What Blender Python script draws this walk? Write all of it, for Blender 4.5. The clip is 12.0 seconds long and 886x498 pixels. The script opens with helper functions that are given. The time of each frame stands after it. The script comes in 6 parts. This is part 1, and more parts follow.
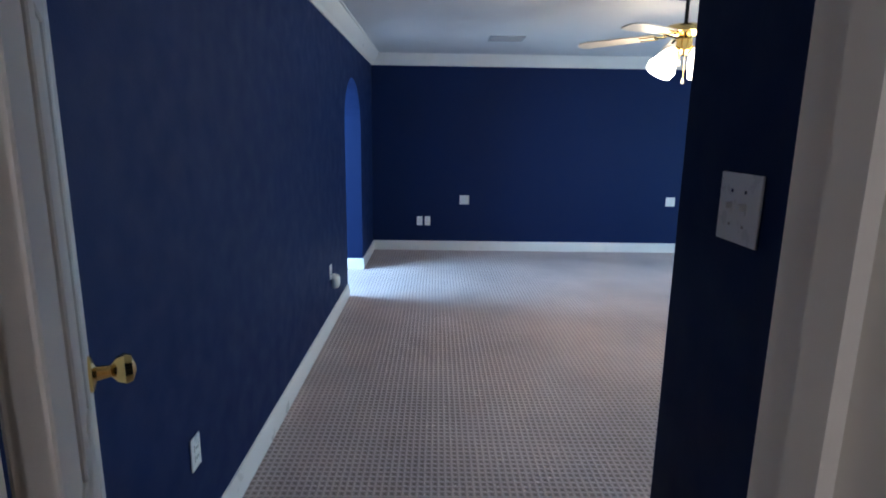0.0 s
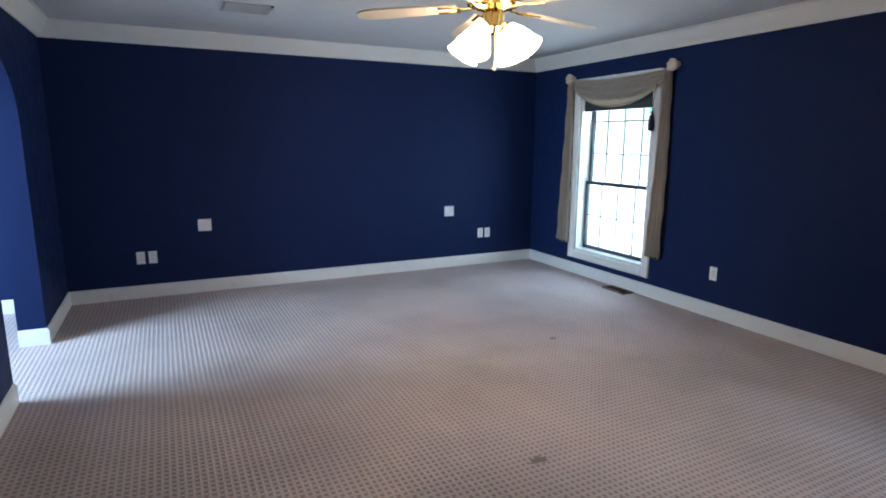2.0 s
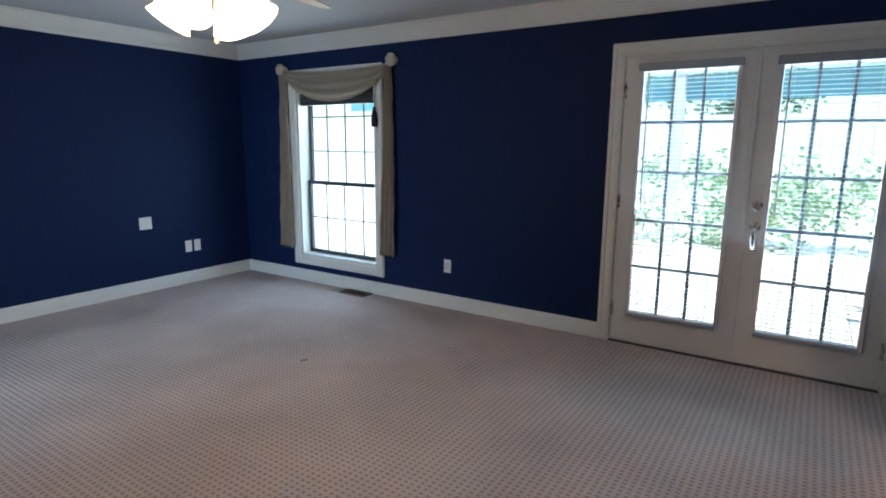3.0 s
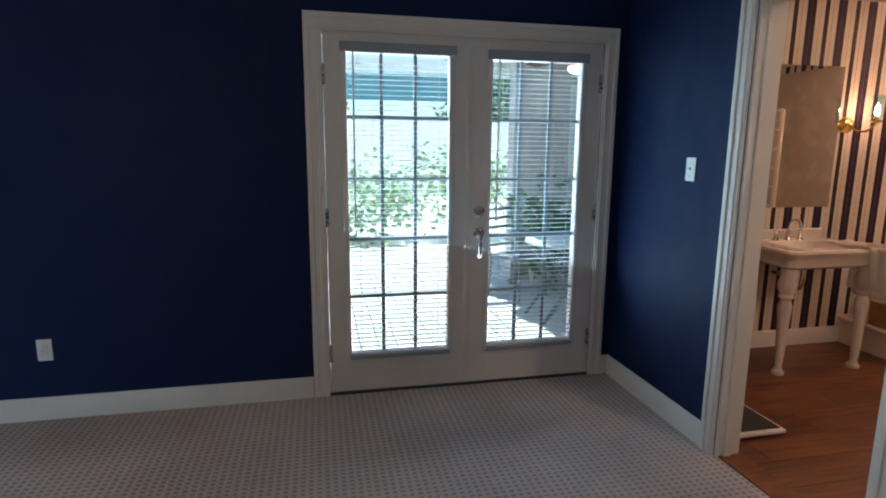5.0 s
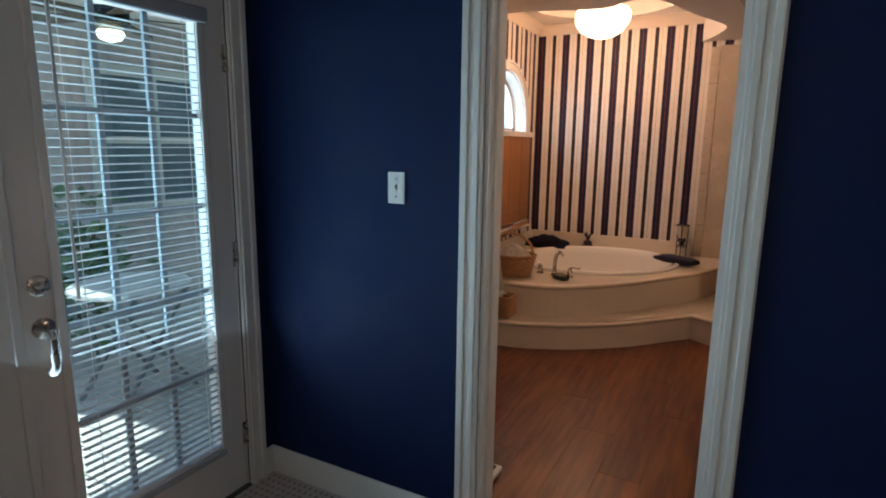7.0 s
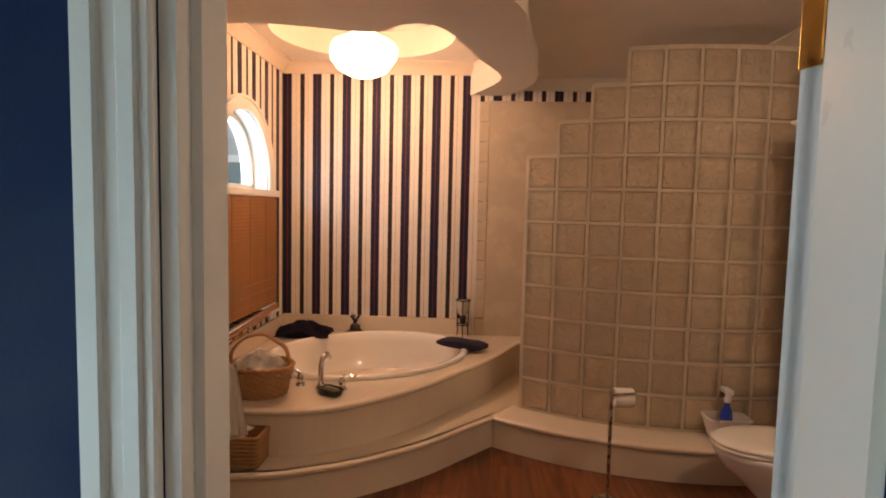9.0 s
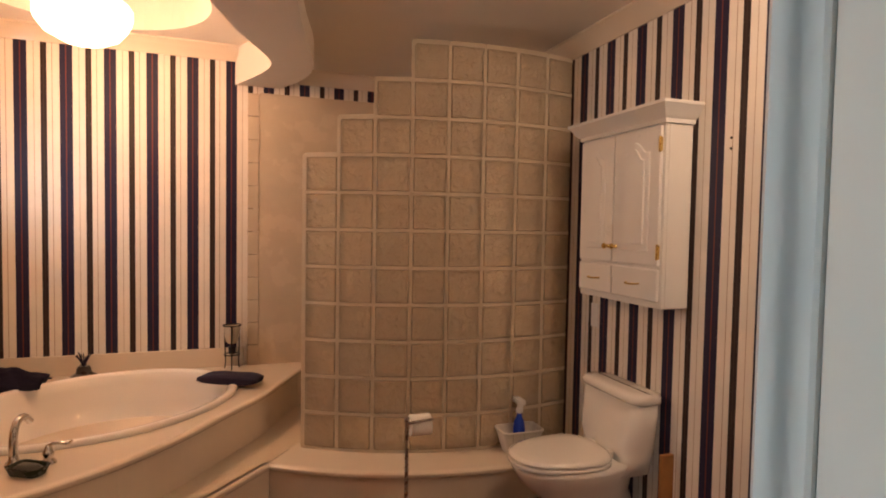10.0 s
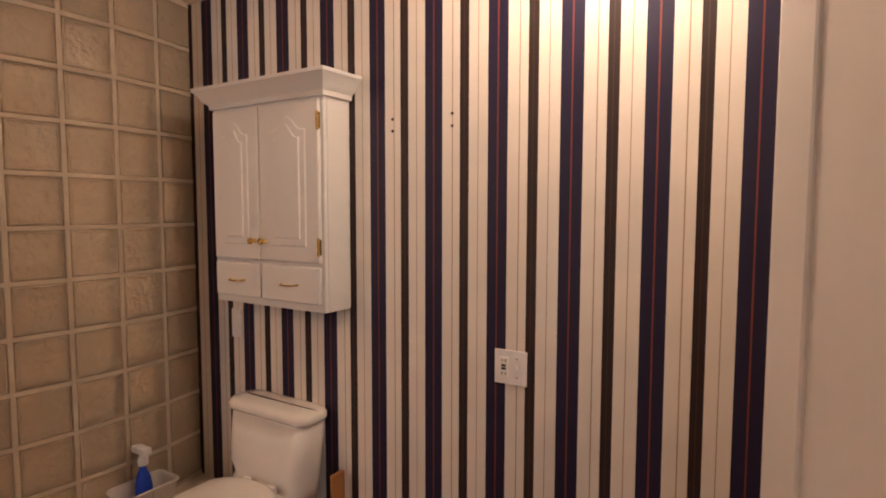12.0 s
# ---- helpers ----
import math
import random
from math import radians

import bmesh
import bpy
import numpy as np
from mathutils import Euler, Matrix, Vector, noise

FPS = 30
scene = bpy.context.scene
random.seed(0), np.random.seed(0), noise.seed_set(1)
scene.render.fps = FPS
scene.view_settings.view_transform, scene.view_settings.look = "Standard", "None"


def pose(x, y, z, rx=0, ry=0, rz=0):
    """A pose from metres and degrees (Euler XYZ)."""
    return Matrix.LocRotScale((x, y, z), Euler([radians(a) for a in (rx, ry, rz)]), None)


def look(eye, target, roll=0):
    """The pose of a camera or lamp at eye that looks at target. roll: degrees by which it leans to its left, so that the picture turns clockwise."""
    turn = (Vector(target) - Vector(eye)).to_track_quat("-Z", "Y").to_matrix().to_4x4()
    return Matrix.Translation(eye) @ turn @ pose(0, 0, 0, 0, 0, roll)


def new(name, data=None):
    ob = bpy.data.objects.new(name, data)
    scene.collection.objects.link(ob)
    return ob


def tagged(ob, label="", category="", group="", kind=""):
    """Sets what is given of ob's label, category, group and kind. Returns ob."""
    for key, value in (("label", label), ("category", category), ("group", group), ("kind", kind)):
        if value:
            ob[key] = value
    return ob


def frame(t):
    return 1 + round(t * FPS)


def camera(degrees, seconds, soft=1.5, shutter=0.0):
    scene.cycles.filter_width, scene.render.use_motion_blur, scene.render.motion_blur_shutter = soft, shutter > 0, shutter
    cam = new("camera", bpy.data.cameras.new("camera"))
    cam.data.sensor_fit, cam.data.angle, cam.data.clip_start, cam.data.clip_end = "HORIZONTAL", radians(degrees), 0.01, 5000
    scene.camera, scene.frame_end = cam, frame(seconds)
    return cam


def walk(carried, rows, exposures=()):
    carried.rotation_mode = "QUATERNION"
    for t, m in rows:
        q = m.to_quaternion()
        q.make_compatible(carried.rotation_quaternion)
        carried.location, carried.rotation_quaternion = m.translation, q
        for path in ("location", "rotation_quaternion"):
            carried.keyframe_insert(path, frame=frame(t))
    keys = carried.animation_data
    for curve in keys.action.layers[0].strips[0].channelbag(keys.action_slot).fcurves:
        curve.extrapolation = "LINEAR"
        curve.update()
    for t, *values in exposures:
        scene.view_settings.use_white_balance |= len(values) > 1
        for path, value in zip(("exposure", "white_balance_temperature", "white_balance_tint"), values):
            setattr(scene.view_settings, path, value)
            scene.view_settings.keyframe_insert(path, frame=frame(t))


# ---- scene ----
cam = camera(76.4, 12.0, soft=1.9)
EXPO = [(0, 2.0, 5350, 10), (1.5, 1.92, 5950, 15), (2.5, 1.58, 6200, 15), (3.5, 1.15, 6300, 12), (5.4, 0.88, 6300, 12), (6.5, 0.6, 6300, 10), (7.5, 0.52, 6450, 10), (9.4, 1.0, 7250, 12), (10.5, 1.05, 7100, 13), (12, 1.12, 6350, 10)]
PATH = [
    (0, (0.704, 0.003, 1.48), (0.73, 1.962, 1.075), 0.8),
    (0.5, (0.612, 0.359, 1.478), (0.74, 2.315, 1.083), 0.5),
    (1, (0.679, 0.728, 1.466), (1.006, 2.664, 1.082), 0.6),
    (1.5, (0.726, 1.069, 1.469), (1.246, 2.962, 1.087), 0.6),
    (2, (0.746, 1.312, 1.459), (1.615, 3.073, 1.081), 0.4),
    (2.5, (0.732, 1.551, 1.446), (2.091, 2.969, 1.07), 0.5),
    (3, (0.831, 1.856, 1.43), (2.472, 2.938, 1.057), 0.4),
    (3.5, (0.961, 2.127, 1.406), (2.785, 2.863, 1.046), 0.4),
    (5.5, (2.095, 3.243, 1.42), (3.887, 2.432, 1.059), 0.6),
    (6, (2.501, 3.3, 1.429), (4.08, 2.127, 1.065), 0.7),
    (6.5, (2.807, 3.21, 1.444), (4.089, 1.719, 1.083), 0.7),
    (7, (3.042, 2.996, 1.474), (3.971, 1.263, 1.109), 0.7),
    (7.5, (3.267, 2.746, 1.523), (3.898, 0.879, 1.183), 1.0),
    (9.5, (3.5, 1.589, 1.49), (3.279, -0.396, 1.387), 1.2),
    (10, (3.421, 1.401, 1.459), (2.772, -0.489, 1.378), 1.0),
    (10.5, (3.316, 1.24, 1.459), (2.36, -0.515, 1.388), 0.6),
    (11, (3.278, 1.071, 1.505), (2.025, -0.484, 1.4), 0.5),
    (11.5, (3.233, 0.969, 1.503), (1.708, -0.32, 1.396), 0.4),
    (12, (3.275, 0.9, 1.504), (1.584, -0.159, 1.363), 0.1),
]
walk(cam, [(r[0], look(*r[1:])) for r in PATH], exposures=EXPO)

# ---- world, sun, large lights ----
world = bpy.data.worlds.new("sky")
scene.world = world
world.use_nodes = True
wn = world.node_tree
sky = wn.nodes.new("ShaderNodeTexSky")
sky.sky_type, sky.sun_disc = "NISHITA", False
sky.sun_elevation, sky.sun_rotation = radians(80.4), radians(254.5)
wn.links.new(sky.outputs[0], wn.nodes["Background"].inputs[0])
wn.nodes["Background"].inputs[1].default_value = 0.15


def lamp(name, kind, energy, color, m, size=0.1, size_y=None):
    data = bpy.data.lights.new(name, kind)
    data.energy, data.color = energy, color
    if kind == "AREA":
        data.size = size
        if size_y:
            data.shape, data.size_y = "RECTANGLE", size_y
    elif kind == "SUN":
        data.angle = radians(0.6)
    else:
        data.shadow_soft_size = size
    ob = new(name, data)
    ob.matrix_basis = m
    return ob


SUNDIR = Vector((0.16, 0.045, -0.986))
lamp("sun", "SUN", 5.0, (1, 0.95, 0.88), look((0, 0, 20), Vector((0, 0, 20)) + SUNDIR))
# sky light that comes in at the openings
french_sky = lamp("daylight_french_doors", "AREA", 17, (0.57, 0.82, 1.0), look((5.07, 2.22, 1.25), (0, 1.7, 4.2)), 1.5, 1.6)
french_sky.data.spread = radians(165)
lamp("daylight_window", "AREA", 9, (0.70, 0.86, 1.0), look((5.06, 5.75, 1.1), (0, 5.5, 0.5)), 0.95, 1.6)
lamp("daylight_side_room", "AREA", 66, (0.52, 0.78, 1.0), look((-2.2, 5.2, 1.45), (0, 5.6, 0.3)), 1.35, 1.5)
lamp("daylight_bath_window", "AREA", 9, (0.70, 0.85, 1.0), look((5.32, -1.95, 1.95), (4.2, -2.75, 1.75)), 0.75, 0.75)
WARM = (1.0, 0.48, 0.275)
WARM2 = (1.0, 0.72, 0.54)
lamp("bath_ceiling_bulb", "POINT", 14, WARM, pose(4.245, -2.03, 2.36), 0.12)
lamp("bath_entry_bulb", "POINT", 14, WARM2, pose(1.98, 0.44, 2.44), 0.06)
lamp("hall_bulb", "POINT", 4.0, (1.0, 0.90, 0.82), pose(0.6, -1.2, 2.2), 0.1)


# ---- materials ----
def mat(name, color=(0.8, 0.8, 0.8), rough=0.5, metal=0.0, var=0.0, scale=6.0, bump=0.0, bscale=80.0, emit=0.0, trans=0.0, coat=0.0, ior=1.45, ecolor=None):
    """Principled material with two scales of variation and fine relief."""
    m = bpy.data.materials.new(name)
    m.use_nodes = True
    nt = m.node_tree
    b = nt.nodes["Principled BSDF"]
    b.inputs["Base Color"].default_value = (*color, 1)
    b.inputs["Roughness"].default_value = rough
    b.inputs["Metallic"].default_value = metal
    b.inputs["Transmission Weight"].default_value = trans
    b.inputs["Coat Weight"].default_value = coat
    b.inputs["IOR"].default_value = ior
    if emit:
        b.inputs["Emission Color"].default_value = (*(ecolor or color), 1)
        b.inputs["Emission Strength"].default_value = emit
    tc = nt.nodes.new("ShaderNodeTexCoord")
    if var:
        n1 = nt.nodes.new("ShaderNodeTexNoise")
        n1.inputs["Scale"].default_value, n1.inputs["Detail"].default_value = scale, 6
        n2 = nt.nodes.new("ShaderNodeTexNoise")
        n2.inputs["Scale"].default_value, n2.inputs["Detail"].default_value = scale * 0.13, 3
        for n in (n1, n2):
            nt.links.new(tc.outputs["Object"], n.inputs["Vector"])
        add = nt.nodes.new("ShaderNodeMath")
        add.operation = "ADD"
        nt.links.new(n1.outputs["Fac"], add.inputs[0])
        nt.links.new(n2.outputs["Fac"], add.inputs[1])
        rng = nt.nodes.new("ShaderNodeMapRange")
        rng.inputs["From Min"].default_value, rng.inputs["From Max"].default_value = 0.6, 1.4
        rng.inputs["To Min"].default_value, rng.inputs["To Max"].default_value = 1 - var, 1 + var
        nt.links.new(add.outputs[0], rng.inputs["Value"])
        mul = nt.nodes.new("ShaderNodeVectorMath")
        mul.operation = "SCALE"
        mul.inputs[0].default_value = color
        nt.links.new(rng.outputs[0], mul.inputs["Scale"])
        nt.links.new(mul.outputs[0], b.inputs["Base Color"])
        r2 = nt.nodes.new("ShaderNodeMapRange")
        r2.inputs["From Min"].default_value, r2.inputs["From Max"].default_value = 0.3, 0.7
        r2.inputs["To Min"].default_value, r2.inputs["To Max"].default_value = max(rough - 0.08, 0.02), min(rough + 0.08, 1)
        nt.links.new(n1.outputs["Fac"], r2.inputs["Value"])
        nt.links.new(r2.outputs[0], b.inputs["Roughness"])
    if bump:
        n3 = nt.nodes.new("ShaderNodeTexNoise")
        n3.inputs["Scale"].default_value, n3.inputs["Detail"].default_value = bscale, 4
        nt.links.new(tc.outputs["Object"], n3.inputs["Vector"])
        bp = nt.nodes.new("ShaderNodeBump")
        bp.inputs["Strength"].default_value, bp.inputs["Distance"].default_value = bump, 0.004
        nt.links.new(n3.outputs["Fac"], bp.inputs["Height"])
        nt.links.new(bp.outputs[0], b.inputs["Normal"])
    return m


def node(nt, kind, op="", **vals):
    n = nt.nodes.new(kind)
    if op:
        n.operation = op
    for k, v in vals.items():
        n.inputs[int(k[1:])].default_value = v
    return n


def carpet_material():
    """Woven loop carpet: rows of raised tufts, shade in the hollows put into the colour, faint stains."""
    m = mat("carpet", (0.30, 0.26, 0.24), 0.95)
    nt = m.node_tree
    b = nt.nodes["Principled BSDF"]
    tc = nt.nodes.new("ShaderNodeTexCoord")
    sep = nt.nodes.new("ShaderNodeSeparateXYZ")
    jit = node(nt, "ShaderNodeTexNoise", _2=30.0)
    mixv = node(nt, "ShaderNodeVectorMath", "MULTIPLY_ADD")
    mixv.inputs[1].default_value = (0.005, 0.005, 0)
    nt.links.new(tc.outputs["Object"], jit.inputs["Vector"])
    nt.links.new(jit.outputs["Color"], mixv.inputs[0])
    nt.links.new(tc.outputs["Object"], mixv.inputs[2])
    nt.links.new(mixv.outputs[0], sep.inputs[0])
    waves = []
    for axis, pitch in ((0, 0.030), (1, 0.034)):
        mu = node(nt, "ShaderNodeMath", "MULTIPLY", _1=2 * math.pi / pitch)
        nt.links.new(sep.outputs[axis], mu.inputs[0])
        si = node(nt, "ShaderNodeMath", "SINE")
        nt.links.new(mu.outputs[0], si.inputs[0])
        waves.append(si)
    mx = node(nt, "ShaderNodeMath", "MAXIMUM")
    nt.links.new(waves[0].outputs[0], mx.inputs[0])
    nt.links.new(waves[1].outputs[0], mx.inputs[1])
    fine = node(nt, "ShaderNodeTexNoise", _2=260.0, _3=4.0)
    nt.links.new(tc.outputs["Object"], fine.inputs["Vector"])
    hgt = node(nt, "ShaderNodeMath", "MULTIPLY_ADD", _1=0.35)
    nt.links.new(fine.outputs["Fac"], hgt.inputs[0])
    nt.links.new(mx.outputs[0], hgt.inputs[2])
    ramp = nt.nodes.new("ShaderNodeValToRGB")
    e = ramp.color_ramp.elements
    # low stop darkens the hollows, shade between tufts painted into the colour
    e[0].position, e[0].color = 0.05, (0.31, 0.252, 0.238, 1)
    e[1].position, e[1].color = 0.80, (0.56, 0.465, 0.44, 1)
    mr = nt.nodes.new("ShaderNodeMapRange")
    mr.inputs["From Min"].default_value, mr.inputs["From Max"].default_value = -0.7, 1.2
    nt.links.new(hgt.outputs[0], mr.inputs["Value"])
    nt.links.new(mr.outputs[0], ramp.inputs[0])
    big = node(nt, "ShaderNodeTexNoise", _2=1.3, _3=5.0)
    nt.links.new(tc.outputs["Object"], big.inputs["Vector"])
    br = nt.nodes.new("ShaderNodeMapRange")
    br.inputs["From Min"].default_value, br.inputs["From Max"].default_value = 0.3, 0.7
    br.inputs["To Min"].default_value, br.inputs["To Max"].default_value = 0.82, 1.12
    nt.links.new(big.outputs["Fac"], br.inputs["Value"])
    sc = node(nt, "ShaderNodeVectorMath", "SCALE")
    nt.links.new(ramp.outputs[0], sc.inputs[0])
    nt.links.new(br.outputs[0], sc.inputs["Scale"])
    nt.links.new(sc.outputs[0], b.inputs["Base Color"])
    bp = nt.nodes.new("ShaderNodeBump")
    bp.inputs["Strength"].default_value, bp.inputs["Distance"].default_value = 0.5, 0.005
    nt.links.new(hgt.outputs[0], bp.inputs["Height"])
    nt.links.new(bp.outputs[0], b.inputs["Normal"])
    return m


def wallpaper_material(name, axis, shift, period=0.247):
    """Striped paper: navy and brown bands on cream, thin tan lines."""
    m = mat(name, (0.8, 0.75, 0.68), 0.55)
    nt = m.node_tree
    b = nt.nodes["Principled BSDF"]
    tc = nt.nodes.new("ShaderNodeTexCoord")
    sep = nt.nodes.new("ShaderNodeSeparateXYZ")
    nt.links.new(tc.outputs["Object"], sep.inputs[0])
    sub = node(nt, "ShaderNodeMath", "ADD", _1=shift)
    nt.links.new(sep.outputs[axis], sub.inputs[0])
    dv = node(nt, "ShaderNodeMath", "DIVIDE", _1=period)
    nt.links.new(sub.outputs[0], dv.inputs[0])
    fl = node(nt, "ShaderNodeMath", "FLOORED_MODULO", _1=1.0)
    nt.links.new(dv.outputs[0], fl.inputs[0])
    ramp = nt.nodes.new("ShaderNodeValToRGB")
    r = ramp.color_ramp
    r.interpolation = "CONSTANT"
    cream, tan = (0.76, 0.70, 0.62, 1), (0.42, 0.30, 0.20, 1)
    navy, brown, red = (0.016, 0.013, 0.038, 1), (0.030, 0.017, 0.015, 1), (0.20, 0.045, 0.030, 1)
    stops = [(0.0, cream), (0.155, tan), (0.17, cream), (0.28, brown), (0.34, (0.06, 0.035, 0.03, 1)), (0.352, brown), (0.42, cream), (0.555, tan), (0.57, cream),
             (0.71, navy), (0.845, red), (0.865, navy)]
    r.elements[0].position, r.elements[0].color = stops[0]
    r.elements[1].position, r.elements[1].color = stops[1]
    for p, c in stops[2:]:
        el = r.elements.new(p)
        el.color = c
    nt.links.new(fl.outputs[0], ramp.inputs[0])
    n = node(nt, "ShaderNodeTexNoise", _2=5.0, _3=6.0)
    nt.links.new(tc.outputs["Object"], n.inputs["Vector"])
    mr = nt.nodes.new("ShaderNodeMapRange")
    mr.inputs["To Min"].default_value, mr.inputs["To Max"].default_value = 0.88, 1.1
    nt.links.new(n.outputs["Fac"], mr.inputs["Value"])
    sc = node(nt, "ShaderNodeVectorMath", "SCALE")
    nt.links.new(ramp.outputs[0], sc.inputs[0])
    nt.links.new(mr.outputs[0], sc.inputs["Scale"])
    nt.links.new(sc.outputs[0], b.inputs["Base Color"])
    b.inputs["Specular IOR Level"].default_value = 0.35
    return m


def plank_material():
    """Reddish laminate floor with long grain and dull plank-to-plank variation."""
    m = mat("wood_floor", (0.25, 0.09, 0.035), 0.32)
    nt = m.node_tree
    b = nt.nodes["Principled BSDF"]
    tc = nt.nodes.new("ShaderNodeTexCoord")
    info = nt.nodes.new("ShaderNodeObjectInfo")
    mp = nt.nodes.new("ShaderNodeMapping")
    mp.inputs["Scale"].default_value = (14, 1.2, 1)
    nt.links.new(tc.outputs["Object"], mp.inputs[0])
    off = node(nt, "ShaderNodeVectorMath", "SCALE")
    off.inputs[0].default_value = (31, 17, 5)
    nt.links.new(info.outputs["Random"], off.inputs["Scale"])
    nt.links.new(off.outputs[0], mp.inputs["Location"])
    n = node(nt, "ShaderNodeTexNoise", _2=2.2, _3=7.0)
    nt.links.new(mp.outputs[0], n.inputs["Vector"])
    ramp = nt.nodes.new("ShaderNodeValToRGB")
    e = ramp.color_ramp.elements
    e[0].position, e[0].color = 0.32, (0.100, 0.030, 0.012, 1)
    e[1].position, e[1].color = 0.70, (0.235, 0.082, 0.031, 1)
    nt.links.new(n.outputs["Fac"], ramp.inputs[0])
    mr = nt.nodes.new("ShaderNodeMapRange")
    mr.inputs["To Min"].default_value, mr.inputs["To Max"].default_value = 0.8, 1.15
    nt.links.new(info.outputs["Random"], mr.inputs["Value"])
    sc = node(nt, "ShaderNodeVectorMath", "SCALE")
    nt.links.new(ramp.outputs[0], sc.inputs[0])
    nt.links.new(mr.outputs[0], sc.inputs["Scale"])
    nt.links.new(sc.outputs[0], b.inputs["Base Color"])
    return m


def pane_material():
    m = bpy.data.materials.new("window_glass")
    m.use_nodes = True
    nt = m.node_tree
    b = nt.nodes["Principled BSDF"]
    out = nt.nodes["Material Output"]
    nt.nodes.remove(b)
    t = nt.nodes.new("ShaderNodeBsdfTransparent")
    t.inputs[0].default_value = (0.86, 0.98, 0.99, 1)
    g = nt.nodes.new("ShaderNodeBsdfGlossy")
    g.inputs["Roughness"].default_value = 0.02
    mx = nt.nodes.new("ShaderNodeMixShader")
    mx.inputs[0].default_value = 0.06
    nt.links.new(t.outputs[0], mx.inputs[1])
    nt.links.new(g.outputs[0], mx.inputs[2])
    nt.links.new(mx.outputs[0], out.inputs[0])
    return m


def block_material():
    """Wavy cast glass: mostly clear, tinted, with rippled reflections."""
    m = bpy.data.materials.new("block_glass")
    m.use_nodes = True
    nt = m.node_tree
    b = nt.nodes["Principled BSDF"]
    out = nt.nodes["Material Output"]
    nt.nodes.remove(b)
    tc = nt.nodes.new("ShaderNodeTexCoord")
    info = nt.nodes.new("ShaderNodeObjectInfo")
    off = node(nt, "ShaderNodeVectorMath", "SCALE")
    off.inputs[0].default_value = (9, 5, 7)
    nt.links.new(info.outputs["Random"], off.inputs["Scale"])
    add = node(nt, "ShaderNodeVectorMath", "ADD")
    nt.links.new(tc.outputs["Object"], add.inputs[0])
    nt.links.new(off.outputs[0], add.inputs[1])
    n = node(nt, "ShaderNodeTexNoise", _2=24.0, _3=2.0)
    nt.links.new(add.outputs[0], n.inputs["Vector"])
    bp = nt.nodes.new("ShaderNodeBump")
    bp.inputs["Strength"].default_value, bp.inputs["Distance"].default_value = 0.9, 0.022
    nt.links.new(n.outputs["Fac"], bp.inputs["Height"])
    t = nt.nodes.new("ShaderNodeBsdfRefraction")
    t.inputs["Color"].default_value = (0.97, 0.92, 0.84, 1)
    t.inputs["IOR"].default_value, t.inputs["Roughness"].default_value = 1.12, 0.10
    g = nt.nodes.new("ShaderNodeBsdfGlossy")
    g.inputs["Roughness"].default_value = 0.03
    d = nt.nodes.new("ShaderNodeBsdfDiffuse")
    d.inputs["Color"].default_value = (0.80, 0.66, 0.48, 1)
    fr = nt.nodes.new("ShaderNodeFresnel")
    fr.inputs[0].default_value = 1.5
    for s in (t, g):
        nt.links.new(bp.outputs[0], s.inputs["Normal"])
    m1 = nt.nodes.new("ShaderNodeMixShader")
    m1.inputs[0].default_value = 0.42
    nt.links.new(t.outputs[0], m1.inputs[1])
    nt.links.new(d.outputs[0], m1.inputs[2])
    m2 = nt.nodes.new("ShaderNodeMixShader")
    nt.links.new(fr.outputs[0], m2.inputs[0])
    nt.links.new(m1.outputs[0], m2.inputs[1])
    nt.links.new(g.outputs[0], m2.inputs[2])
    nt.links.new(m2.outputs[0], out.inputs[0])
    return m


BLUE = mat("blue_wall_paint", (0.0054, 0.0158, 0.068), 0.65, var=0.07, scale=9, bump=0.12, bscale=140)
BLUE.node_tree.nodes["Principled BSDF"].inputs["Specular IOR Level"].default_value = 0.22
WHITE = mat("white_trim_paint", (0.74, 0.72, 0.68), 0.35, var=0.04, scale=7, bump=0.04, bscale=40)
DOORWHITE = mat("white_door_paint", (0.70, 0.68, 0.66), 0.38, var=0.05, scale=5, bump=0.05, bscale=60)
CEIL = mat("ceiling_paint", (0.60, 0.60, 0.61), 0.9, var=0.03, scale=8, bump=0.25, bscale=160)
BATHCEIL = mat("bath_ceiling_paint", (0.70, 0.64, 0.56), 0.85, var=0.05, scale=5, bump=0.15, bscale=120)
CARPET = carpet_material()
PLANK = plank_material()
PAPER_X = wallpaper_material("striped_wallpaper_along_x", 0, 0.1034, 0.2455)
PAPER_Y = wallpaper_material("striped_wallpaper_along_y", 1, 0.140)
PANE = pane_material()
BLOCK = block_material()
MORTAR = mat("block_mortar", (0.54, 0.455, 0.345), 0.8, var=0.10, scale=20, bump=0.2)
MARBLE = mat("cream_cultured_marble", (0.70, 0.60, 0.48), 0.16, var=0.06, scale=3, coat=0.3)
TILE = mat("beige_stone_tile", (0.60, 0.50, 0.38), 0.25, var=0.14, scale=5, bump=0.05, bscale=30)
PORCELAIN = mat("white_porcelain", (0.80, 0.76, 0.70), 0.09, var=0.02, scale=3, coat=0.5)
CHROME = mat("chrome", (0.75, 0.74, 0.72), 0.10, 1.0)
NICKEL = mat("dull_nickel", (0.45, 0.41, 0.37), 0.28, 1.0, var=0.08, scale=40)
BRASS = mat("polished_brass", (0.83, 0.60, 0.22), 0.15, 1.0, var=0.06, scale=30)
PLASTIC = mat("white_plastic", (0.78, 0.77, 0.75), 0.3, var=0.02, scale=20)
DARK = mat("dark_slot", (0.02, 0.02, 0.02), 0.6)
FABRIC = mat("cream_drape_fabric", (0.54, 0.455, 0.365), 0.9, var=0.06, scale=12, bump=0.4, bscale=300)
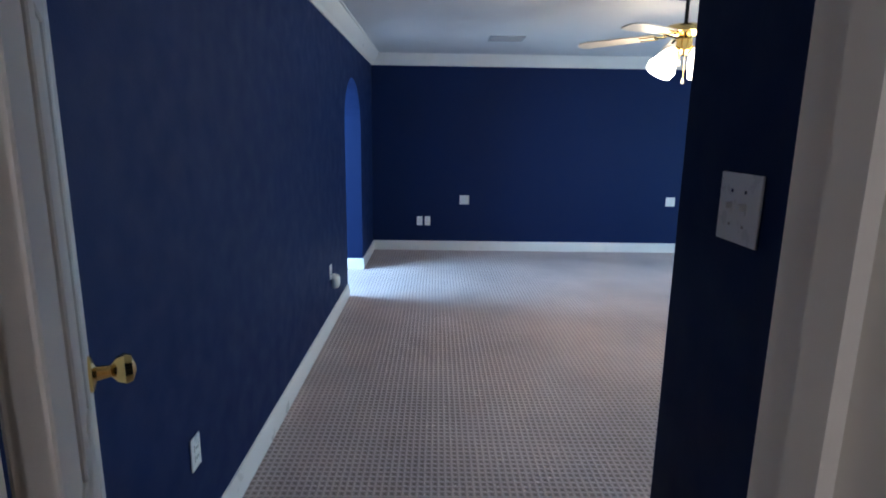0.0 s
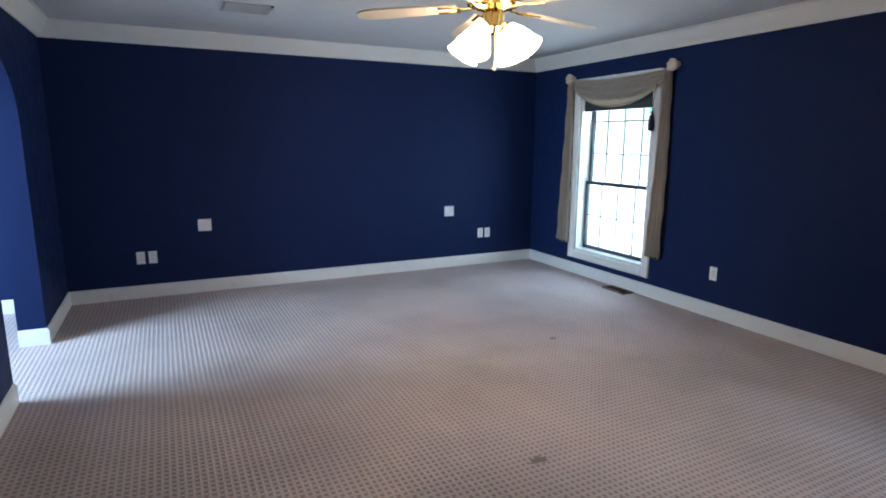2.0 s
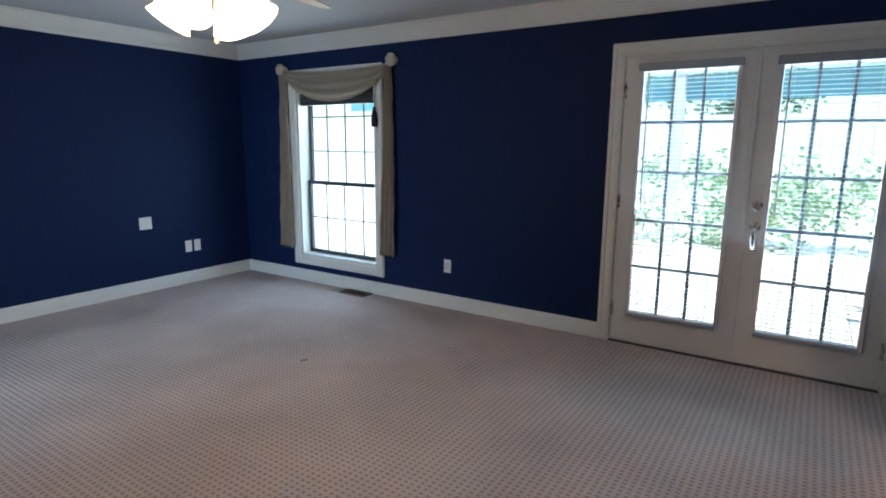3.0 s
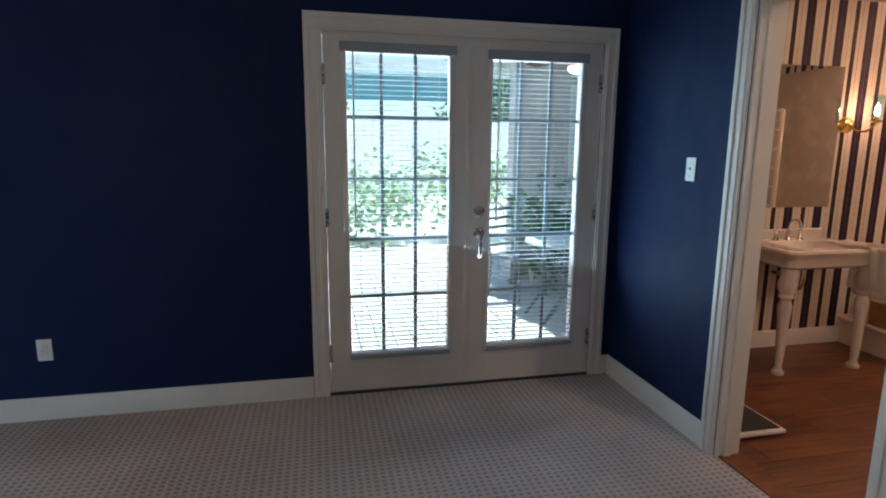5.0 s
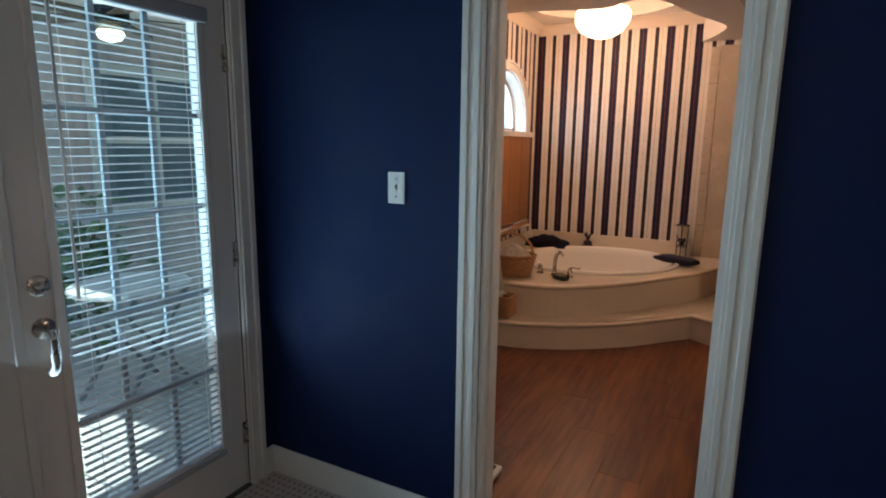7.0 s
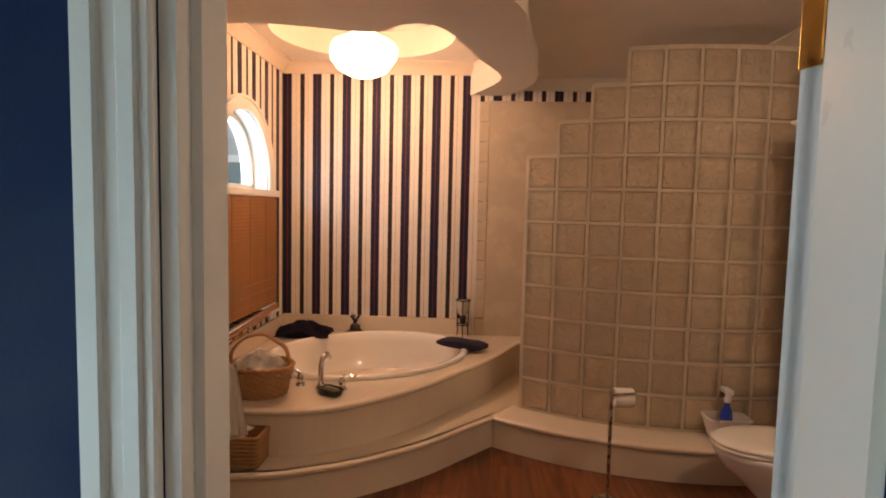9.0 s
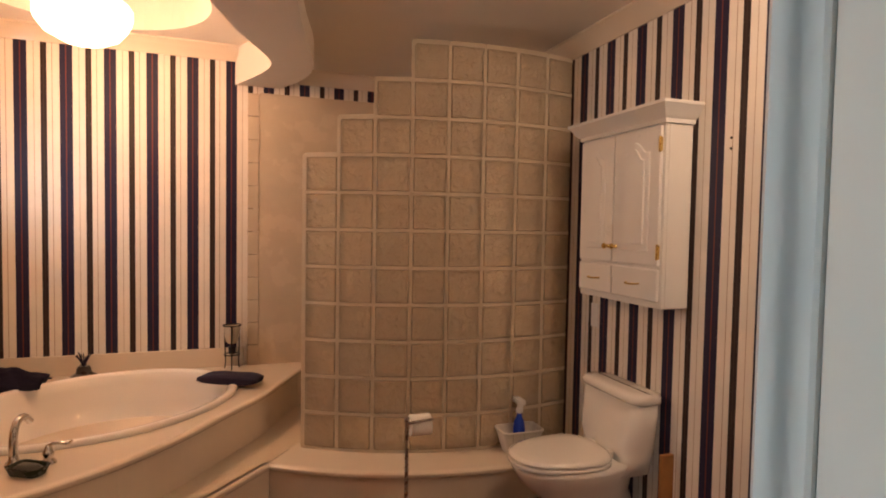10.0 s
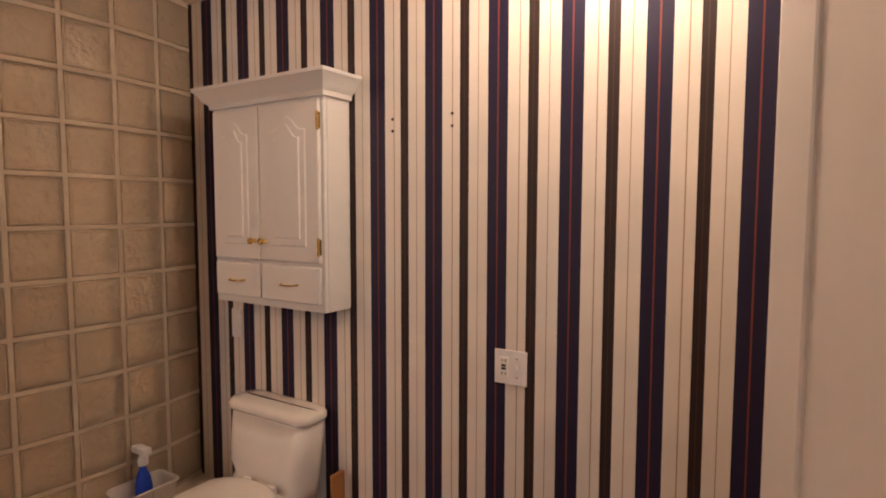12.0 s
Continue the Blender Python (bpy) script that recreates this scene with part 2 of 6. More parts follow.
WICKER = mat("wicker_cane", (0.38, 0.20, 0.085), 0.55, var=0.25, scale=40, bump=0.3, bscale=90)
BASKETWHITE = mat("white_basket_strand", (0.66, 0.62, 0.56), 0.6, var=0.08, scale=25, bump=0.4, bscale=120)
TOWEL = mat("cream_towel", (0.82, 0.78, 0.72), 0.95, var=0.05, scale=20, bump=0.3, bscale=220)
NAVYCLOTH = mat("navy_towel", (0.018, 0.014, 0.035), 0.95, var=0.2, scale=25, bump=0.8, bscale=200)
BAMBOO = mat("bamboo_slat", (0.34, 0.15, 0.05), 0.5, var=0.25, scale=18, bump=0.2, bscale=70)
BLACKMETAL = mat("black_iron", (0.02, 0.018, 0.016), 0.4, 0.6)
BRONZE = mat("dark_window_frame", (0.05, 0.055, 0.06), 0.4, var=0.08, scale=20)
SLAT = mat("blind_slat", (0.78, 0.80, 0.80), 0.45, var=0.03, scale=15)
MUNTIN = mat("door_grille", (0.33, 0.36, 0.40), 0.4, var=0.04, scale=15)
SHADE = mat("lit_glass_shade", (1.0, 0.90, 0.74), 0.3, emit=3.0, ecolor=(1.0, 0.82, 0.55))
BATHSHADE = mat("lit_bath_globe", (1.0, 0.92, 0.80), 0.3, emit=3.0, ecolor=(1.0, 0.80, 0.52))
FANBLADE = mat("cream_fan_blade", (0.66, 0.58, 0.48), 0.4, var=0.08, scale=12)
HALLPAINT = mat("beige_hall_paint", (0.50, 0.40, 0.30), 0.7, var=0.05, scale=6, bump=0.1)


# ---- building helpers ----
def world_of(ob):
    m = ob.matrix_basis.copy()
    while ob.parent:
        ob = ob.parent
        m = ob.matrix_basis @ m
    return m


def part(name, bm, material, parent=None, label="", smooth=False):
    """Links a bmesh, drawn in the world's metres, as one mesh object."""
    me = bpy.data.meshes.new(name)
    bm.to_mesh(me)
    bm.free()
    me.materials.append(material)
    if smooth:
        me.shade_smooth()
        if smooth != "all":
            me.set_sharp_from_angle(angle=radians(40))
    ob = new(name, me)
    if parent:
        ob.parent = parent
        ob.matrix_basis = world_of(parent).inverted()
    if label:
        tagged(ob, label)
    return ob


def thing(name, loc, label, category, group="", kind=""):
    ob = new(name)
    ob.empty_display_size = 0.05
    ob.location = loc
    return tagged(ob, label, category, group, kind)


def structure(name, bm, material, label="", category="", smooth=False):
    return tagged(part(name, bm, material, None, "", smooth), label, category or name.split("_")[0], "", "structure")


def box(bm, x0, x1, y0, y1, z0, z1, bevel=0.0, seg=2):
    v = [bm.verts.new(p) for p in ((x0, y0, z0), (x1, y0, z0), (x1, y1, z0), (x0, y1, z0), (x0, y0, z1), (x1, y0, z1), (x1, y1, z1), (x0, y1, z1))]
    f = [bm.faces.new([v[i] for i in q]) for q in ((3, 2, 1, 0), (4, 5, 6, 7), (0, 1, 5, 4), (1, 2, 6, 5), (2, 3, 7, 6), (3, 0, 4, 7))]
    if bevel:
        edges = list({e for q in f for e in q.edges})
        bmesh.ops.bevel(bm, geom=edges, offset=bevel, segments=seg, affect="EDGES", profile=0.5)
    return bm


def boxes(*rows, bevel=0.0):
    bm = bmesh.new()
    for r in rows:
        box(bm, *r, bevel=bevel)
    return bm


def tube(bm, p0, p1, r0, r1=None, seg=12, caps=True):
    """A tapered round bar from p0 to p1."""
    r1 = r0 if r1 is None else r1
    a, b = Vector(p0), Vector(p1)
    q = (b - a).to_track_quat("Z", "Y")
    rings = []
    for c, r in ((a, r0), (b, r1)):
        rings.append([bm.verts.new(c + q @ Vector((r * math.cos(2 * math.pi * i / seg), r * math.sin(2 * math.pi * i / seg), 0))) for i in range(seg)])
    for i in range(seg):
        j = (i + 1) % seg
        bm.faces.new((rings[0][i], rings[0][j], rings[1][j], rings[1][i]))
    if caps:
        bm.faces.new(rings[0][::-1])
        bm.faces.new(rings[1])
    return bm


def path_tube(bm, pts, r, seg=8, closed=False):
    """A bent round bar along points; r may be a number or a function of 0..1."""
    pts = [Vector(p) for p in pts]
    n = len(pts)
    rings = []
    for k, p in enumerate(pts):
        if closed:
            d = pts[(k + 1) % n] - pts[k - 1]
        else:
            d = pts[min(k + 1, n - 1)] - pts[max(k - 1, 0)]
        q = d.to_track_quat("Z", "Y")
        rr = r(k / max(n - 1, 1)) if callable(r) else r
        rings.append([bm.verts.new(p + q @ Vector((rr * math.cos(2 * math.pi * i / seg), rr * math.sin(2 * math.pi * i / seg), 0))) for i in range(seg)])
    for k in range(n if closed else n - 1):
        a, b = rings[k], rings[(k + 1) % n]
        best = min(range(seg), key=lambda s: (a[0].co - b[s].co).length)
        for i in range(seg):
            j = (i + 1) % seg
            bm.faces.new((a[i], a[j], b[(j + best) % seg], b[(i + best) % seg]))
    if not closed:
        bm.faces.new(rings[0][::-1])
        bm.faces.new(rings[-1])
    return bm


def lathe(bm, profile, at, seg=24, sx=1.0, sy=1.0, tilt=None, cap=True):
    """Turns (radius, height) pairs round a vertical axis at a place."""
    at = Vector(at)
    rings = []
    for r, z in profile:
        ring = []
        for i in range(seg):
            a = 2 * math.pi * i / seg
            p = Vector((r * sx * math.cos(a), r * sy * math.sin(a), z))
            if tilt:
                p = tilt @ p
            ring.append(bm.verts.new(at + p))
        rings.append(ring)
    for a, b in zip(rings, rings[1:]):
        for i in range(seg):
            j = (i + 1) % seg
            bm.faces.new((a[i], a[j], b[j], b[i]))
    if cap:
        bm.faces.new(rings[0][::-1])
        bm.faces.new(rings[-1])
    return bm


def prism(bm, outline, z0, z1):
    """A plan outline raised from z0 to z1."""
    lo = [bm.verts.new((x, y, z0)) for x, y in outline]
    hi = [bm.verts.new((x, y, z1)) for x, y in outline]
    n = len(outline)
    bm.faces.new(lo[::-1])
    bm.faces.new(hi)
    for i in range(n):
        j = (i + 1) % n
        bm.faces.new((lo[i], lo[j], hi[j], hi[i]))
    bmesh.ops.recalc_face_normals(bm, faces=bm.faces)
    return bm


def sweep(bm, path, profile, closed=False):
    """Carries a (out, up) profile along a plan path of (x, y, z); out is to the path's left."""
    pts = [Vector(p) for p in path]
    n = len(pts)
    rings = []
    for k in range(n):
        if closed:
            d0, d1 = pts[k] - pts[k - 1], pts[(k + 1) % n] - pts[k]
        else:
            d0 = pts[k] - pts[max(k - 1, 0)] if k else pts[1] - pts[0]
            d1 = pts[k + 1] - pts[k] if k < n - 1 else d0
        d0, d1 = d0.to_2d().normalized(), d1.to_2d().normalized()
        n0, n1 = Vector((-d0.y, d0.x)), Vector((-d1.y, d1.x))
        mm = (n0 + n1).normalized()
        mm = mm / max(mm.dot(n0), 0.3)
        rings.append([bm.verts.new(pts[k] + Vector((mm.x * o, mm.y * o, u))) for o, u in profile])
    m = len(profile)
    for k in range(n if closed else n - 1):
        a, b = rings[k], rings[(k + 1) % n]
        for i in range(m):
            j = (i + 1) % m
            bm.faces.new((a[i], a[j], b[j], b[i]))
    if not closed:
        bm.faces.new(rings[0])
        bm.faces.new(rings[-1][::-1])
    bmesh.ops.recalc_face_normals(bm, faces=bm.faces)
    return bm


def spline(points, n=10, closed=False):
    """Smooth curve through points (Catmull-Rom)."""
    p = [Vector(q) for q in points]
    out = []
    count = len(p) if closed else len(p) - 1
    for i in range(count):
        a, b, c, d = (p[(i - 1) % len(p)], p[i], p[(i + 1) % len(p)], p[(i + 2) % len(p)]) if closed else (p[max(i - 1, 0)], p[i], p[i + 1], p[min(i + 2, len(p) - 1)])
        for k in range(n):
            t = k / n
            out.append(0.5 * ((2 * b) + (c - a) * t + (2 * a - 5 * b + 4 * c - d) * t * t + (3 * b - a - 3 * c + d) * t ** 3))
    if not closed:
        out.append(p[-1])
    return out


# ---- plan ----
XL, XR, YF, YC, ZC = -0.095, 4.832, 7.10, 1.275, 2.40
XV, YE = 1.258, 0.42
YH = YE - 0.13
BX0, BX1, BY0, BY1, BZ = 1.62, 5.05, -2.787, 1.155, 2.545
TUBZ, SOFZ = 2.66, 2.41

# ---- bedroom shell ----
structure("floor_bedroom", boxes((XL, XR, YC - 0.02, YF, -0.1, 0), (XL, XV, YE, YC - 0.02, -0.1, 0), (XR, XR + 0.2, 1.42, 3.03, -0.1, -0.002), (-2.3, XL, 3.9, 7.02, -0.1, 0)), CARPET, "grey-beige woven loop carpet, slightly stained", "floor")
structure("ceiling_bedroom", boxes((XL, XR, YC, YF, ZC, ZC + 0.1), (XL, XV, YE, YC, ZC, ZC + 0.1)), CEIL, "white painted bedroom ceiling", "ceiling")
structure("wall_far", boxes((XL - 0.17, XR + 0.2, YF, YF + 0.15, -0.1, 2.9)), BLUE, "deep blue painted wall", "wall")
AY0, AY1 = 4.99, 6.03
structure("wall_left_near", boxes((XL - 0.17, XL, YE, AY0, -0.1, 2.6)), BLUE, "deep blue painted wall", "wall")
structure("wall_left_far", boxes((XL - 0.17, XL, AY1, YF, -0.1, 2.6)), BLUE, "deep blue painted wall", "wall")


def arch_header(bm, x0, x1, y0, y1, spring, rise, top, n=24):
    """The wall over an elliptical arch between y0 and y1."""
    c, w = (y0 + y1) / 2, (y1 - y0) / 2
    rim = [(c - w * math.cos(math.pi * i / n), spring + rise * math.sin(math.pi * i / n)) for i in range(n + 1)]
    for i in range(n):
        (ya, za), (yb, zb) = rim[i], rim[i + 1]
        v = [[bm.verts.new((x, y, z)) for y, z in ((ya, za), (yb, zb), (yb, top), (ya, top))] for x in (x0, x1)]
        bm.faces.new(v[0])
        bm.faces.new(v[1][::-1])
        bm.faces.new((v[0][0], v[1][0], v[1][1], v[0][1]))
        bm.faces.new((v[0][3], v[0][2], v[1][2], v[1][3]))
    bmesh.ops.recalc_face_normals(bm, faces=bm.faces)
    return bm


structure("wall_left_arch", arch_header(bmesh.new(), XL - 0.17, XL, AY0, AY1, 1.53, 0.44, 2.6), BLUE, "blue wall over an arched opening", "wall")
WY0, WY1, WZ0, WZ1 = 5.237, 6.248, 0.27, 2.02
DY0, DY1, DZ = 1.42, 3.02, 2.005
structure("wall_right", boxes((XR, XR + 0.2, 0.9, DY0, -0.1, 2.9), (XR, XR + 0.2, DY0, DY1, DZ, 2.9), (XR, XR + 0.2, DY1, WY0, -0.1, 2.9), (XR, XR + 0.2, WY0, WY1, -0.1, WZ0),
                              (XR, XR + 0.2, WY0, WY1, WZ1, 2.9), (XR, XR + 0.2, WY1, YF, -0.1, 2.9)), BLUE, "deep blue wall with window and double doors", "wall")
OX0, OX1, OZ = 3.073, 3.815, 2.03
YM = (YC + BY1) / 2
structure("wall_bath_door", boxes((BX0 - 0.16, OX0, YM, YC, -0.1, 2.9), (OX0, OX1, YM, YC, OZ, 2.9), (OX1, XR, YM, YC, -0.1, 2.9)), BLUE, "deep blue wall with the bathroom doorway", "wall")
structure("wall_vestibule", boxes((XV, BX0 - 0.16, YE, YC, -0.1, 2.9)), BLUE, "deep blue return wall by the entry", "wall")
EX0, EX1 = 0.335, 0.985
structure("wall_entry", boxes((XL, EX0, YH, YE, -0.1, 2.9), (EX1, 1.3, YH, YE, -0.1, 2.9), (EX0, EX1, YH, YE, 2.03, 2.9)), BLUE, "blue wall with the entry doorway", "wall")
# hall behind the camera
structure("floor_hall", boxes((-0.6, 1.3, -2.2, YE, -0.1, -0.001)), CARPET, "beige hall carpet", "floor")
structure("wall_hall", boxes((-0.7, -0.6, -2.2, YH, -0.1, 2.5), (1.3, 1.38, -2.2, YH, -0.1, 2.9), (-0.7, 1.38, -2.3, -2.2, -0.1, 2.5), (-0.7, XL, YH, YH + 0.1, -0.1, 2.5)), HALLPAINT, "plain beige hall wall", "wall")
structure("ceiling_hall", boxes((-0.7, 1.38, -2.3, YH, 2.4, 2.5)), CEIL, "plain hall ceiling", "ceiling")
# room behind the arch, with a window on its far side
structure("wall_side_room", boxes((-2.3, XL - 0.17, 7.02, 7.12, -0.1, 2.5), (-2.3, XL - 0.17, 3.8, 3.9, -0.1, 2.5), (-2.4, -2.3, 3.8, 4.5, -0.1, 2.5), (-2.4, -2.3, 5.9, 7.12, -0.1, 2.5),
                                  (-2.4, -2.3, 4.5, 5.9, -0.1, 0.7), (-2.4, -2.3, 4.5, 5.9, 2.2, 2.5)), BLUE, "blue wall of the room behind the arch", "wall")
structure("ceiling_side_room", boxes((-2.4, XL - 0.17, 3.8, 7.12, 2.4, 2.5)), CEIL, "plain ceiling behind the arch", "ceiling")

# baseboards and crown
BB = [(0, 0), (0.016, 0), (0.016, 0.098), (0.010, 0.108), (0.006, 0.118), (0, 0.12)]
CROWN = [(0, 0), (0, -0.135), (0.012, -0.135), (0.018, -0.118), (0.035, -0.105), (0.062, -0.060), (0.085, -0.030), (0.090, -0.014), (0.105, -0.012), (0.105, 0)]


def runs(name, paths, profile, material, label):
    bm = bmesh.new()
    for p in paths:
        sweep(bm, p, profile)
    return structure(name, bm, material, label, "trim", True)


def z0(*pts, z=0.0):
    return [(x, y, z) for x, y in pts]


runs("baseboard", [z0((XL, AY0), (XL, YE)), z0((XR, DY1 + 0.09), (XR, YF), (XL, YF), (XL, AY1), (XL - 0.17, AY1)), z0((OX1 + 0.084, YC), (XR, YC), (XR, DY0 - 0.09)),
                   z0((XV, YE), (XV, YC), (OX0 - 0.084, YC)), z0((-0.29, 7.02), (-2.3, 7.02))], BB, WHITE, "white moulded baseboard")
runs("crown_moulding", [z0((XV, YE), (XV, YC), (XR, YC), (XR, YF), (XL, YF), (XL, YE), z=ZC)], CROWN, WHITE, "white crown moulding")

# ---- bathroom shell ----
structure("wall_bath_toilet", boxes((BX0 - 0.16, BX0, BY0 - 0.15, YM, -0.1, 3.0)), PAPER_Y, "navy, brown and cream striped wallpaper", "wall")
structure("wall_bath_far", boxes((BX0, BX1, BY0 - 0.15, BY0, -0.1, 3.0)), PAPER_X, "navy, brown and cream striped wallpaper", "wall")
structure("wall_bath_near", boxes((BX0, OX0, BY1, YM, -0.1, 3.0), (OX0, OX1, BY1, YM, OZ, 3.0), (OX1, BX1, BY1, YM, -0.1, 3.0)), PAPER_X, "striped wallpaper round the doorway", "wall")
AY, AR, AZ = -1.965, 0.45, 1.68
structure("wall_bath_window", boxes((BX1, BX1 + 0.2, AY + AR, YM, -0.1, 3.0), (BX1, BX1 + 0.2, BY0 - 0.15, AY - AR, -0.1, 3.0), (BX1, BX1 + 0.2, AY - AR, AY + AR, -0.1, 0.68)), PAPER_Y, "striped wallpaper round the arched window", "wall")
structure("wall_bath_window_arch", arch_header(bmesh.new(), BX1, BX1 + 0.2, AY - AR, AY + AR, AZ, 0.46, 3.0), PAPER_Y, "striped wallpaper over the arched window", "wall")
# ---- bathroom ceilings ----
structure("ceiling_bath", prism(bmesh.new(), [(BX0, BY0), (3.36, BY0), (3.20, -2.1), (3.30, -1.6), (3.40, -0.95), (3.75, -0.65), (BX1, -0.6), (BX1, BY1), (BX0, BY1)], BZ, BZ + 0.07), BATHCEIL, "warm white bathroom ceiling", "ceiling")
INNER = [(BX1, -1.10), (4.65, -1.02), (4.36, -1.07), (4.14, -1.14), (3.98, -1.14), (3.86, -1.03), (3.74, -1.02), (3.62, -1.16), (3.49, -1.60), (3.33, -2.02), (3.31, -2.24), (3.40, -2.52), (3.52, -2.787)]
OUTER = [(3.22, -2.787), (3.09, -2.45), (3.06, -2.1), (3.15, -1.62), (3.22, -1.2), (3.28, -0.8), (3.52, -0.45), (4.0, -0.3), (BX1, -0.25)]
soffit_plan = [p.to_2d() for p in spline([(*p, 0) for p in INNER], 6)] + [p.to_2d() for p in spline([(*p, 0) for p in OUTER], 6)]
structure("soffit", prism(bmesh.new(), [(p.x, p.y) for p in soffit_plan], SOFZ, TUBZ + 0.06), BATHCEIL, "curved plaster soffit between tub and shower", "ceiling", True)
LX, LY = 4.245, -2.03


def round_recess():
    """Tub ceiling with a round raised recess for the lamp."""
    bm = bmesh.new()
    n, r = 40, 0.62
    x0, x1, y0, y1 = 3.15, BX1, BY0, -0.75
    outer, inner, high = [], [], []
    for i in range(n):
        a = 2 * math.pi * i / n
        c, s = math.cos(a), math.sin(a)
        k = min([(x1 - LX) / c if c > 1e-6 else 9, (x0 - LX) / c if c < -1e-6 else 9, (y1 - LY) / s if s > 1e-6 else 9, (y0 - LY) / s if s < -1e-6 else 9])
        outer.append(bm.verts.new((LX + c * k, LY + s * k, TUBZ)))
        inner.append(bm.verts.new((LX + c * r, LY + s * r, TUBZ)))
        high.append(bm.verts.new((LX + c * r, LY + s * r, TUBZ + 0.2)))
    for i in range(n):
        j = (i + 1) % n
        bm.faces.new((outer[i], outer[j], inner[j], inner[i]))
        bm.faces.new((inner[i], inner[j], high[j], high[i]))
    bm.faces.new(high)
    return bm


structure("ceiling_tub", round_recess(), BATHCEIL, "tub ceiling with a round raised recess", "ceiling")
structure("ceiling_bath_roof", boxes((BX0 - 0.1, BX1 + 0.2, BY0 - 0.1, YM, 2.95, 3.05)), BATHCEIL, "closed roof over the bathroom", "ceiling")
runs("crown_moulding_bath", [z0((BX0, BY0), (BX0, BY1), z=BZ)[::-1], z0((3.1, BY0), (BX0, BY0), z=BZ)[::-1], z0((BX1, BY1), (BX1, -0.3), z=BZ)[::-1],
                             z0((BX1, -1.08), (BX1, BY0), (3.5, BY0), z=TUBZ)[::-1]],
     [(0, 0), (0, -0.095), (0.010, -0.095), (0.016, -0.08), (0.045, -0.045), (0.07, -0.016), (0.08, -0.012), (0.08, 0)], MARBLE, "cream crown moulding")
runs("baseboard_bath", [z0((BX0, -1.5), (BX0, BY1), (OX0 - 0.1, BY1))[::-1], z0((OX1 + 0.1, BY1), (BX1, BY1), (BX1, -0.8))[::-1]], BB, WHITE, "white bathroom baseboard")


# ---- doorways ----
def casing(name, along, u0, u1, top, face, out, w=0.095, bottom=0.0, sill=False, material=None):
    """Moulded casing round an opening. along: 0 runs in x at y=face, 1 runs in y at x=face; out: +1 or -1, the side it stands on."""
    holder = tagged(new(name), "white moulded casing", "trim", "", "structure")
    lo = bottom - w if sill else bottom
    sides = ["side", "side", "head"] + (["apron"] if sill else [])
    for k, nm in enumerate(sides):
        bm = bmesh.new()
        for d0, d1, t in ((0.0, w, 0.016), (0.012, 0.034, 0.022), (w - 0.03, w - 0.004, 0.025)):
            a, b = sorted((face + 0.001 * out, face + t * out))
            p, q, r, s = [(u0 - d1, u0 - d0, lo, top + d0), (u1 + d0, u1 + d1, lo, top + d0), (u0 - d1, u1 + d1, top + d0, top + d1), (u0, u1, bottom - d1, bottom - d0)][k]
            if along == 0:
                box(bm, p, q, a, b, r, s, 0.003, 1)
            else:
                box(bm, a, b, p, q, r, s, 0.003, 1)
        part("casing_" + nm, bm, material or WHITE, holder)
    return holder


casing("door_casing_bath", 0, OX0, OX1, OZ, YC, 1, 0.082)
casing("door_casing_bath_inside", 0, OX0, OX1, OZ, BY1, -1, 0.08)
casing("door_casing_entry", 0, EX0, EX1, 2.03, YH, -1, 0.09)
casing("door_casing_entry_inside", 0, EX0, EX1, 2.03, YE, 1, 0.07)
casing("door_casing_french", 1, DY0, DY1, DZ, XR, -1, 0.088)
casing("window_casing", 1, WY0, WY1, WZ1, XR, -1, 0.092, WZ0, True)
structure("door_jamb_bath", boxes((OX0, OX0 + 0.018, BY1, YC, 0, OZ), (OX1 - 0.018, OX1, BY1, YC, 0, OZ), (OX0, OX1, BY1, YC, OZ - 0.018, OZ), (OX1 - 0.03, OX1 - 0.018, YM - 0.01, YM + 0.03, 0, OZ)), WHITE, "white painted door jamb", "trim")
structure("door_jamb_entry", boxes((EX0, EX0 + 0.018, YH, YE, 0, 2.03), (EX1 - 0.018, EX1, YH, YE, 0, 2.03), (EX0, EX1, YH, YE, 2.012, 2.03), (EX1 - 0.03, EX1 - 0.018, YH + 0.04, YH + 0.075, 0, 2.01)), WHITE, "white painted door jamb", "trim")
structure("threshold", boxes((OX0, OX1, BY1 - 0.02, YC - 0.01, 0.0, 0.006)), PLANK, "wooden threshold strip", "trim")


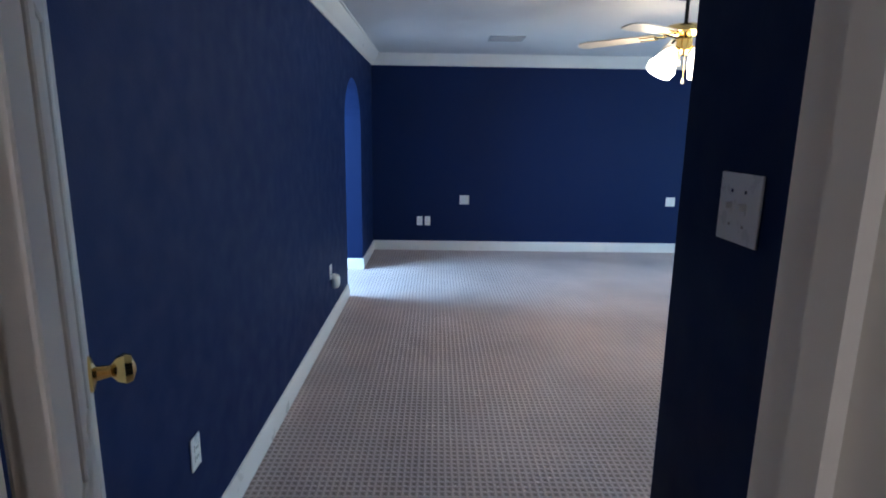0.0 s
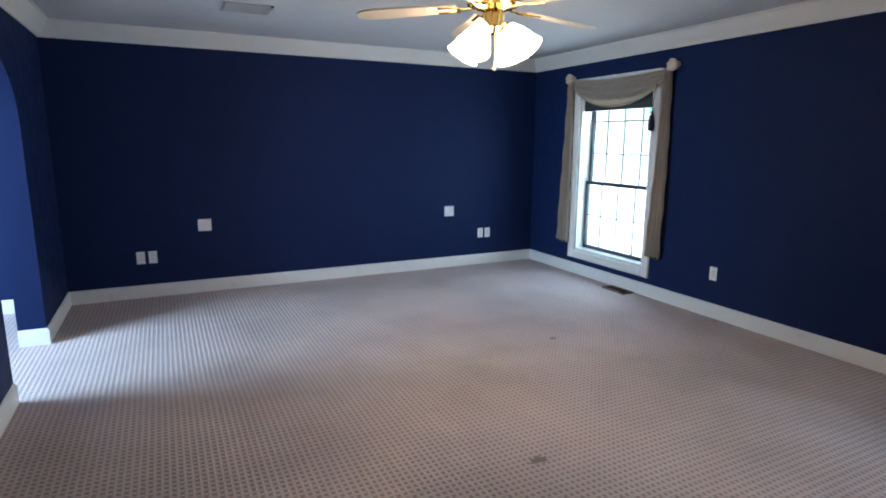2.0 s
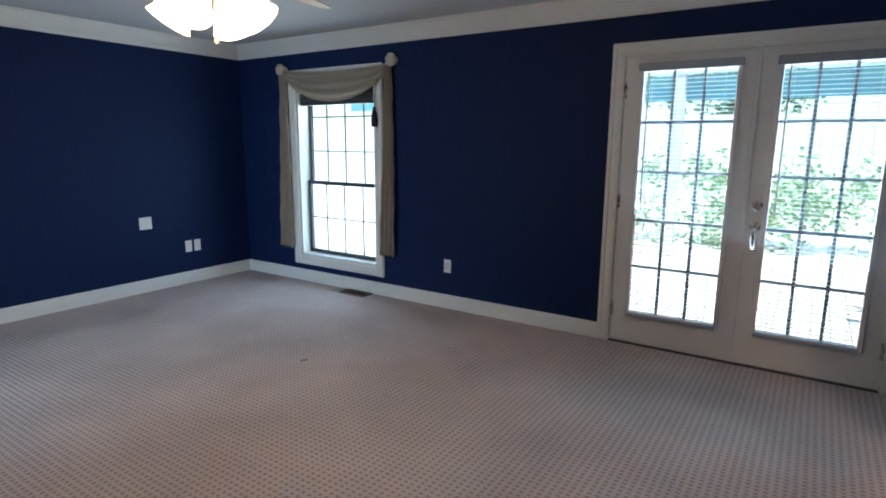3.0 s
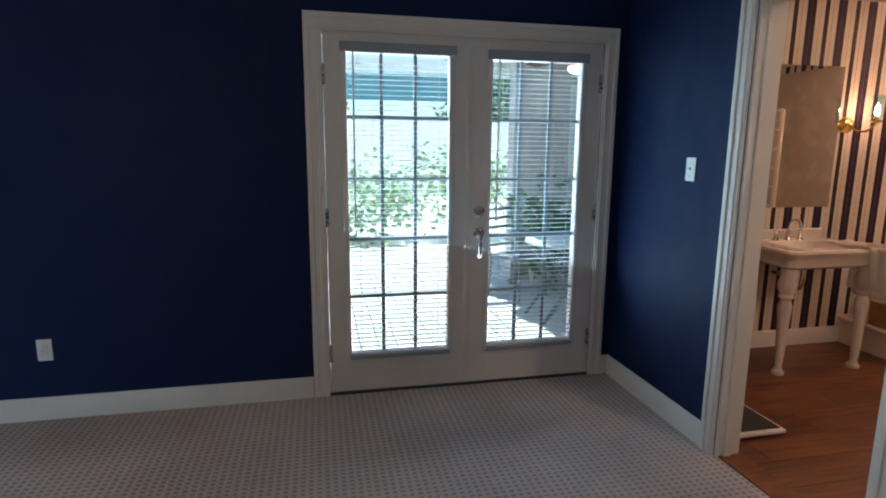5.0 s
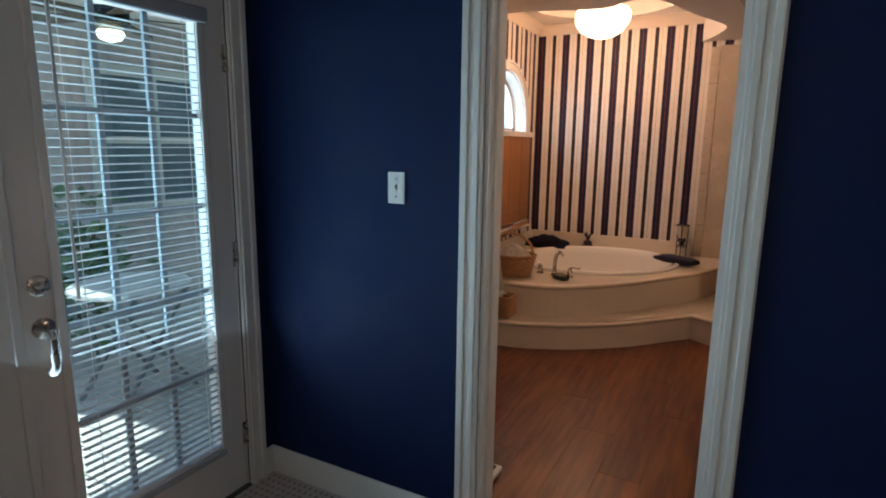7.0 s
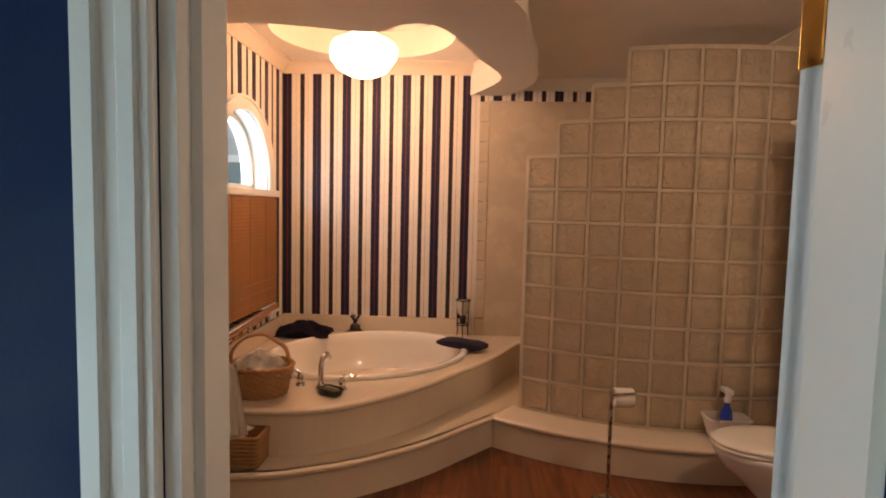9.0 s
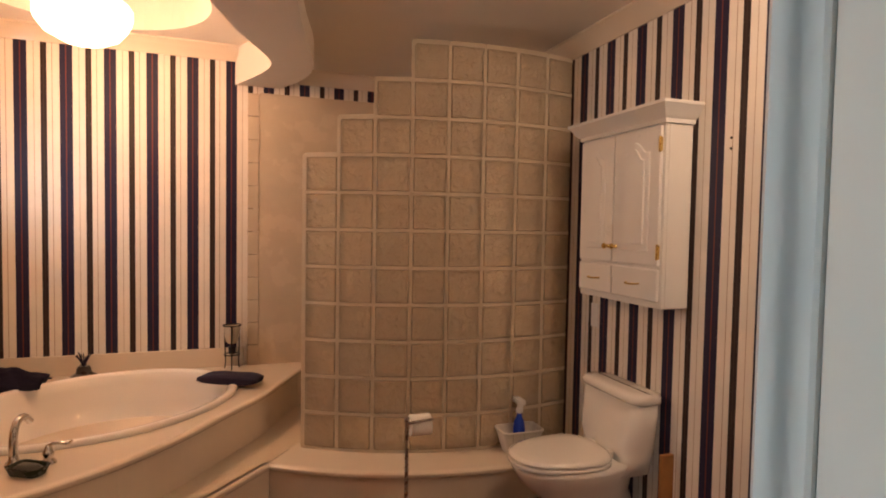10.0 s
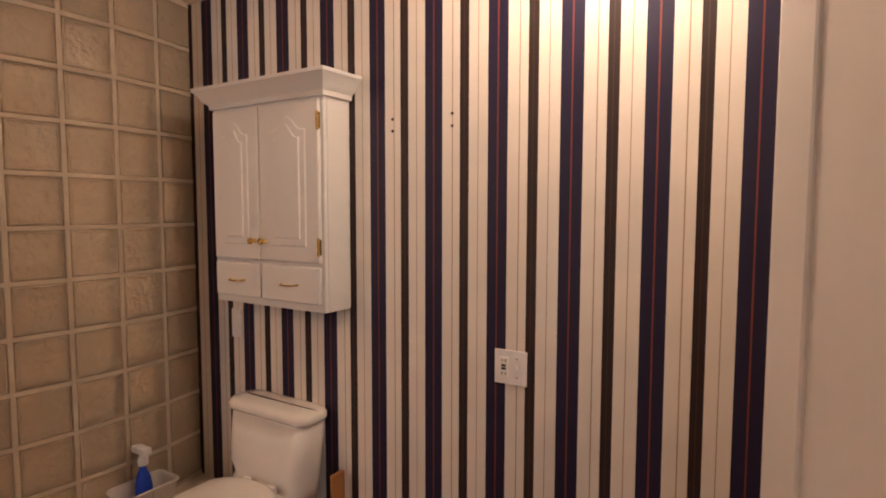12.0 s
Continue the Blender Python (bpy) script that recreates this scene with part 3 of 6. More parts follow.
def panel_door(name, hinge, angle, width, height, label, knob_mat, knob_z=0.95, knob_sides=(1, -1), rails=((0.86, 1.0), (1.62, 1.72))):
    """A white panelled door leaf that turns about its hinge."""
    top = tagged(new(name), label, "door", "", "structure")
    top.matrix_basis = pose(hinge[0], hinge[1], 0.012, 0, 0, angle)
    M = top.matrix_basis

    def put(nm, bm, material, parent=top, smooth=False, lab=""):
        bm.transform(M)
        return part(nm, bm, material, parent, lab, smooth)

    bm = boxes((0, width, -0.012, 0.012, 0, height))
    s = 0.115
    for r in ((0, s, 0, height), (width - s, width, 0, height), (s, width - s, 0, 0.2), (s, width - s, height - 0.12, height), *[(s, width - s, r0, r1) for r0, r1 in rails], (width / 2 - 0.045, width / 2 + 0.045, 0.2, height - 0.12)):
        box(bm, r[0], r[1], -0.0185, 0.0185, r[2], r[3], 0.003, 1)
    put("leaf", bm, DOORWHITE)
    for side in knob_sides:
        b = bmesh.new()
        lathe(b, [(0.0, 0.0), (0.033, 0.0), (0.033, 0.006), (0.014, 0.012), (0.011, 0.034), (0.024, 0.044), (0.029, 0.056), (0.025, 0.068), (0.010, 0.074), (0.0, 0.074)], (0, 0, 0), 20, cap=False)
        b.transform(Matrix.Translation((width - 0.065, 0.018 * side, knob_z)) @ Matrix.Rotation(radians(-90 * side), 4, "X"))
        put("knob", b, knob_mat, top, True, "round polished brass door knob")
    for z in (0.22, 1.02, 1.725):
        b = boxes((-0.004, 0.0, -0.016, 0.016, z - 0.05, z + 0.05), (-0.004, 0.0, -0.060, -0.028, z - 0.05, z + 0.05), bevel=0.001)
        tube(b, (-0.004, -0.022, z - 0.045), (-0.004, -0.022, z + 0.045), 0.006, seg=10)
        put("hinge", b, BRASS)
    return top


panel_door("door_bath", (OX0 + 0.014, BY1 - 0.030), -161, 0.72, 2.0, "white panelled bathroom door standing wide open", BRASS, rails=())
panel_door("door_entry", (EX0 + 0.02, YE + 0.03), 120, 0.62, 2.0, "white panelled entry door standing open", BRASS, 1.04)


# ---- french doors ----
def french_leaf(name, y0, y1, gy0, gy1, gz0, gz1, label, hinge_y, hardware):
    d = thing(name, (XR + 0.02, (y0 + y1) / 2, 0.0), label, "door", "", "structure")
    xa, xb = XR + 0.004, XR + 0.046
    bm = boxes((xa, xb, y0, gy0, 0.012, DZ - 0.012), (xa, xb, gy1, y1, 0.012, DZ - 0.012), (xa, xb, gy0, gy1, 0.012, gz0), (xa, xb, gy0, gy1, gz1, DZ - 0.012))
    part("leaf", bm, DOORWHITE, d)
    f = bmesh.new()
    t = 0.028
    for r in ((gy0 - t, gy0, gz0 - t, gz1 + t), (gy1, gy1 + t, gz0 - t, gz1 + t), (gy0, gy1, gz0 - t, gz0), (gy0, gy1, gz1, gz1 + t)):
        box(f, xa - 0.012, xa, r[0], r[1], r[2], r[3], 0.005, 2)
    part("lite_frame", f, DOORWHITE, d, "moulded white glazing frame")
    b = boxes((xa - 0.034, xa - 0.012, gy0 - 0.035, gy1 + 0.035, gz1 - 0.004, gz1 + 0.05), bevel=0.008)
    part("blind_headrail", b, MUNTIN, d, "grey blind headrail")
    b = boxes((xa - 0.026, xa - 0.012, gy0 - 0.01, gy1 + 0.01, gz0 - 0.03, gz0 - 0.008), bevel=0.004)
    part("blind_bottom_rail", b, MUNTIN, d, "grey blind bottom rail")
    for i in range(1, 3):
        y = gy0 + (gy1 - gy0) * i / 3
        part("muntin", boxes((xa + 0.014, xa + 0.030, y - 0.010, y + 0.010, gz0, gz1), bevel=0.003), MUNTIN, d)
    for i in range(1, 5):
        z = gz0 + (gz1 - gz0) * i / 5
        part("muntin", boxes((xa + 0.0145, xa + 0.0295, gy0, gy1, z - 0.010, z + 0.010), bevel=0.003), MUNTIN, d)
    for i in range(3):
        for k in range(5):
            p = part("pane", boxes((xa + 0.020, xa + 0.024, gy0 + (gy1 - gy0) * i / 3 + 0.009, gy0 + (gy1 - gy0) * (i + 1) / 3 - 0.009, gz0 + (gz1 - gz0) * k / 5 + 0.009, gz0 + (gz1 - gz0) * (k + 1) / 5 - 0.009)), PANE, d)
            p.visible_shadow = False
    bm = bmesh.new()
    v = [bm.verts.new((xa - 0.006 + dx, gy0 + 0.004 + (gy1 - gy0 - 0.008) * w, dz)) for dx, dz in ((-0.0115, 0.0020), (0.0, 0.0046), (0.0115, 0.0010)) for w in (0, 1)]
    for q in ((0, 1, 3, 2), (2, 3, 5, 4)):
        bm.faces.new([v[i] for i in q])
    bmesh.ops.solidify(bm, geom=bm.faces[:], thickness=0.0010)
    first = None
    count = int((gz1 - gz0 - 0.02) / 0.0265)
    for i in range(count):
        z = gz0 + 0.012 + i * 0.0265
        if first is None:
            first = part("blind_slat", bm, SLAT, d)
            ob = first
        else:
            ob = new("blind_slat", first.data)
            ob.parent = d
        ob.matrix_basis = world_of(d).inverted() @ Matrix.Translation((0, 0, z))
    for y in (gy0 + 0.06, gy1 - 0.06):
        part("blind_cord", tube(bmesh.new(), (xa - 0.012, y, gz0), (xa - 0.012, y, gz1), 0.0012, seg=6), SLAT, d)
    wand = gy1 - 0.035
    part("blind_wand", tube(bmesh.new(), (xa - 0.020, wand, gz1 - 0.9), (xa - 0.020, wand, gz1), 0.005, seg=8), SLAT, d, "clear plastic tilt wand")
    for z in (0.25, 1.03, 1.785):
        b = boxes((xa - 0.006, xa, hinge_y - 0.016, hinge_y + 0.016, z - 0.05, z + 0.05), bevel=0.0015)
        tube(b, (xa - 0.008, hinge_y, z - 0.052), (xa - 0.008, hinge_y, z + 0.052), 0.007, seg=10)
        part("hinge", b, NICKEL, d, "dull metal hinge")
    if hardware:
        y = 2.150
        b = bmesh.new()
        lathe(b, [(0.0, 0.0), (0.031, 0.0), (0.031, 0.008), (0.024, 0.014), (0.0, 0.016)], (0, 0, 0), 20, cap=False)
        box(b, -0.004, 0.004, -0.014, 0.014, 0.014, 0.03, 0.002, 1)
        b.transform(Matrix.Translation((xa, y, 1.055)) @ Matrix.Rotation(radians(-90), 4, "Y"))
        part("deadbolt", b, NICKEL, d, "dull metal deadbolt thumb turn", True)
        b = bmesh.new()
        lathe(b, [(0.0, 0.0), (0.032, 0.0), (0.032, 0.008), (0.018, 0.016), (0.0, 0.018)], (0, 0, 0), 20, cap=False)
        b.transform(Matrix.Translation((xa, y, 0.925)) @ Matrix.Rotation(radians(-90), 4, "Y"))
        path_tube(b, spline([(xa - 0.01, y, 0.925), (xa - 0.045, y, 0.915), (xa - 0.055, y + 0.002, 0.87), (xa - 0.050, y, 0.815), (xa - 0.03, y, 0.79), (xa - 0.012, y, 0.80)], 5), lambda t: 0.009 + 0.003 * math.sin(t * 3.1), 10)
        part("door_handle", b, NICKEL, d, "curved dull metal pull handle", True)
    return d


french_leaf("door_french_hinged", 2.222, DY1 - 0.008, 2.332, 2.892, 0.240, 1.902, "white french door, fifteen panes with open mini blinds", DY1 - 0.004, False)
french_leaf("door_french_active", DY0 + 0.008, 2.214, 1.552, 2.086, 0.245, 1.895, "white french door with metal handle and open mini blinds", DY0 + 0.004, True)
structure("door_astragal", boxes((XR - 0.006, XR + 0.004, 2.204, 2.232, 0.012, DZ - 0.012), bevel=0.003), DOORWHITE, "white strip covering the meeting door edges", "trim")
structure("door_sill_french", boxes((XR - 0.012, XR + 0.2, DY0, DY1, -0.002, 0.010)), BRONZE, "dark metal door sill", "trim")
structure("door_jamb_french", boxes((XR + 0.002, XR + 0.2, DY0 - 0.001, DY0 + 0.006, 0, DZ), (XR + 0.002, XR + 0.2, DY1 - 0.006, DY1 + 0.001, 0, DZ), (XR + 0.002, XR + 0.2, DY0, DY1, DZ - 0.010, DZ + 0.001)), WHITE, "white painted jamb", "trim")


# ---- bedroom window ----
def bedroom_window():
    w = thing("window_1", (XR + 0.1, (WY0 + WY1) / 2, WZ0), "dark-framed double-hung window with thin grilles", "window", "", "structure")
    part("jamb", boxes((XR + 0.001, XR + 0.2, WY0 - 0.001, WY0 + 0.018, WZ0, WZ1), (XR + 0.001, XR + 0.2, WY1 - 0.018, WY1 + 0.001, WZ0, WZ1), (XR + 0.001, XR + 0.2, WY0, WY1, WZ1 - 0.018, WZ1 + 0.001), (XR + 0.001, XR + 0.2, WY0, WY1, WZ0 - 0.001, WZ0 + 0.02)), WHITE, w, "white painted window jamb")
    ya, yb = WY0 + 0.02, WY1 - 0.02
    for nm, x, za, zb, rows in (("upper_sash", XR + 0.135, 1.00, WZ1 - 0.02, 3), ("lower_sash", XR + 0.10, WZ0 + 0.022, 1.035, 2)):
        s = part(nm, boxes((x, x + 0.03, ya, ya + 0.035, za, zb), (x, x + 0.03, yb - 0.035, yb, za, zb), (x, x + 0.03, ya, yb, za, za + 0.036), (x, x + 0.03, ya, yb, zb - 0.036, zb)), BRONZE, w, "dark metal sash")
        for i in range(1, 4):
            y = ya + (yb - ya) * i / 4
            part("grille_bar", boxes((x + 0.010, x + 0.020, y - 0.006, y + 0.006, za + 0.03, zb - 0.03)), BRONZE, s)
        for i in range(1, rows):
            z = za + (zb - za) * i / rows
            part("grille_bar", boxes((x + 0.0105, x + 0.0195, ya + 0.03, yb - 0.03, z - 0.006, z + 0.006)), BRONZE, s)
        p = part("pane", boxes((x + 0.013, x + 0.017, ya + 0.034, yb - 0.034, za + 0.035, zb - 0.035)), PANE, s)
        p.visible_shadow = False

    sh = thing("raised_shade", (XR + 0.05, (WY0 + WY1) / 2, 1.79), "dark pleated window shade drawn up under the scarf", "shade")
    for i in range(9):
        d = 0.005 * (i % 2)
        part("pleat", boxes((XR + 0.03 - d, XR + 0.075 + d, ya, yb, 1.795 + 0.022 * i, 1.815 + 0.022 * i), bevel=0.004), BRONZE, sh)
    part("bottom_bar", boxes((XR + 0.028, XR + 0.077, ya, yb, 1.775, 1.794), bevel=0.004), BRONZE, sh)


bedroom_window()


# ---- drapery ----
def drape_sheet(bm, f, nu, nv, thick=0.006):
    grid = [[bm.verts.new(f(i / nu, k / nv)) for k in range(nv + 1)] for i in range(nu + 1)]
    for i in range(nu):
        for k in range(nv):
            bm.faces.new((grid[i][k], grid[i + 1][k], grid[i + 1][k + 1], grid[i][k + 1]))
    bmesh.ops.solidify(bm, geom=bm.faces[:], thickness=thick)
    return bm


def scarf_valance():
    d = thing("window_scarf", (XR - 0.05, 5.7, 2.1), "cream draped scarf swag with two hanging tails", "curtain")
    yl, yr = 6.37, 5.03

    def swag(u, v):
        y = yl + (yr - yl) * u
        sag = 4 * u * (1 - u)
        top = 2.10 - 0.035 * sag + 0.015 * (1 - u)
        low = 2.05 - 0.255 * sag ** 0.8
        z = top + (low - top) * v
        fold = 0.016 * math.sin(v * 19 + 3.0 * sag) * sag ** 0.4 + 0.004 * math.sin(u * 60 + v * 9)
        return (XR - 0.045 - 0.030 * math.sin(v * 3.1) * sag - fold, y, z)

    part("swag", drape_sheet(bmesh.new(), swag, 50, 26), FABRIC, d, "", "all")

    def tail(y0, y1, zb, lean, seed):
        def f(u, v):
            w = (0.45 + 0.55 * min(1.0, v * 1.4)) * (y1 - y0)
            y = (y0 + y1) / 2 + (u - 0.5) * w + lean * v
            z = 2.08 + (zb + 0.05 * abs(((u * 3 + seed) % 1) - 0.5) - 2.08) * v
            return (XR - 0.05 - 0.022 * math.sin(u * 22 + seed + 1.5 * math.sin(v * 4)) - 0.005 * math.sin(v * 31 + u * 8), y, z)
        return f

    part("tail", drape_sheet(bmesh.new(), tail(6.28, 6.46, 0.335, 0.035, 0.2), 34, 40), FABRIC, d, "", "all")
    part("tail", drape_sheet(bmesh.new(), tail(4.96, 5.13, 0.385, 0.03, 1.1), 34, 40), FABRIC, d, "", "all")
    for y in (6.39, 5.00):
        bm = bmesh.new()
        lathe(bm, [(0.0, 0.0), (0.035, 0.0), (0.035, 0.04), (0.048, 0.05), (0.055, 0.065), (0.048, 0.08), (0.03, 0.09), (0.0, 0.095)], (0, 0, 0), 18, cap=False)
        for v in bm.verts:
            v.co += Vector((0.006 * math.sin(v.co.y * 150), 0.006 * math.sin(v.co.x * 170), 0))
        bm.transform(Matrix.Translation((XR - 0.001, y, 2.12)) @ Matrix.Rotation(radians(-90), 4, "Y"))
        part("holder", bm, FABRIC, d, "fabric rosette holder", True)
    bm = bmesh.new()
    path_tube(bm, [(XR - 0.05, 5.17, 1.98), (XR - 0.055, 5.19, 1.84), (XR - 0.05, 5.20, 1.72)], 0.004, 6)
    lathe(bm, [(0.0, 0.0), (0.026, 0.0), (0.03, 0.06), (0.022, 0.13), (0.010, 0.15), (0.016, 0.165), (0.0, 0.18)], (XR - 0.055, 5.20, 1.56), 12, cap=False)
    part("tassel", bm, NAVYCLOTH, d, "dark tassel", True)


scarf_valance()


# ---- bathroom: tub platform and shower ----
STEPZ, DECKZ = 0.206, 0.455
CCX, CCY, CR = 2.10, -3.40, 2.15
STEP = [(BX1, -0.74), (4.70, -0.73), (4.43, -0.765), (4.25, -0.835), (4.08, -0.92), (3.90, -1.045), (3.73, -1.185), (3.60, -1.32), (3.47, -1.47), (3.304, -1.655)]
DECK = [(BX1, -0.95), (4.75, -0.945), (4.47, -0.935), (4.25, -0.99), (4.07, -1.105), (3.90, -1.26), (3.72, -1.48), (3.55, -1.745), (3.35, -2.05), (3.16, -2.46), (3.09, -2.60)]
TCX, TCY, TA, TB, TROT = 4.19, -2.06, 0.71, 0.57, radians(35)


def arc(r, a0, a1, n, z=0.0):
    """Plan points on a circle round the shower; angles from straight ahead, positive to +x."""
    return [(CCX + r * math.sin(radians(a0 + (a1 - a0) * i / n)), CCY + r * math.cos(radians(a0 + (a1 - a0) * i / n)), z) for i in range(n + 1)]


NOSE = [(0.0, 0.0), (0.010, -0.002), (0.020, -0.010), (0.022, -0.020), (0.018, -0.030), (0.008, -0.036), (-0.02, -0.036), (-0.02, 0.0)]


def tub_step():
    d = thing("tub_step", (4.0, -1.2, 0.0), "cream marble step curving round the bathtub", "step", "", "structure")
    curve = [(p.x, p.y) for p in spline([(*p, 0) for p in STEP], 6)]
    part("riser", prism(bmesh.new(), curve + [(3.105, -1.943), (2.98, -2.60), (2.98, BY0), (BX1, BY0)], 0.0, STEPZ - 0.004), MARBLE, d)
    part("tread", sweep(bmesh.new(), [(x, y, STEPZ) for x, y in curve], [(-o, u) for o, u in NOSE]), MARBLE, d, "rounded marble nosing", True)
    part("tread_top", prism(bmesh.new(), [(x, y) for x, y in curve] + [(3.105, -1.943), (2.98, -2.60), (2.98, -2.7), (BX1, -2.7)], STEPZ - 0.004, STEPZ), MARBLE, d)


def shower_curb():
    d = thing("shower_curb", (2.4, -1.4, 0.0), "curved cream marble shower curb", "curb", "", "structure")
    out, inn = arc(CR, 34.6, -12.9, 40), arc(CR - 0.38, 34.6, -15.7, 40)
    part("curb_wall", prism(bmesh.new(), [(x, y) for x, y, _ in out] + [(x, y) for x, y, _ in inn[::-1]], 0.0, STEPZ - 0.002), MARBLE, d)
    part("nosing", sweep(bmesh.new(), [(x, y, STEPZ) for x, y, _ in out], [(-o, u) for o, u in NOSE]), MARBLE, d, "rounded marble nosing", True)
    part("pan", prism(bmesh.new(), [(x, y) for x, y, _ in arc(CR - 0.38, 34.6, -15.7, 20)] + [(BX0, BY0), (2.98, BY0), (2.98, -2.6)], 0.0, 0.05), TILE, d, "tiled shower floor")


def deck_radius(a, poly):
    c, s = math.cos(a), math.sin(a)
    best = 9.0
    for (xa, ya), (xb, yb) in zip(poly, poly[1:] + poly[:1]):
        ex, ey = xb - xa, yb - ya
        den = c * ey - s * ex
        if abs(den) < 1e-9:
            continue
        t = ((xa - TCX) * ey - (ya - TCY) * ex) / den
        u = ((xa - TCX) * s - (ya - TCY) * c) / den
        if t > 0 and -1e-6 <= u <= 1 + 1e-6:
            best = min(best, t)
    return best


def oval(k, a):
    """The tub's oval, scaled by k, in the direction a."""
    x, y = TA * k * math.cos(a), TB * k * math.sin(a)
    return TCX + x * math.cos(TROT) - y * math.sin(TROT), TCY + x * math.sin(TROT) + y * math.cos(TROT)


def tub_deck():
    d = thing("tub_deck", (4.2, -1.6, STEPZ), "cream marble tub surround with rounded edge", "tub deck", "", "structure")
    curve = [(p.x, p.y) for p in spline([(*p, 0) for p in DECK], 6)]
    poly = curve + [(2.98, -2.60), (2.98, BY0 + 0.001), (BX1 - 0.001, BY0 + 0.001), (BX1 - 0.001, -0.95)]
    bm = bmesh.new()
    n = 120
    ins, outs, low = [], [], []
    for i in range(n):
        x, y = oval(1.0, 2 * math.pi * i / n)
        a = math.atan2(y - TCY, x - TCX)
        r = deck_radius(a, poly)
        ins.append(bm.verts.new((x, y, DECKZ)))
        outs.append(bm.verts.new((TCX + r * math.cos(a), TCY + r * math.sin(a), DECKZ)))
        low.append(bm.verts.new((TCX + r * math.cos(a), TCY + r * math.sin(a), STEPZ - 0.02)))
    for i in range(n):
        j = (i + 1) % n
        bm.faces.new((ins[i], ins[j], outs[j], outs[i]))
        bm.faces.new((outs[i], outs[j], low[j], low[i]))
    bmesh.ops.recalc_face_normals(bm, faces=bm.faces)
    part("surround", bm, MARBLE, d)
    part("nosing", sweep(bmesh.new(), [(x, y, DECKZ + 0.001) for x, y in curve + [(2.99, -2.605)]], [(-o, u) for o, u in NOSE]), MARBLE, d, "rounded marble nosing", True)
    part("splash", boxes((3.46, BX1 - 0.002, BY0 + 0.001, BY0 + 0.022, DECKZ, 0.585), (BX1 - 0.022, BX1 - 0.001, BY0 + 0.022, -0.97, DECKZ, 0.585), bevel=0.004), MARBLE, d, "low marble back splash")
    t = thing("bathtub", (TCX, TCY, DECKZ - 0.36), "glossy cream oval drop-in bathtub", "bathtub")
    bm = bmesh.new()
    rings = []
    prof = [(1.045, 0.0), (1.055, 0.012), (1.045, 0.026), (1.015, 0.032), (0.985, 0.028), (0.965, 0.012), (0.945, -0.04), (0.90, -0.16), (0.83, -0.27), (0.70, -0.335), (0.45, -0.355), (0.05, -0.36)]
    for k, z in prof:
        rings.append([bm.verts.new((*oval(k, 2 * math.pi * i / 64), DECKZ + z)) for i in range(64)])
    for a, b in zip(rings, rings[1:]):
        for i in range(64):
            j = (i + 1) % 64
            bm.faces.new((a[i], a[j], b[j], b[i]))
    bm.faces.new(rings[-1])
    part("shell", bm, PORCELAIN, t, "", "all")
    b = bmesh.new()
    lathe(b, [(0.0, 0.0), (0.035, 0.0), (0.035, 0.006), (0.028, 0.010), (0.0, 0.012)], (0, 0, 0), 20, cap=False)
    x, y = oval(0.905, radians(40))
    b.transform(Matrix.Translation((x, y, DECKZ - 0.11)) @ Matrix.Rotation(radians(-75), 4, Vector((-(y - TCY), x - TCX, 0))) )
    part("overflow_plate", b, CHROME, t, "round chrome overflow plate", True)


tub_step()
shower_curb()
tub_deck()

# shower walls
structure("shower_tile_wall", boxes((BX0 + 0.02, 3.36, BY0 + 0.001, BY0 + 0.02, 0.04, 2.365), (BX0 + 0.001, BX0 + 0.02, BY0 + 0.001, -1.56, 0.04, 2.365)), TILE, "beige polished stone shower wall", "wall")
edge = tagged(new("shower_tile_edge"), "column of small beige edge tiles", "tile", "", "structure")
base = None
for i in range(12):
    if base is None:
        base = part("tile", boxes((3.362, 3.437, BY0 + 0.001, BY0 + 0.024, 0.0, 0.157), bevel=0.003), TILE, edge)
        ob = base
    else:
        ob = new("tile", base.data)
        ob.parent = edge
    ob.matrix_basis = Matrix.Translation((0, 0, 0.44 + i * 0.16))


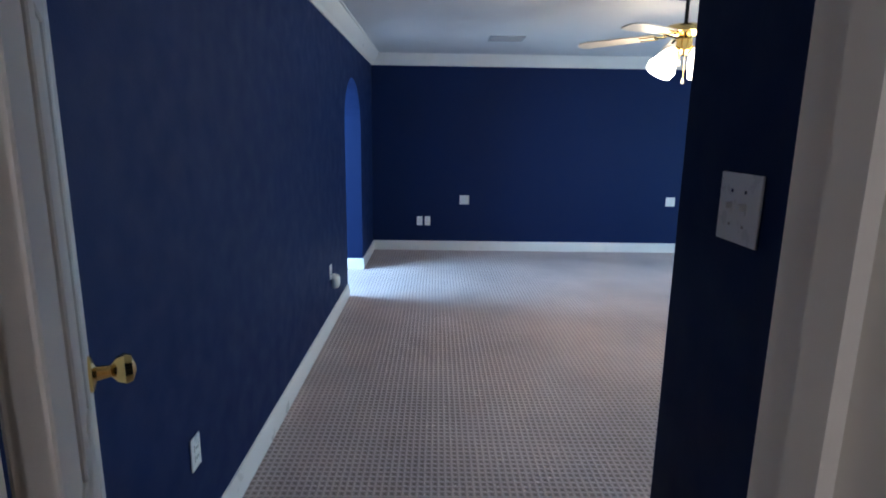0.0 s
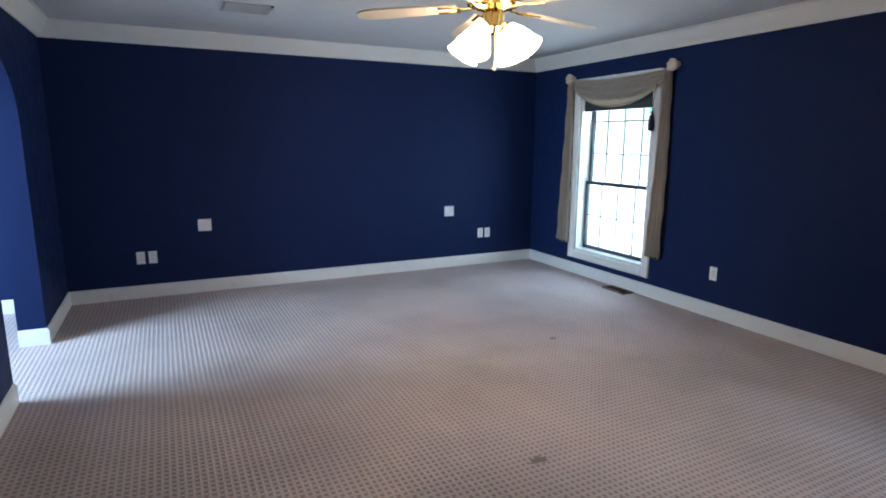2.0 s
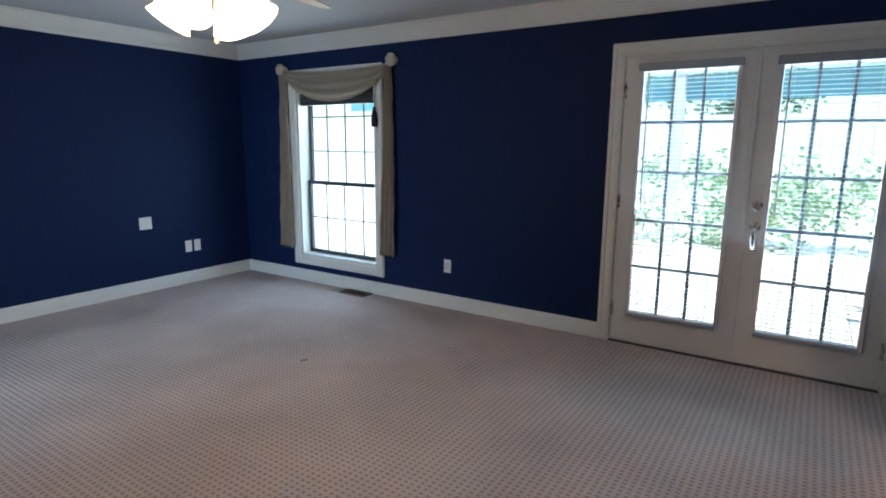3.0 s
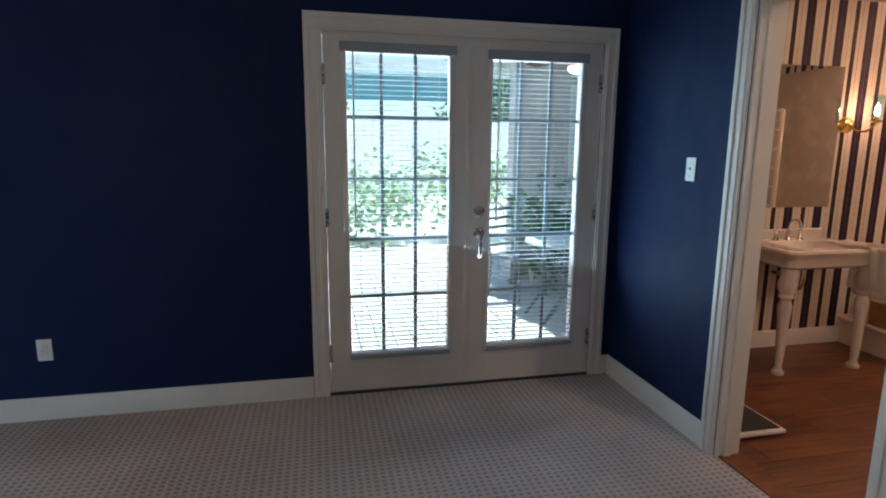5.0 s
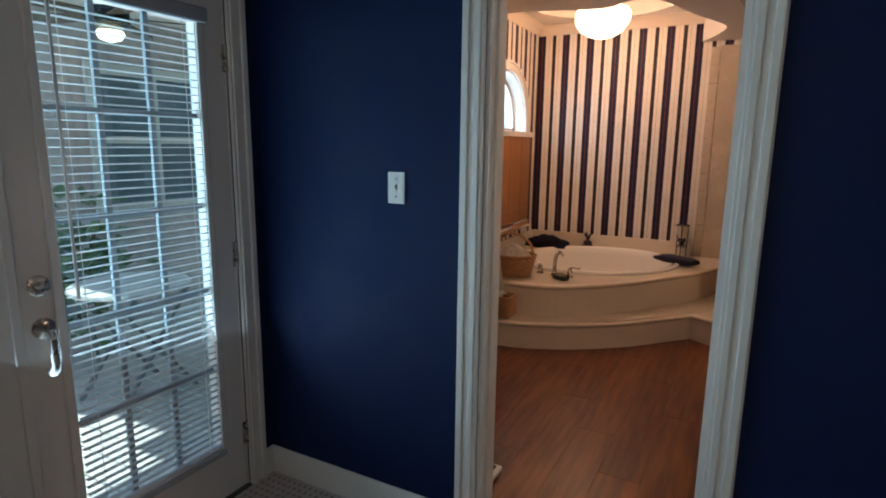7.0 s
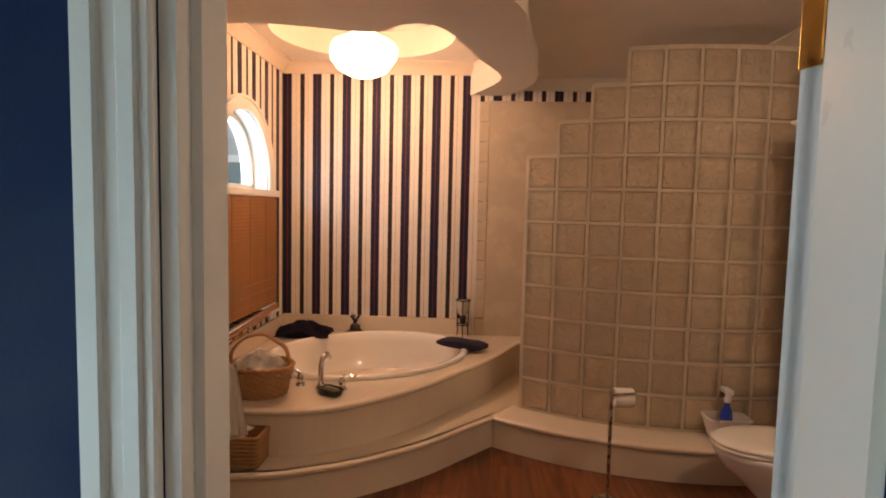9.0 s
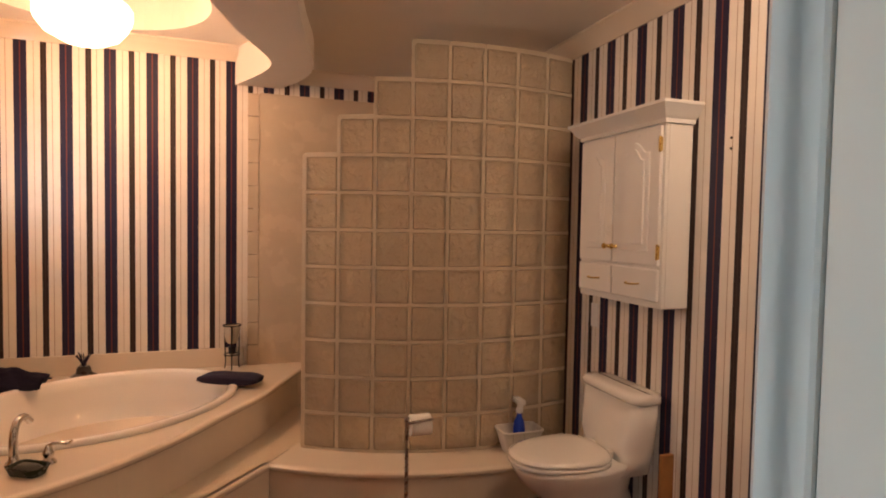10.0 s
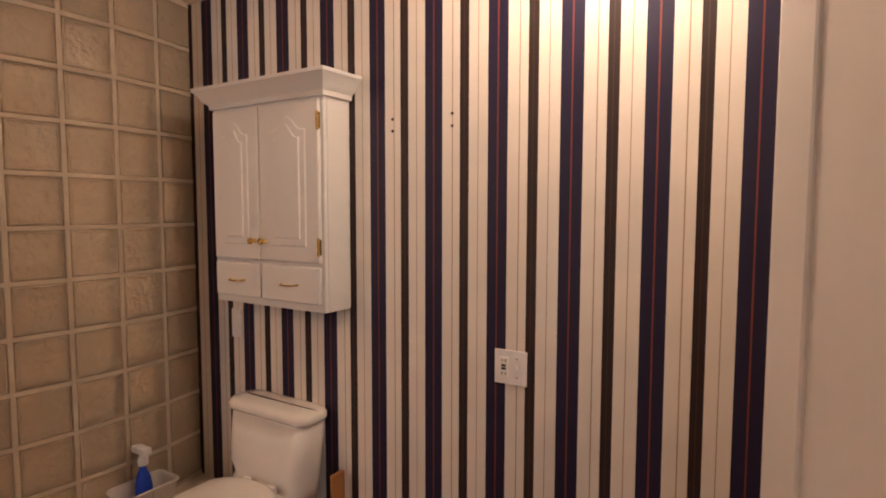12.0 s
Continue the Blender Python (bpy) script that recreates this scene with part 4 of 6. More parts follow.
def glass_block_wall():
    d = tagged(new("glass_block_wall"), "curved stepped wall of wavy glass blocks", "wall", "", "structure")
    r, pitch, wide = CR - 0.27, 0.2032, 0.1952
    da = math.degrees(wide / r)
    a0 = 32.8
    rows = [8, 9, 10, 11, 11, 11, 11, 11]
    w = 0.0930
    bm = bmesh.new()
    box(bm, -w + 0.004, w - 0.004, -0.040, 0.040, -w, w, 0.008, 2)
    for s in (1, -1):
        for f in [f for f in bm.faces if f.normal.y * s > 0.9 and f.calc_area() > 0.01]:
            ret = bmesh.ops.inset_region(bm, faces=[f], thickness=0.008, depth=-0.002)
    me = bpy.data.meshes.new("glass_block")
    bm.to_mesh(me)
    bm.free()
    me.materials.append(BLOCK)
    mort = bmesh.new()
    for c, n in enumerate(rows):
        a = a0 - da * (c + 0.5)
        cx, cy = CCX + r * math.sin(radians(a)), CCY + r * math.cos(radians(a))
        m = pose(cx, cy, 0, 0, 0, -a)
        for k in range(n):
            ob = new("glass_block", me)
            ob.parent = d
            ob.matrix_basis = m @ Matrix.Translation((0, 0, STEPZ + 0.005 + pitch * (k + 0.5)))
        for k in range(n + 1):
            t = bmesh.new()
            hh = 0.014 if k == n else 0.0090
            box(t, -wide / 2, wide / 2, -0.037, 0.037, -hh, hh, 0.002, 1)
            t.transform(m @ Matrix.Translation((0, 0, STEPZ + 0.005 + pitch * k)))
            tmp = bpy.data.meshes.new("t")
            t.to_mesh(tmp)
            mort.from_mesh(tmp)
            t.free()
            bpy.data.meshes.remove(tmp)
    heights = rows + [0]
    for c in range(len(rows) + 1):
        a = a0 - da * c
        n = max(heights[c], heights[c - 1] if c else 0)
        t = bmesh.new()
        hw = 0.012 if c == 0 else 0.0095
        box(t, -hw, hw, -0.0385, 0.0385, 0, pitch * n + 0.008, 0.002, 1)
        t.transform(pose(CCX + r * math.sin(radians(a)), CCY + r * math.cos(radians(a)), STEPZ, 0, 0, -a))
        tmp = bpy.data.meshes.new("t")
        t.to_mesh(tmp)
        mort.from_mesh(tmp)
        t.free()
        bpy.data.meshes.remove(tmp)
    part("mortar", mort, MORTAR, d, "pale mortar grid")


glass_block_wall()
sh = thing("shower_valve", (BX0 + 0.02, -2.1, 1.2), "chrome shower valve and shelf behind the glass blocks", "shower valve")
b = bmesh.new()
lathe(b, [(0.0, 0.0), (0.075, 0.0), (0.075, 0.008), (0.03, 0.016), (0.026, 0.06), (0.0, 0.065)], (0, 0, 0), 20, cap=False)
b.transform(Matrix.Translation((BX0 + 0.02, -2.1, 1.35)) @ Matrix.Rotation(radians(90), 4, "Y"))
part("escutcheon", b, CHROME, sh, "", True)
b = bmesh.new()
path_tube(b, spline([(BX0 + 0.07, -2.1, 1.35), (BX0 + 0.09, -2.06, 1.39), (BX0 + 0.09, -2.0, 1.42)], 4), 0.009, 8)
part("lever", b, CHROME, sh, "", True)
for z in (1.22, 1.52):
    part("shelf", boxes((BX0 + 0.02, BX0 + 0.12, -2.05, -1.85, z, z + 0.012), bevel=0.003), BLACKMETAL, sh, "dark wire shelf")


# ---- arched bathroom window with bamboo blind ----
def arch_trim(name, x0, x1, r0, r1, z_low, material, parent, label=""):
    """A half-round moulding with two legs, between radii r0 and r1."""
    bm = bmesh.new()
    n = 28
    ri = [(AY + r0, z_low)] + [(AY + r0 * math.cos(math.pi * i / n), AZ + (r0 + 0.01) * math.sin(math.pi * i / n)) for i in range(n + 1)] + [(AY - r0, z_low)]
    ro = [(AY + r1, z_low)] + [(AY + r1 * math.cos(math.pi * i / n), AZ + (r1 + 0.01) * math.sin(math.pi * i / n)) for i in range(n + 1)] + [(AY - r1, z_low)]
    for i in range(len(ri) - 1):
        v = [[bm.verts.new((x, *p)) for p in (ri[i], ri[i + 1], ro[i + 1], ro[i])] for x in (x0, x1)]
        bm.faces.new(v[0])
        bm.faces.new(v[1][::-1])
        bm.faces.new((v[0][0], v[1][0], v[1][1], v[0][1]))
        bm.faces.new((v[0][3], v[0][2], v[1][2], v[1][3]))
    bmesh.ops.remove_doubles(bm, verts=bm.verts, dist=1e-5)
    bmesh.ops.recalc_face_normals(bm, faces=bm.faces)
    return part(name, bm, material, parent, label, True)


def bath_window():
    w = thing("window_2", (BX1, AY, 0.68), "arched window over a bamboo-shaded lower window", "window", "", "structure")
    arch_trim("casing", BX1 - 0.022, BX1 - 0.001, AR, AR + 0.095, 0.60, WHITE, w, "cream arched casing")
    arch_trim("casing_bead", BX1 - 0.032, BX1 - 0.022, AR + 0.07, AR + 0.09, 0.60, WHITE, w)
    arch_trim("frame", BX1 + 0.10, BX1 + 0.14, AR - 0.05, AR - 0.001, 1.60, WHITE, w, "white arched window frame")
    arch_trim("jamb", BX1, BX1 + 0.2, AR - 0.008, AR + 0.002, 0.68, WHITE, w)
    part("mullion", boxes((BX1 + 0.10, BX1 + 0.14, AY - AR, AY + AR, 1.58, 1.64), (BX1 + 0.10, BX1 + 0.14, AY - AR + 0.008, AY - AR + 0.05, 0.70, 1.58), (BX1 + 0.10, BX1 + 0.14, AY + AR - 0.05, AY + AR - 0.008, 0.70, 1.58), (BX1 + 0.10, BX1 + 0.14, AY - AR, AY + AR, 0.681, 0.74)), WHITE, w)
    part("headrail", boxes((BX1 - 0.05, BX1 - 0.001, AY - AR - 0.13, AY + AR + 0.085, 1.555, 1.605), bevel=0.006), WHITE, w, "cream wooden head rail")
    p = part("pane", boxes((BX1 + 0.118, BX1 + 0.122, AY - AR, AY + AR, 0.70, AZ)), PANE, w)
    p.visible_shadow = False
    bm = bmesh.new()
    pts = [(AY + (AR - 0.02) * math.cos(math.pi * i / 24), AZ + (AR - 0.01) * math.sin(math.pi * i / 24)) for i in range(25)]
    bm.faces.new([bm.verts.new((BX1 + 0.12, y, z)) for y, z in pts])
    p = part("pane", bm, PANE, w)
    p.visible_shadow = False
    part("stool", boxes((BX1 - 0.06, BX1 + 0.1, AY - AR - 0.1, AY + AR + 0.1, 0.655, 0.68), bevel=0.006), WHITE, w, "cream window stool")
    b = thing("bamboo_blind", (BX1 - 0.03, AY, 0.72), "brown woven bamboo blind, lowered, lower edge bunched", "blind")
    slat = None
    y0, y1 = AY - AR - 0.10, AY + AR - 0.03
    for i in range(66):
        z = 1.552 - i * 0.0125
        if slat is None:
            slat = part("slat", boxes((BX1 - 0.040, BX1 - 0.036, y0, y1, -0.0072, 0.0072), bevel=0.0015), BAMBOO, b)
            ob = slat
        else:
            ob = new("slat", slat.data)
            ob.parent = b
        ob.matrix_basis = world_of(b).inverted() @ Matrix.Translation((0.0045 * (i % 2) + 0.0008 * math.sin(i * 2.1), 0.004 * math.sin(i * 1.7), z)) @ Matrix.Rotation(radians(0.03 * math.sin(i * 0.9)), 4, "X")
    for y in (AY - 0.3, AY, AY + 0.3):
        part("cord", tube(bmesh.new(), (BX1 - 0.044, y, 0.70), (BX1 - 0.044, y, 1.55), 0.0016, seg=6), BAMBOO, b)
    for i in range(4):
        part("bottom_roll", tube(bmesh.new(), (BX1 - 0.045, y0, 0.715 - i * 0.012), (BX1 - 0.06 - 0.01 * i, y1 + 0.02, 0.70 - i * 0.022), 0.007, seg=8), BAMBOO, b)


bath_window()


# ---- toilet and what stands by it ----
def loft(bm, rings):
    """Skins rings of equal length, closing both ends."""
    vs = [[bm.verts.new(p) for p in r] for r in rings]
    n = len(vs[0])
    for a, b in zip(vs, vs[1:]):
        for i in range(n):
            j = (i + 1) % n
            bm.faces.new((a[i], a[j], b[j], b[i]))
    bm.faces.new(vs[0][::-1])
    bm.faces.new(vs[-1])
    bmesh.ops.recalc_face_normals(bm, faces=bm.faces)
    return bm


def egg(cx, cy, z, back, front, half, n=36, sq=2.3):
    """An egg-shaped ring: reaches back and front of cx, half its width to each side."""
    pts = []
    for i in range(n):
        a = 2 * math.pi * i / n
        c, s = math.cos(a), math.sin(a)
        c2, s2 = math.copysign(abs(c) ** (2 / sq), c), math.copysign(abs(s) ** (2 / sq), s)
        pts.append((cx + (front if c2 > 0 else back) * c2, cy + half * s2, z))
    return pts


def rrect(x0, x1, y0, y1, z, r=0.04, n=6):
    pts = []
    for cx, cy, a in ((x1 - r, y1 - r, 0), (x0 + r, y1 - r, 90), (x0 + r, y0 + r, 180), (x1 - r, y0 + r, 270)):
        for i in range(n):
            t = radians(a + 90 * i / (n - 1))
            pts.append((cx + r * math.cos(t), cy + r * math.sin(t), z))
    return pts


def toilet():
    t = thing("toilet", (1.915, -0.865, 0.0), "white one-piece toilet, lid closed, against the striped wall", "toilet")
    cy = -0.865
    bm = bmesh.new()
    loft(bm, [egg(1.870, cy, 0.0, 0.24, 0.20, 0.115), egg(1.870, cy, 0.03, 0.24, 0.20, 0.112), egg(1.870, cy, 0.12, 0.23, 0.185, 0.098), egg(1.935, cy, 0.22, 0.25, 0.22, 0.12), egg(1.955, cy, 0.30, 0.27, 0.29, 0.165), egg(1.965, cy, 0.36, 0.29, 0.315, 0.186), egg(1.965, cy, 0.385, 0.29, 0.32, 0.188)])
    part("bowl", bm, PORCELAIN, t, "", "all")
    ty = cy - 0.026
    bm = bmesh.new()
    loft(bm, [rrect(1.640, 1.870, ty - 0.19, ty + 0.19, 0.33, 0.06), rrect(1.637, 1.795, ty - 0.207, ty + 0.207, 0.40, 0.07), rrect(1.635, 1.815, ty - 0.214, ty + 0.217, 0.47, 0.07), rrect(1.633, 1.795, ty - 0.222, ty + 0.222, 0.56, 0.06), rrect(1.633, 1.778, ty - 0.222, ty + 0.222, 0.665, 0.05)])
    part("tank", bm, PORCELAIN, t, "", "all")
    bm = bmesh.new()
    loft(bm, [rrect(1.627, 1.788, ty - 0.230, ty + 0.230, 0.666, 0.055), rrect(1.625, 1.795, ty - 0.236, ty + 0.236, 0.675, 0.06), rrect(1.625, 1.795, ty - 0.236, ty + 0.236, 0.695, 0.06), rrect(1.633, 1.783, ty - 0.226, ty + 0.226, 0.708, 0.06), rrect(1.65, 1.760, ty - 0.18, ty + 0.18, 0.713, 0.06)])
    part("tank_lid", bm, PORCELAIN, t, "", "all")
    bm = bmesh.new()
    loft(bm, [egg(1.970, cy, 0.388, 0.14, 0.322, 0.186), egg(1.970, cy, 0.392, 0.145, 0.328, 0.190), egg(1.970, cy, 0.402, 0.145, 0.328, 0.190), egg(1.970, cy, 0.406, 0.14, 0.322, 0.186)])
    part("seat", bm, PORCELAIN, t, "white toilet seat", "all")
    bm = bmesh.new()
    loft(bm, [egg(1.970, cy, 0.410, 0.14, 0.320, 0.185), egg(1.970, cy, 0.414, 0.145, 0.326, 0.189), egg(1.970, cy, 0.424, 0.143, 0.324, 0.187), egg(1.970, cy, 0.431, 0.125, 0.300, 0.168), egg(1.970, cy, 0.434, 0.08, 0.22, 0.11)])
    part("lid", bm, PORCELAIN, t, "closed white toilet lid", "all")
    for s in (-0.07, 0.07):
        part("seat_hinge", boxes((1.815, 1.855, cy + s - 0.02, cy + s + 0.02, 0.395, 0.425), bevel=0.006), PORCELAIN, t)
    w = thing("wooden_board", (1.68, -0.565, 0.0), "thin brown wooden board leaning behind the toilet", "board")
    part("board", boxes((1.645, 1.71, -0.597, -0.577, 0.0, 0.47), bevel=0.003), BAMBOO, w)


toilet()


def tissue_stand():
    x, y = 2.755, -0.99
    s = thing("toilet_paper_stand", (x, y, 0.0), "standing metal toilet paper holder with one roll", "paper holder")
    b = bmesh.new()
    lathe(b, [(0.0, 0.0), (0.085, 0.0), (0.085, 0.012), (0.05, 0.02), (0.014, 0.03), (0.0, 0.03)], (x, y, 0), 24, cap=False)
    part("base", b, NICKEL, s, "", True)
    b = bmesh.new()
    tube(b, (x, y, 0.02), (x, y, 0.585), 0.009)
    lathe(b, [(0.0, 0.0), (0.013, 0.004), (0.015, 0.012), (0.010, 0.022), (0.0, 0.026)], (x, y, 0.583), 14, cap=False)
    part("pole", b, NICKEL, s, "", True)
    part("arm", path_tube(bmesh.new(), spline([(x, y, 0.575), (x - 0.03, y + 0.03, 0.59), (x - 0.09, y + 0.02, 0.592), (x - 0.125, y - 0.005, 0.585), (x - 0.115, y - 0.03, 0.572), (x - 0.02, y - 0.03, 0.570)], 5), 0.006, 8), CHROME, s, "bent chrome arm", True)
    b = bmesh.new()
    rings = [(0.018, -0.048), (0.046, -0.048), (0.048, -0.044), (0.048, 0.044), (0.046, 0.048), (0.018, 0.048)]
    lathe(b, rings + rings[:1], (0, 0, 0), 24, cap=False)
    b.transform(Matrix.Translation((x - 0.068, y - 0.03, 0.555)) @ Matrix.Rotation(radians(90), 4, "Y"))
    part("paper_roll", b, TOWEL, s, "part-used white paper roll", True)


tissue_stand()


def caddy():
    x, y, z = 1.99, -1.40, STEPZ + 0.003
    c = thing("wire_basket", (x, y, z), "low white woven basket on the shower curb beside the toilet", "basket")
    b = bmesh.new()
    loft(b, [rrect(x - 0.085, x + 0.085, y - 0.05, y + 0.05, z, 0.02), rrect(x - 0.12, x + 0.12, y - 0.075, y + 0.075, z + 0.125, 0.025), rrect(x - 0.112, x + 0.112, y - 0.067, y + 0.067, z + 0.125, 0.022), rrect(x - 0.08, x + 0.08, y - 0.045, y + 0.045, z + 0.008, 0.02)])
    part("basket_body", b, BASKETWHITE, c)
    part("rim", path_tube(bmesh.new(), rrect(x - 0.12, x + 0.12, y - 0.075, y + 0.075, z + 0.126, 0.026), 0.006, 6, True), BASKETWHITE, c, "rolled white rim")
    for dx in (-0.07, 0.0, 0.07):
        for sy in (-1, 1):
            part("rib", path_tube(bmesh.new(), [(x + dx * 0.75, y + sy * 0.052, z + 0.003), (x + dx, y + sy * 0.077, z + 0.124)], 0.004, 6), BASKETWHITE, c)
    x, y, z = x - 0.02, y - 0.02, z + 0.002
    s = thing("spray_bottle", (x + 0.02, y + 0.02, z + 0.012), "blue spray bottle with white trigger head", "bottle")
    b = bmesh.new()
    lathe(b, [(0.0, 0.0), (0.038, 0.0), (0.040, 0.01), (0.040, 0.11), (0.034, 0.15), (0.018, 0.18), (0.015, 0.20), (0.0, 0.20)], (x + 0.02, y + 0.02, z + 0.012), 20, 0.8, 1.0, cap=False)
    part("bottle_body", b, mat("blue_bottle", (0.02, 0.06, 0.45), 0.2, var=0.05), s, "translucent blue plastic", True)
    b = bmesh.new()
    lathe(b, [(0.0, 0.0), (0.018, 0.0), (0.019, 0.02), (0.014, 0.03), (0.012, 0.06), (0.0, 0.065)], (x + 0.02, y + 0.02, z + 0.213), 14, cap=False)
    box(b, x + 0.0, x + 0.04, y - 0.035, y + 0.06, z + 0.262, z + 0.292, 0.006, 2)
    box(b, x + 0.013, x + 0.027, y + 0.045, y + 0.055, z + 0.222, z + 0.264, 0.003, 1)
    part("trigger_head", b, PLASTIC, s, "white plastic trigger", True)


caddy()


# ---- wall cabinet ----
def wall_cabinet():
    y0, y1, z0_, z1_ = -1.175, -0.557, 1.118, 1.932
    x1 = 1.765
    c = thing("wall_cabinet", (BX0, (y0 + y1) / 2, z0_), "white wooden wall cabinet with two arched-panel doors and two drawers", "cabinet")
    part("body", boxes((BX0 + 0.001, x1 - 0.02, y0, y1, z0_, z1_), bevel=0.004), WHITE, c)
    part("face_frame", boxes((x1 - 0.02, x1 - 0.002, y0, y1, z0_, z1_), bevel=0.003), WHITE, c)
    b = bmesh.new()
    prof = [(0.0, 0.0), (0.0, 0.085), (0.062, 0.085), (0.062, 0.072), (0.046, 0.058), (0.034, 0.034), (0.014, 0.018), (0.012, 0.0)]
    sweep(b, [(BX0 + 0.001, y0, z1_ - 0.02), (x1, y0, z1_ - 0.02), (x1, y1, z1_ - 0.02), (BX0 + 0.001, y1, z1_ - 0.02)], [(-o, u) for o, u in prof])
    box(b, BX0 + 0.001, x1, y0, y1, z1_ + 0.03, z1_ + 0.065)
    part("crown", b, WHITE, c, "stepped crown moulding", True)
    mid = (y0 + y1) / 2 - 0.02
    for ya, yb, hy in ((y0 + 0.012, mid - 0.003, y0 + 0.012), (mid + 0.003, y1 - 0.012, y1 - 0.012)):
        za, zb = z0_ + 0.185, z1_ - 0.03
        d = part("door", boxes((x1 - 0.002, x1 + 0.016, ya, yb, za, zb), bevel=0.004), WHITE, c)
        w = yb - ya
        bm = bmesh.new()
        for inset, xx, xf in ((0.055, 0.016, 0.020), (0.085, 0.018, 0.025)):
            pts = [(ya + inset, za + inset), (yb - inset, za + inset)]
            n = 14
            cyy, hw = (ya + yb) / 2, w / 2 - inset
            for i in range(n + 1):
                t = i / n
                u = 1 - 2 * t
                bump_z = 0.05 * (0.5 + 0.5 * math.cos(math.pi * min(1, abs(u) * 1.25)))
                pts.append((cyy + hw * u, zb - inset - 0.045 + bump_z))
            lo = [bm.verts.new((x1 + xx - 0.004, y, z)) for y, z in pts]
            k = 0.82
            my, mz = sum(p[0] for p in pts) / len(pts), (za + zb) / 2
            hi = [bm.verts.new((x1 + xf, my + (y - my) * 0.90, mz + (z - mz) * 0.965)) for y, z in pts]
            for i in range(len(pts)):
                j = (i + 1) % len(pts)
                bm.faces.new((lo[i], lo[j], hi[j], hi[i]))
            bm.faces.new(hi)
        bmesh.ops.recalc_face_normals(bm, faces=bm.faces)
        part("raised_panel", bm, WHITE, d, "raised arched panel")
        ky = mid - 0.03 if hy < mid else mid + 0.03
        b = bmesh.new()
        lathe(b, [(0.0, 0.0), (0.010, 0.0), (0.006, 0.010), (0.012, 0.018), (0.015, 0.024), (0.011, 0.030), (0.0, 0.032)], (0, 0, 0), 14, cap=False)
        b.transform(Matrix.Translation((x1 + 0.016, ky, za + 0.075)) @ Matrix.Rotation(radians(90), 4, "Y"))
        part("knob", b, BRASS, d, "small brass knob", True)
        for z in (za + 0.06, zb - 0.08) if hy > mid else ():
            b = boxes((x1 + 0.008, x1 + 0.020, hy - 0.008, hy + 0.008, z - 0.03, z + 0.03), bevel=0.003)
            tube(b, (x1 + 0.018, hy, z - 0.034), (x1 + 0.018, hy, z + 0.034), 0.005, seg=8)
            part("hinge", b, BRASS, d, "brass butt hinge")
    for ya, yb in ((y0 + 0.012, mid - 0.003), (mid + 0.003, y1 - 0.012)):
        d = part("drawer", boxes((x1 - 0.002, x1 + 0.016, ya, yb, z0_ + 0.03, z0_ + 0.17), bevel=0.006), WHITE, c)
        cy = (ya + yb) / 2
        part("drawer_pull", path_tube(bmesh.new(), spline([(x1 + 0.014, cy - 0.045, z0_ + 0.10), (x1 + 0.034, cy - 0.03, z0_ + 0.098), (x1 + 0.036, cy, z0_ + 0.096), (x1 + 0.034, cy + 0.03, z0_ + 0.098), (x1 + 0.014, cy + 0.045, z0_ + 0.10)], 4), 0.004, 8), BRASS, d, "thin brass pull", True)


wall_cabinet()


# ---- plates on walls ----
def plate(name, at, normal, w, h, kind, label, group=""):
    """A wall plate facing the given axis direction; kind: blank, outlet, toggle, combo, jack."""
    p = thing(name, at, label, "wall plate" if "switch" not in name else "switch", group)
    rot = Vector(normal).to_track_quat("Z", "Y").to_matrix().to_4x4()
    if abs(normal[0]) > 0.5:
        rot = Matrix(((0, 0, normal[0]), (normal[0], 0, 0), (0, 1, 0))).to_4x4()
    else:
        rot = Matrix(((-normal[1], 0, 0), (0, 0, normal[1]), (0, 1, 0))).to_4x4()
    M = Matrix.Translation(at) @ rot

    def put(nm, bm, m, lab="", smooth=False):
        bm.transform(M)
        part(nm, bm, m, p, lab, smooth)

    put("cover", boxes((-w / 2, w / 2, -h / 2, h / 2, 0.0005, 0.006), bevel=0.002), PLASTIC)
    gangs = [0.0] if w < 0.1 else [-0.023, 0.023]
    kinds = {"combo": ["gfci", "toggle"]}.get(kind, [kind] * len(gangs))
    for gx, k in zip(gangs, kinds):
        if k == "toggle":
            put("toggle", boxes((gx - 0.005, gx + 0.005, -0.012, 0.012, 0.006, 0.008), (gx - 0.004, gx + 0.004, -0.002, 0.010, 0.008, 0.018), bevel=0.001), PLASTIC, "switch lever")
            for sz in (0.031, -0.031):
                put("screw", boxes((gx - 0.003, gx + 0.003, sz - 0.003, sz + 0.003, 0.006, 0.0075), bevel=0.0008), NICKEL)
        elif k == "gfci":
            put("receptacle", boxes((gx - 0.016, gx + 0.016, -0.033, 0.033, 0.006, 0.009), bevel=0.002), PLASTIC)
            # slots are near-black blocks, their inner shade put into the colour
            for dx in (-0.006, 0.006):
                for dz in (-0.022, 0.022):
                    put("slot", boxes((gx + dx - 0.0015, gx + dx + 0.0015, dz - 0.004, dz + 0.004, 0.009, 0.0095)), DARK, "near-black block standing in for a shaded slot")
            for dz in (-0.005, 0.005):
                put("test_button", boxes((gx - 0.008, gx + 0.008, dz - 0.0035, dz + 0.0035, 0.009, 0.0105)), DARK, "dark test button")
        elif k == "outlet":
            for dz in (-0.018, 0.018):
                put("receptacle", boxes((gx - 0.016, gx + 0.016, dz - 0.014, dz + 0.014, 0.006, 0.0085), bevel=0.003), PLASTIC)
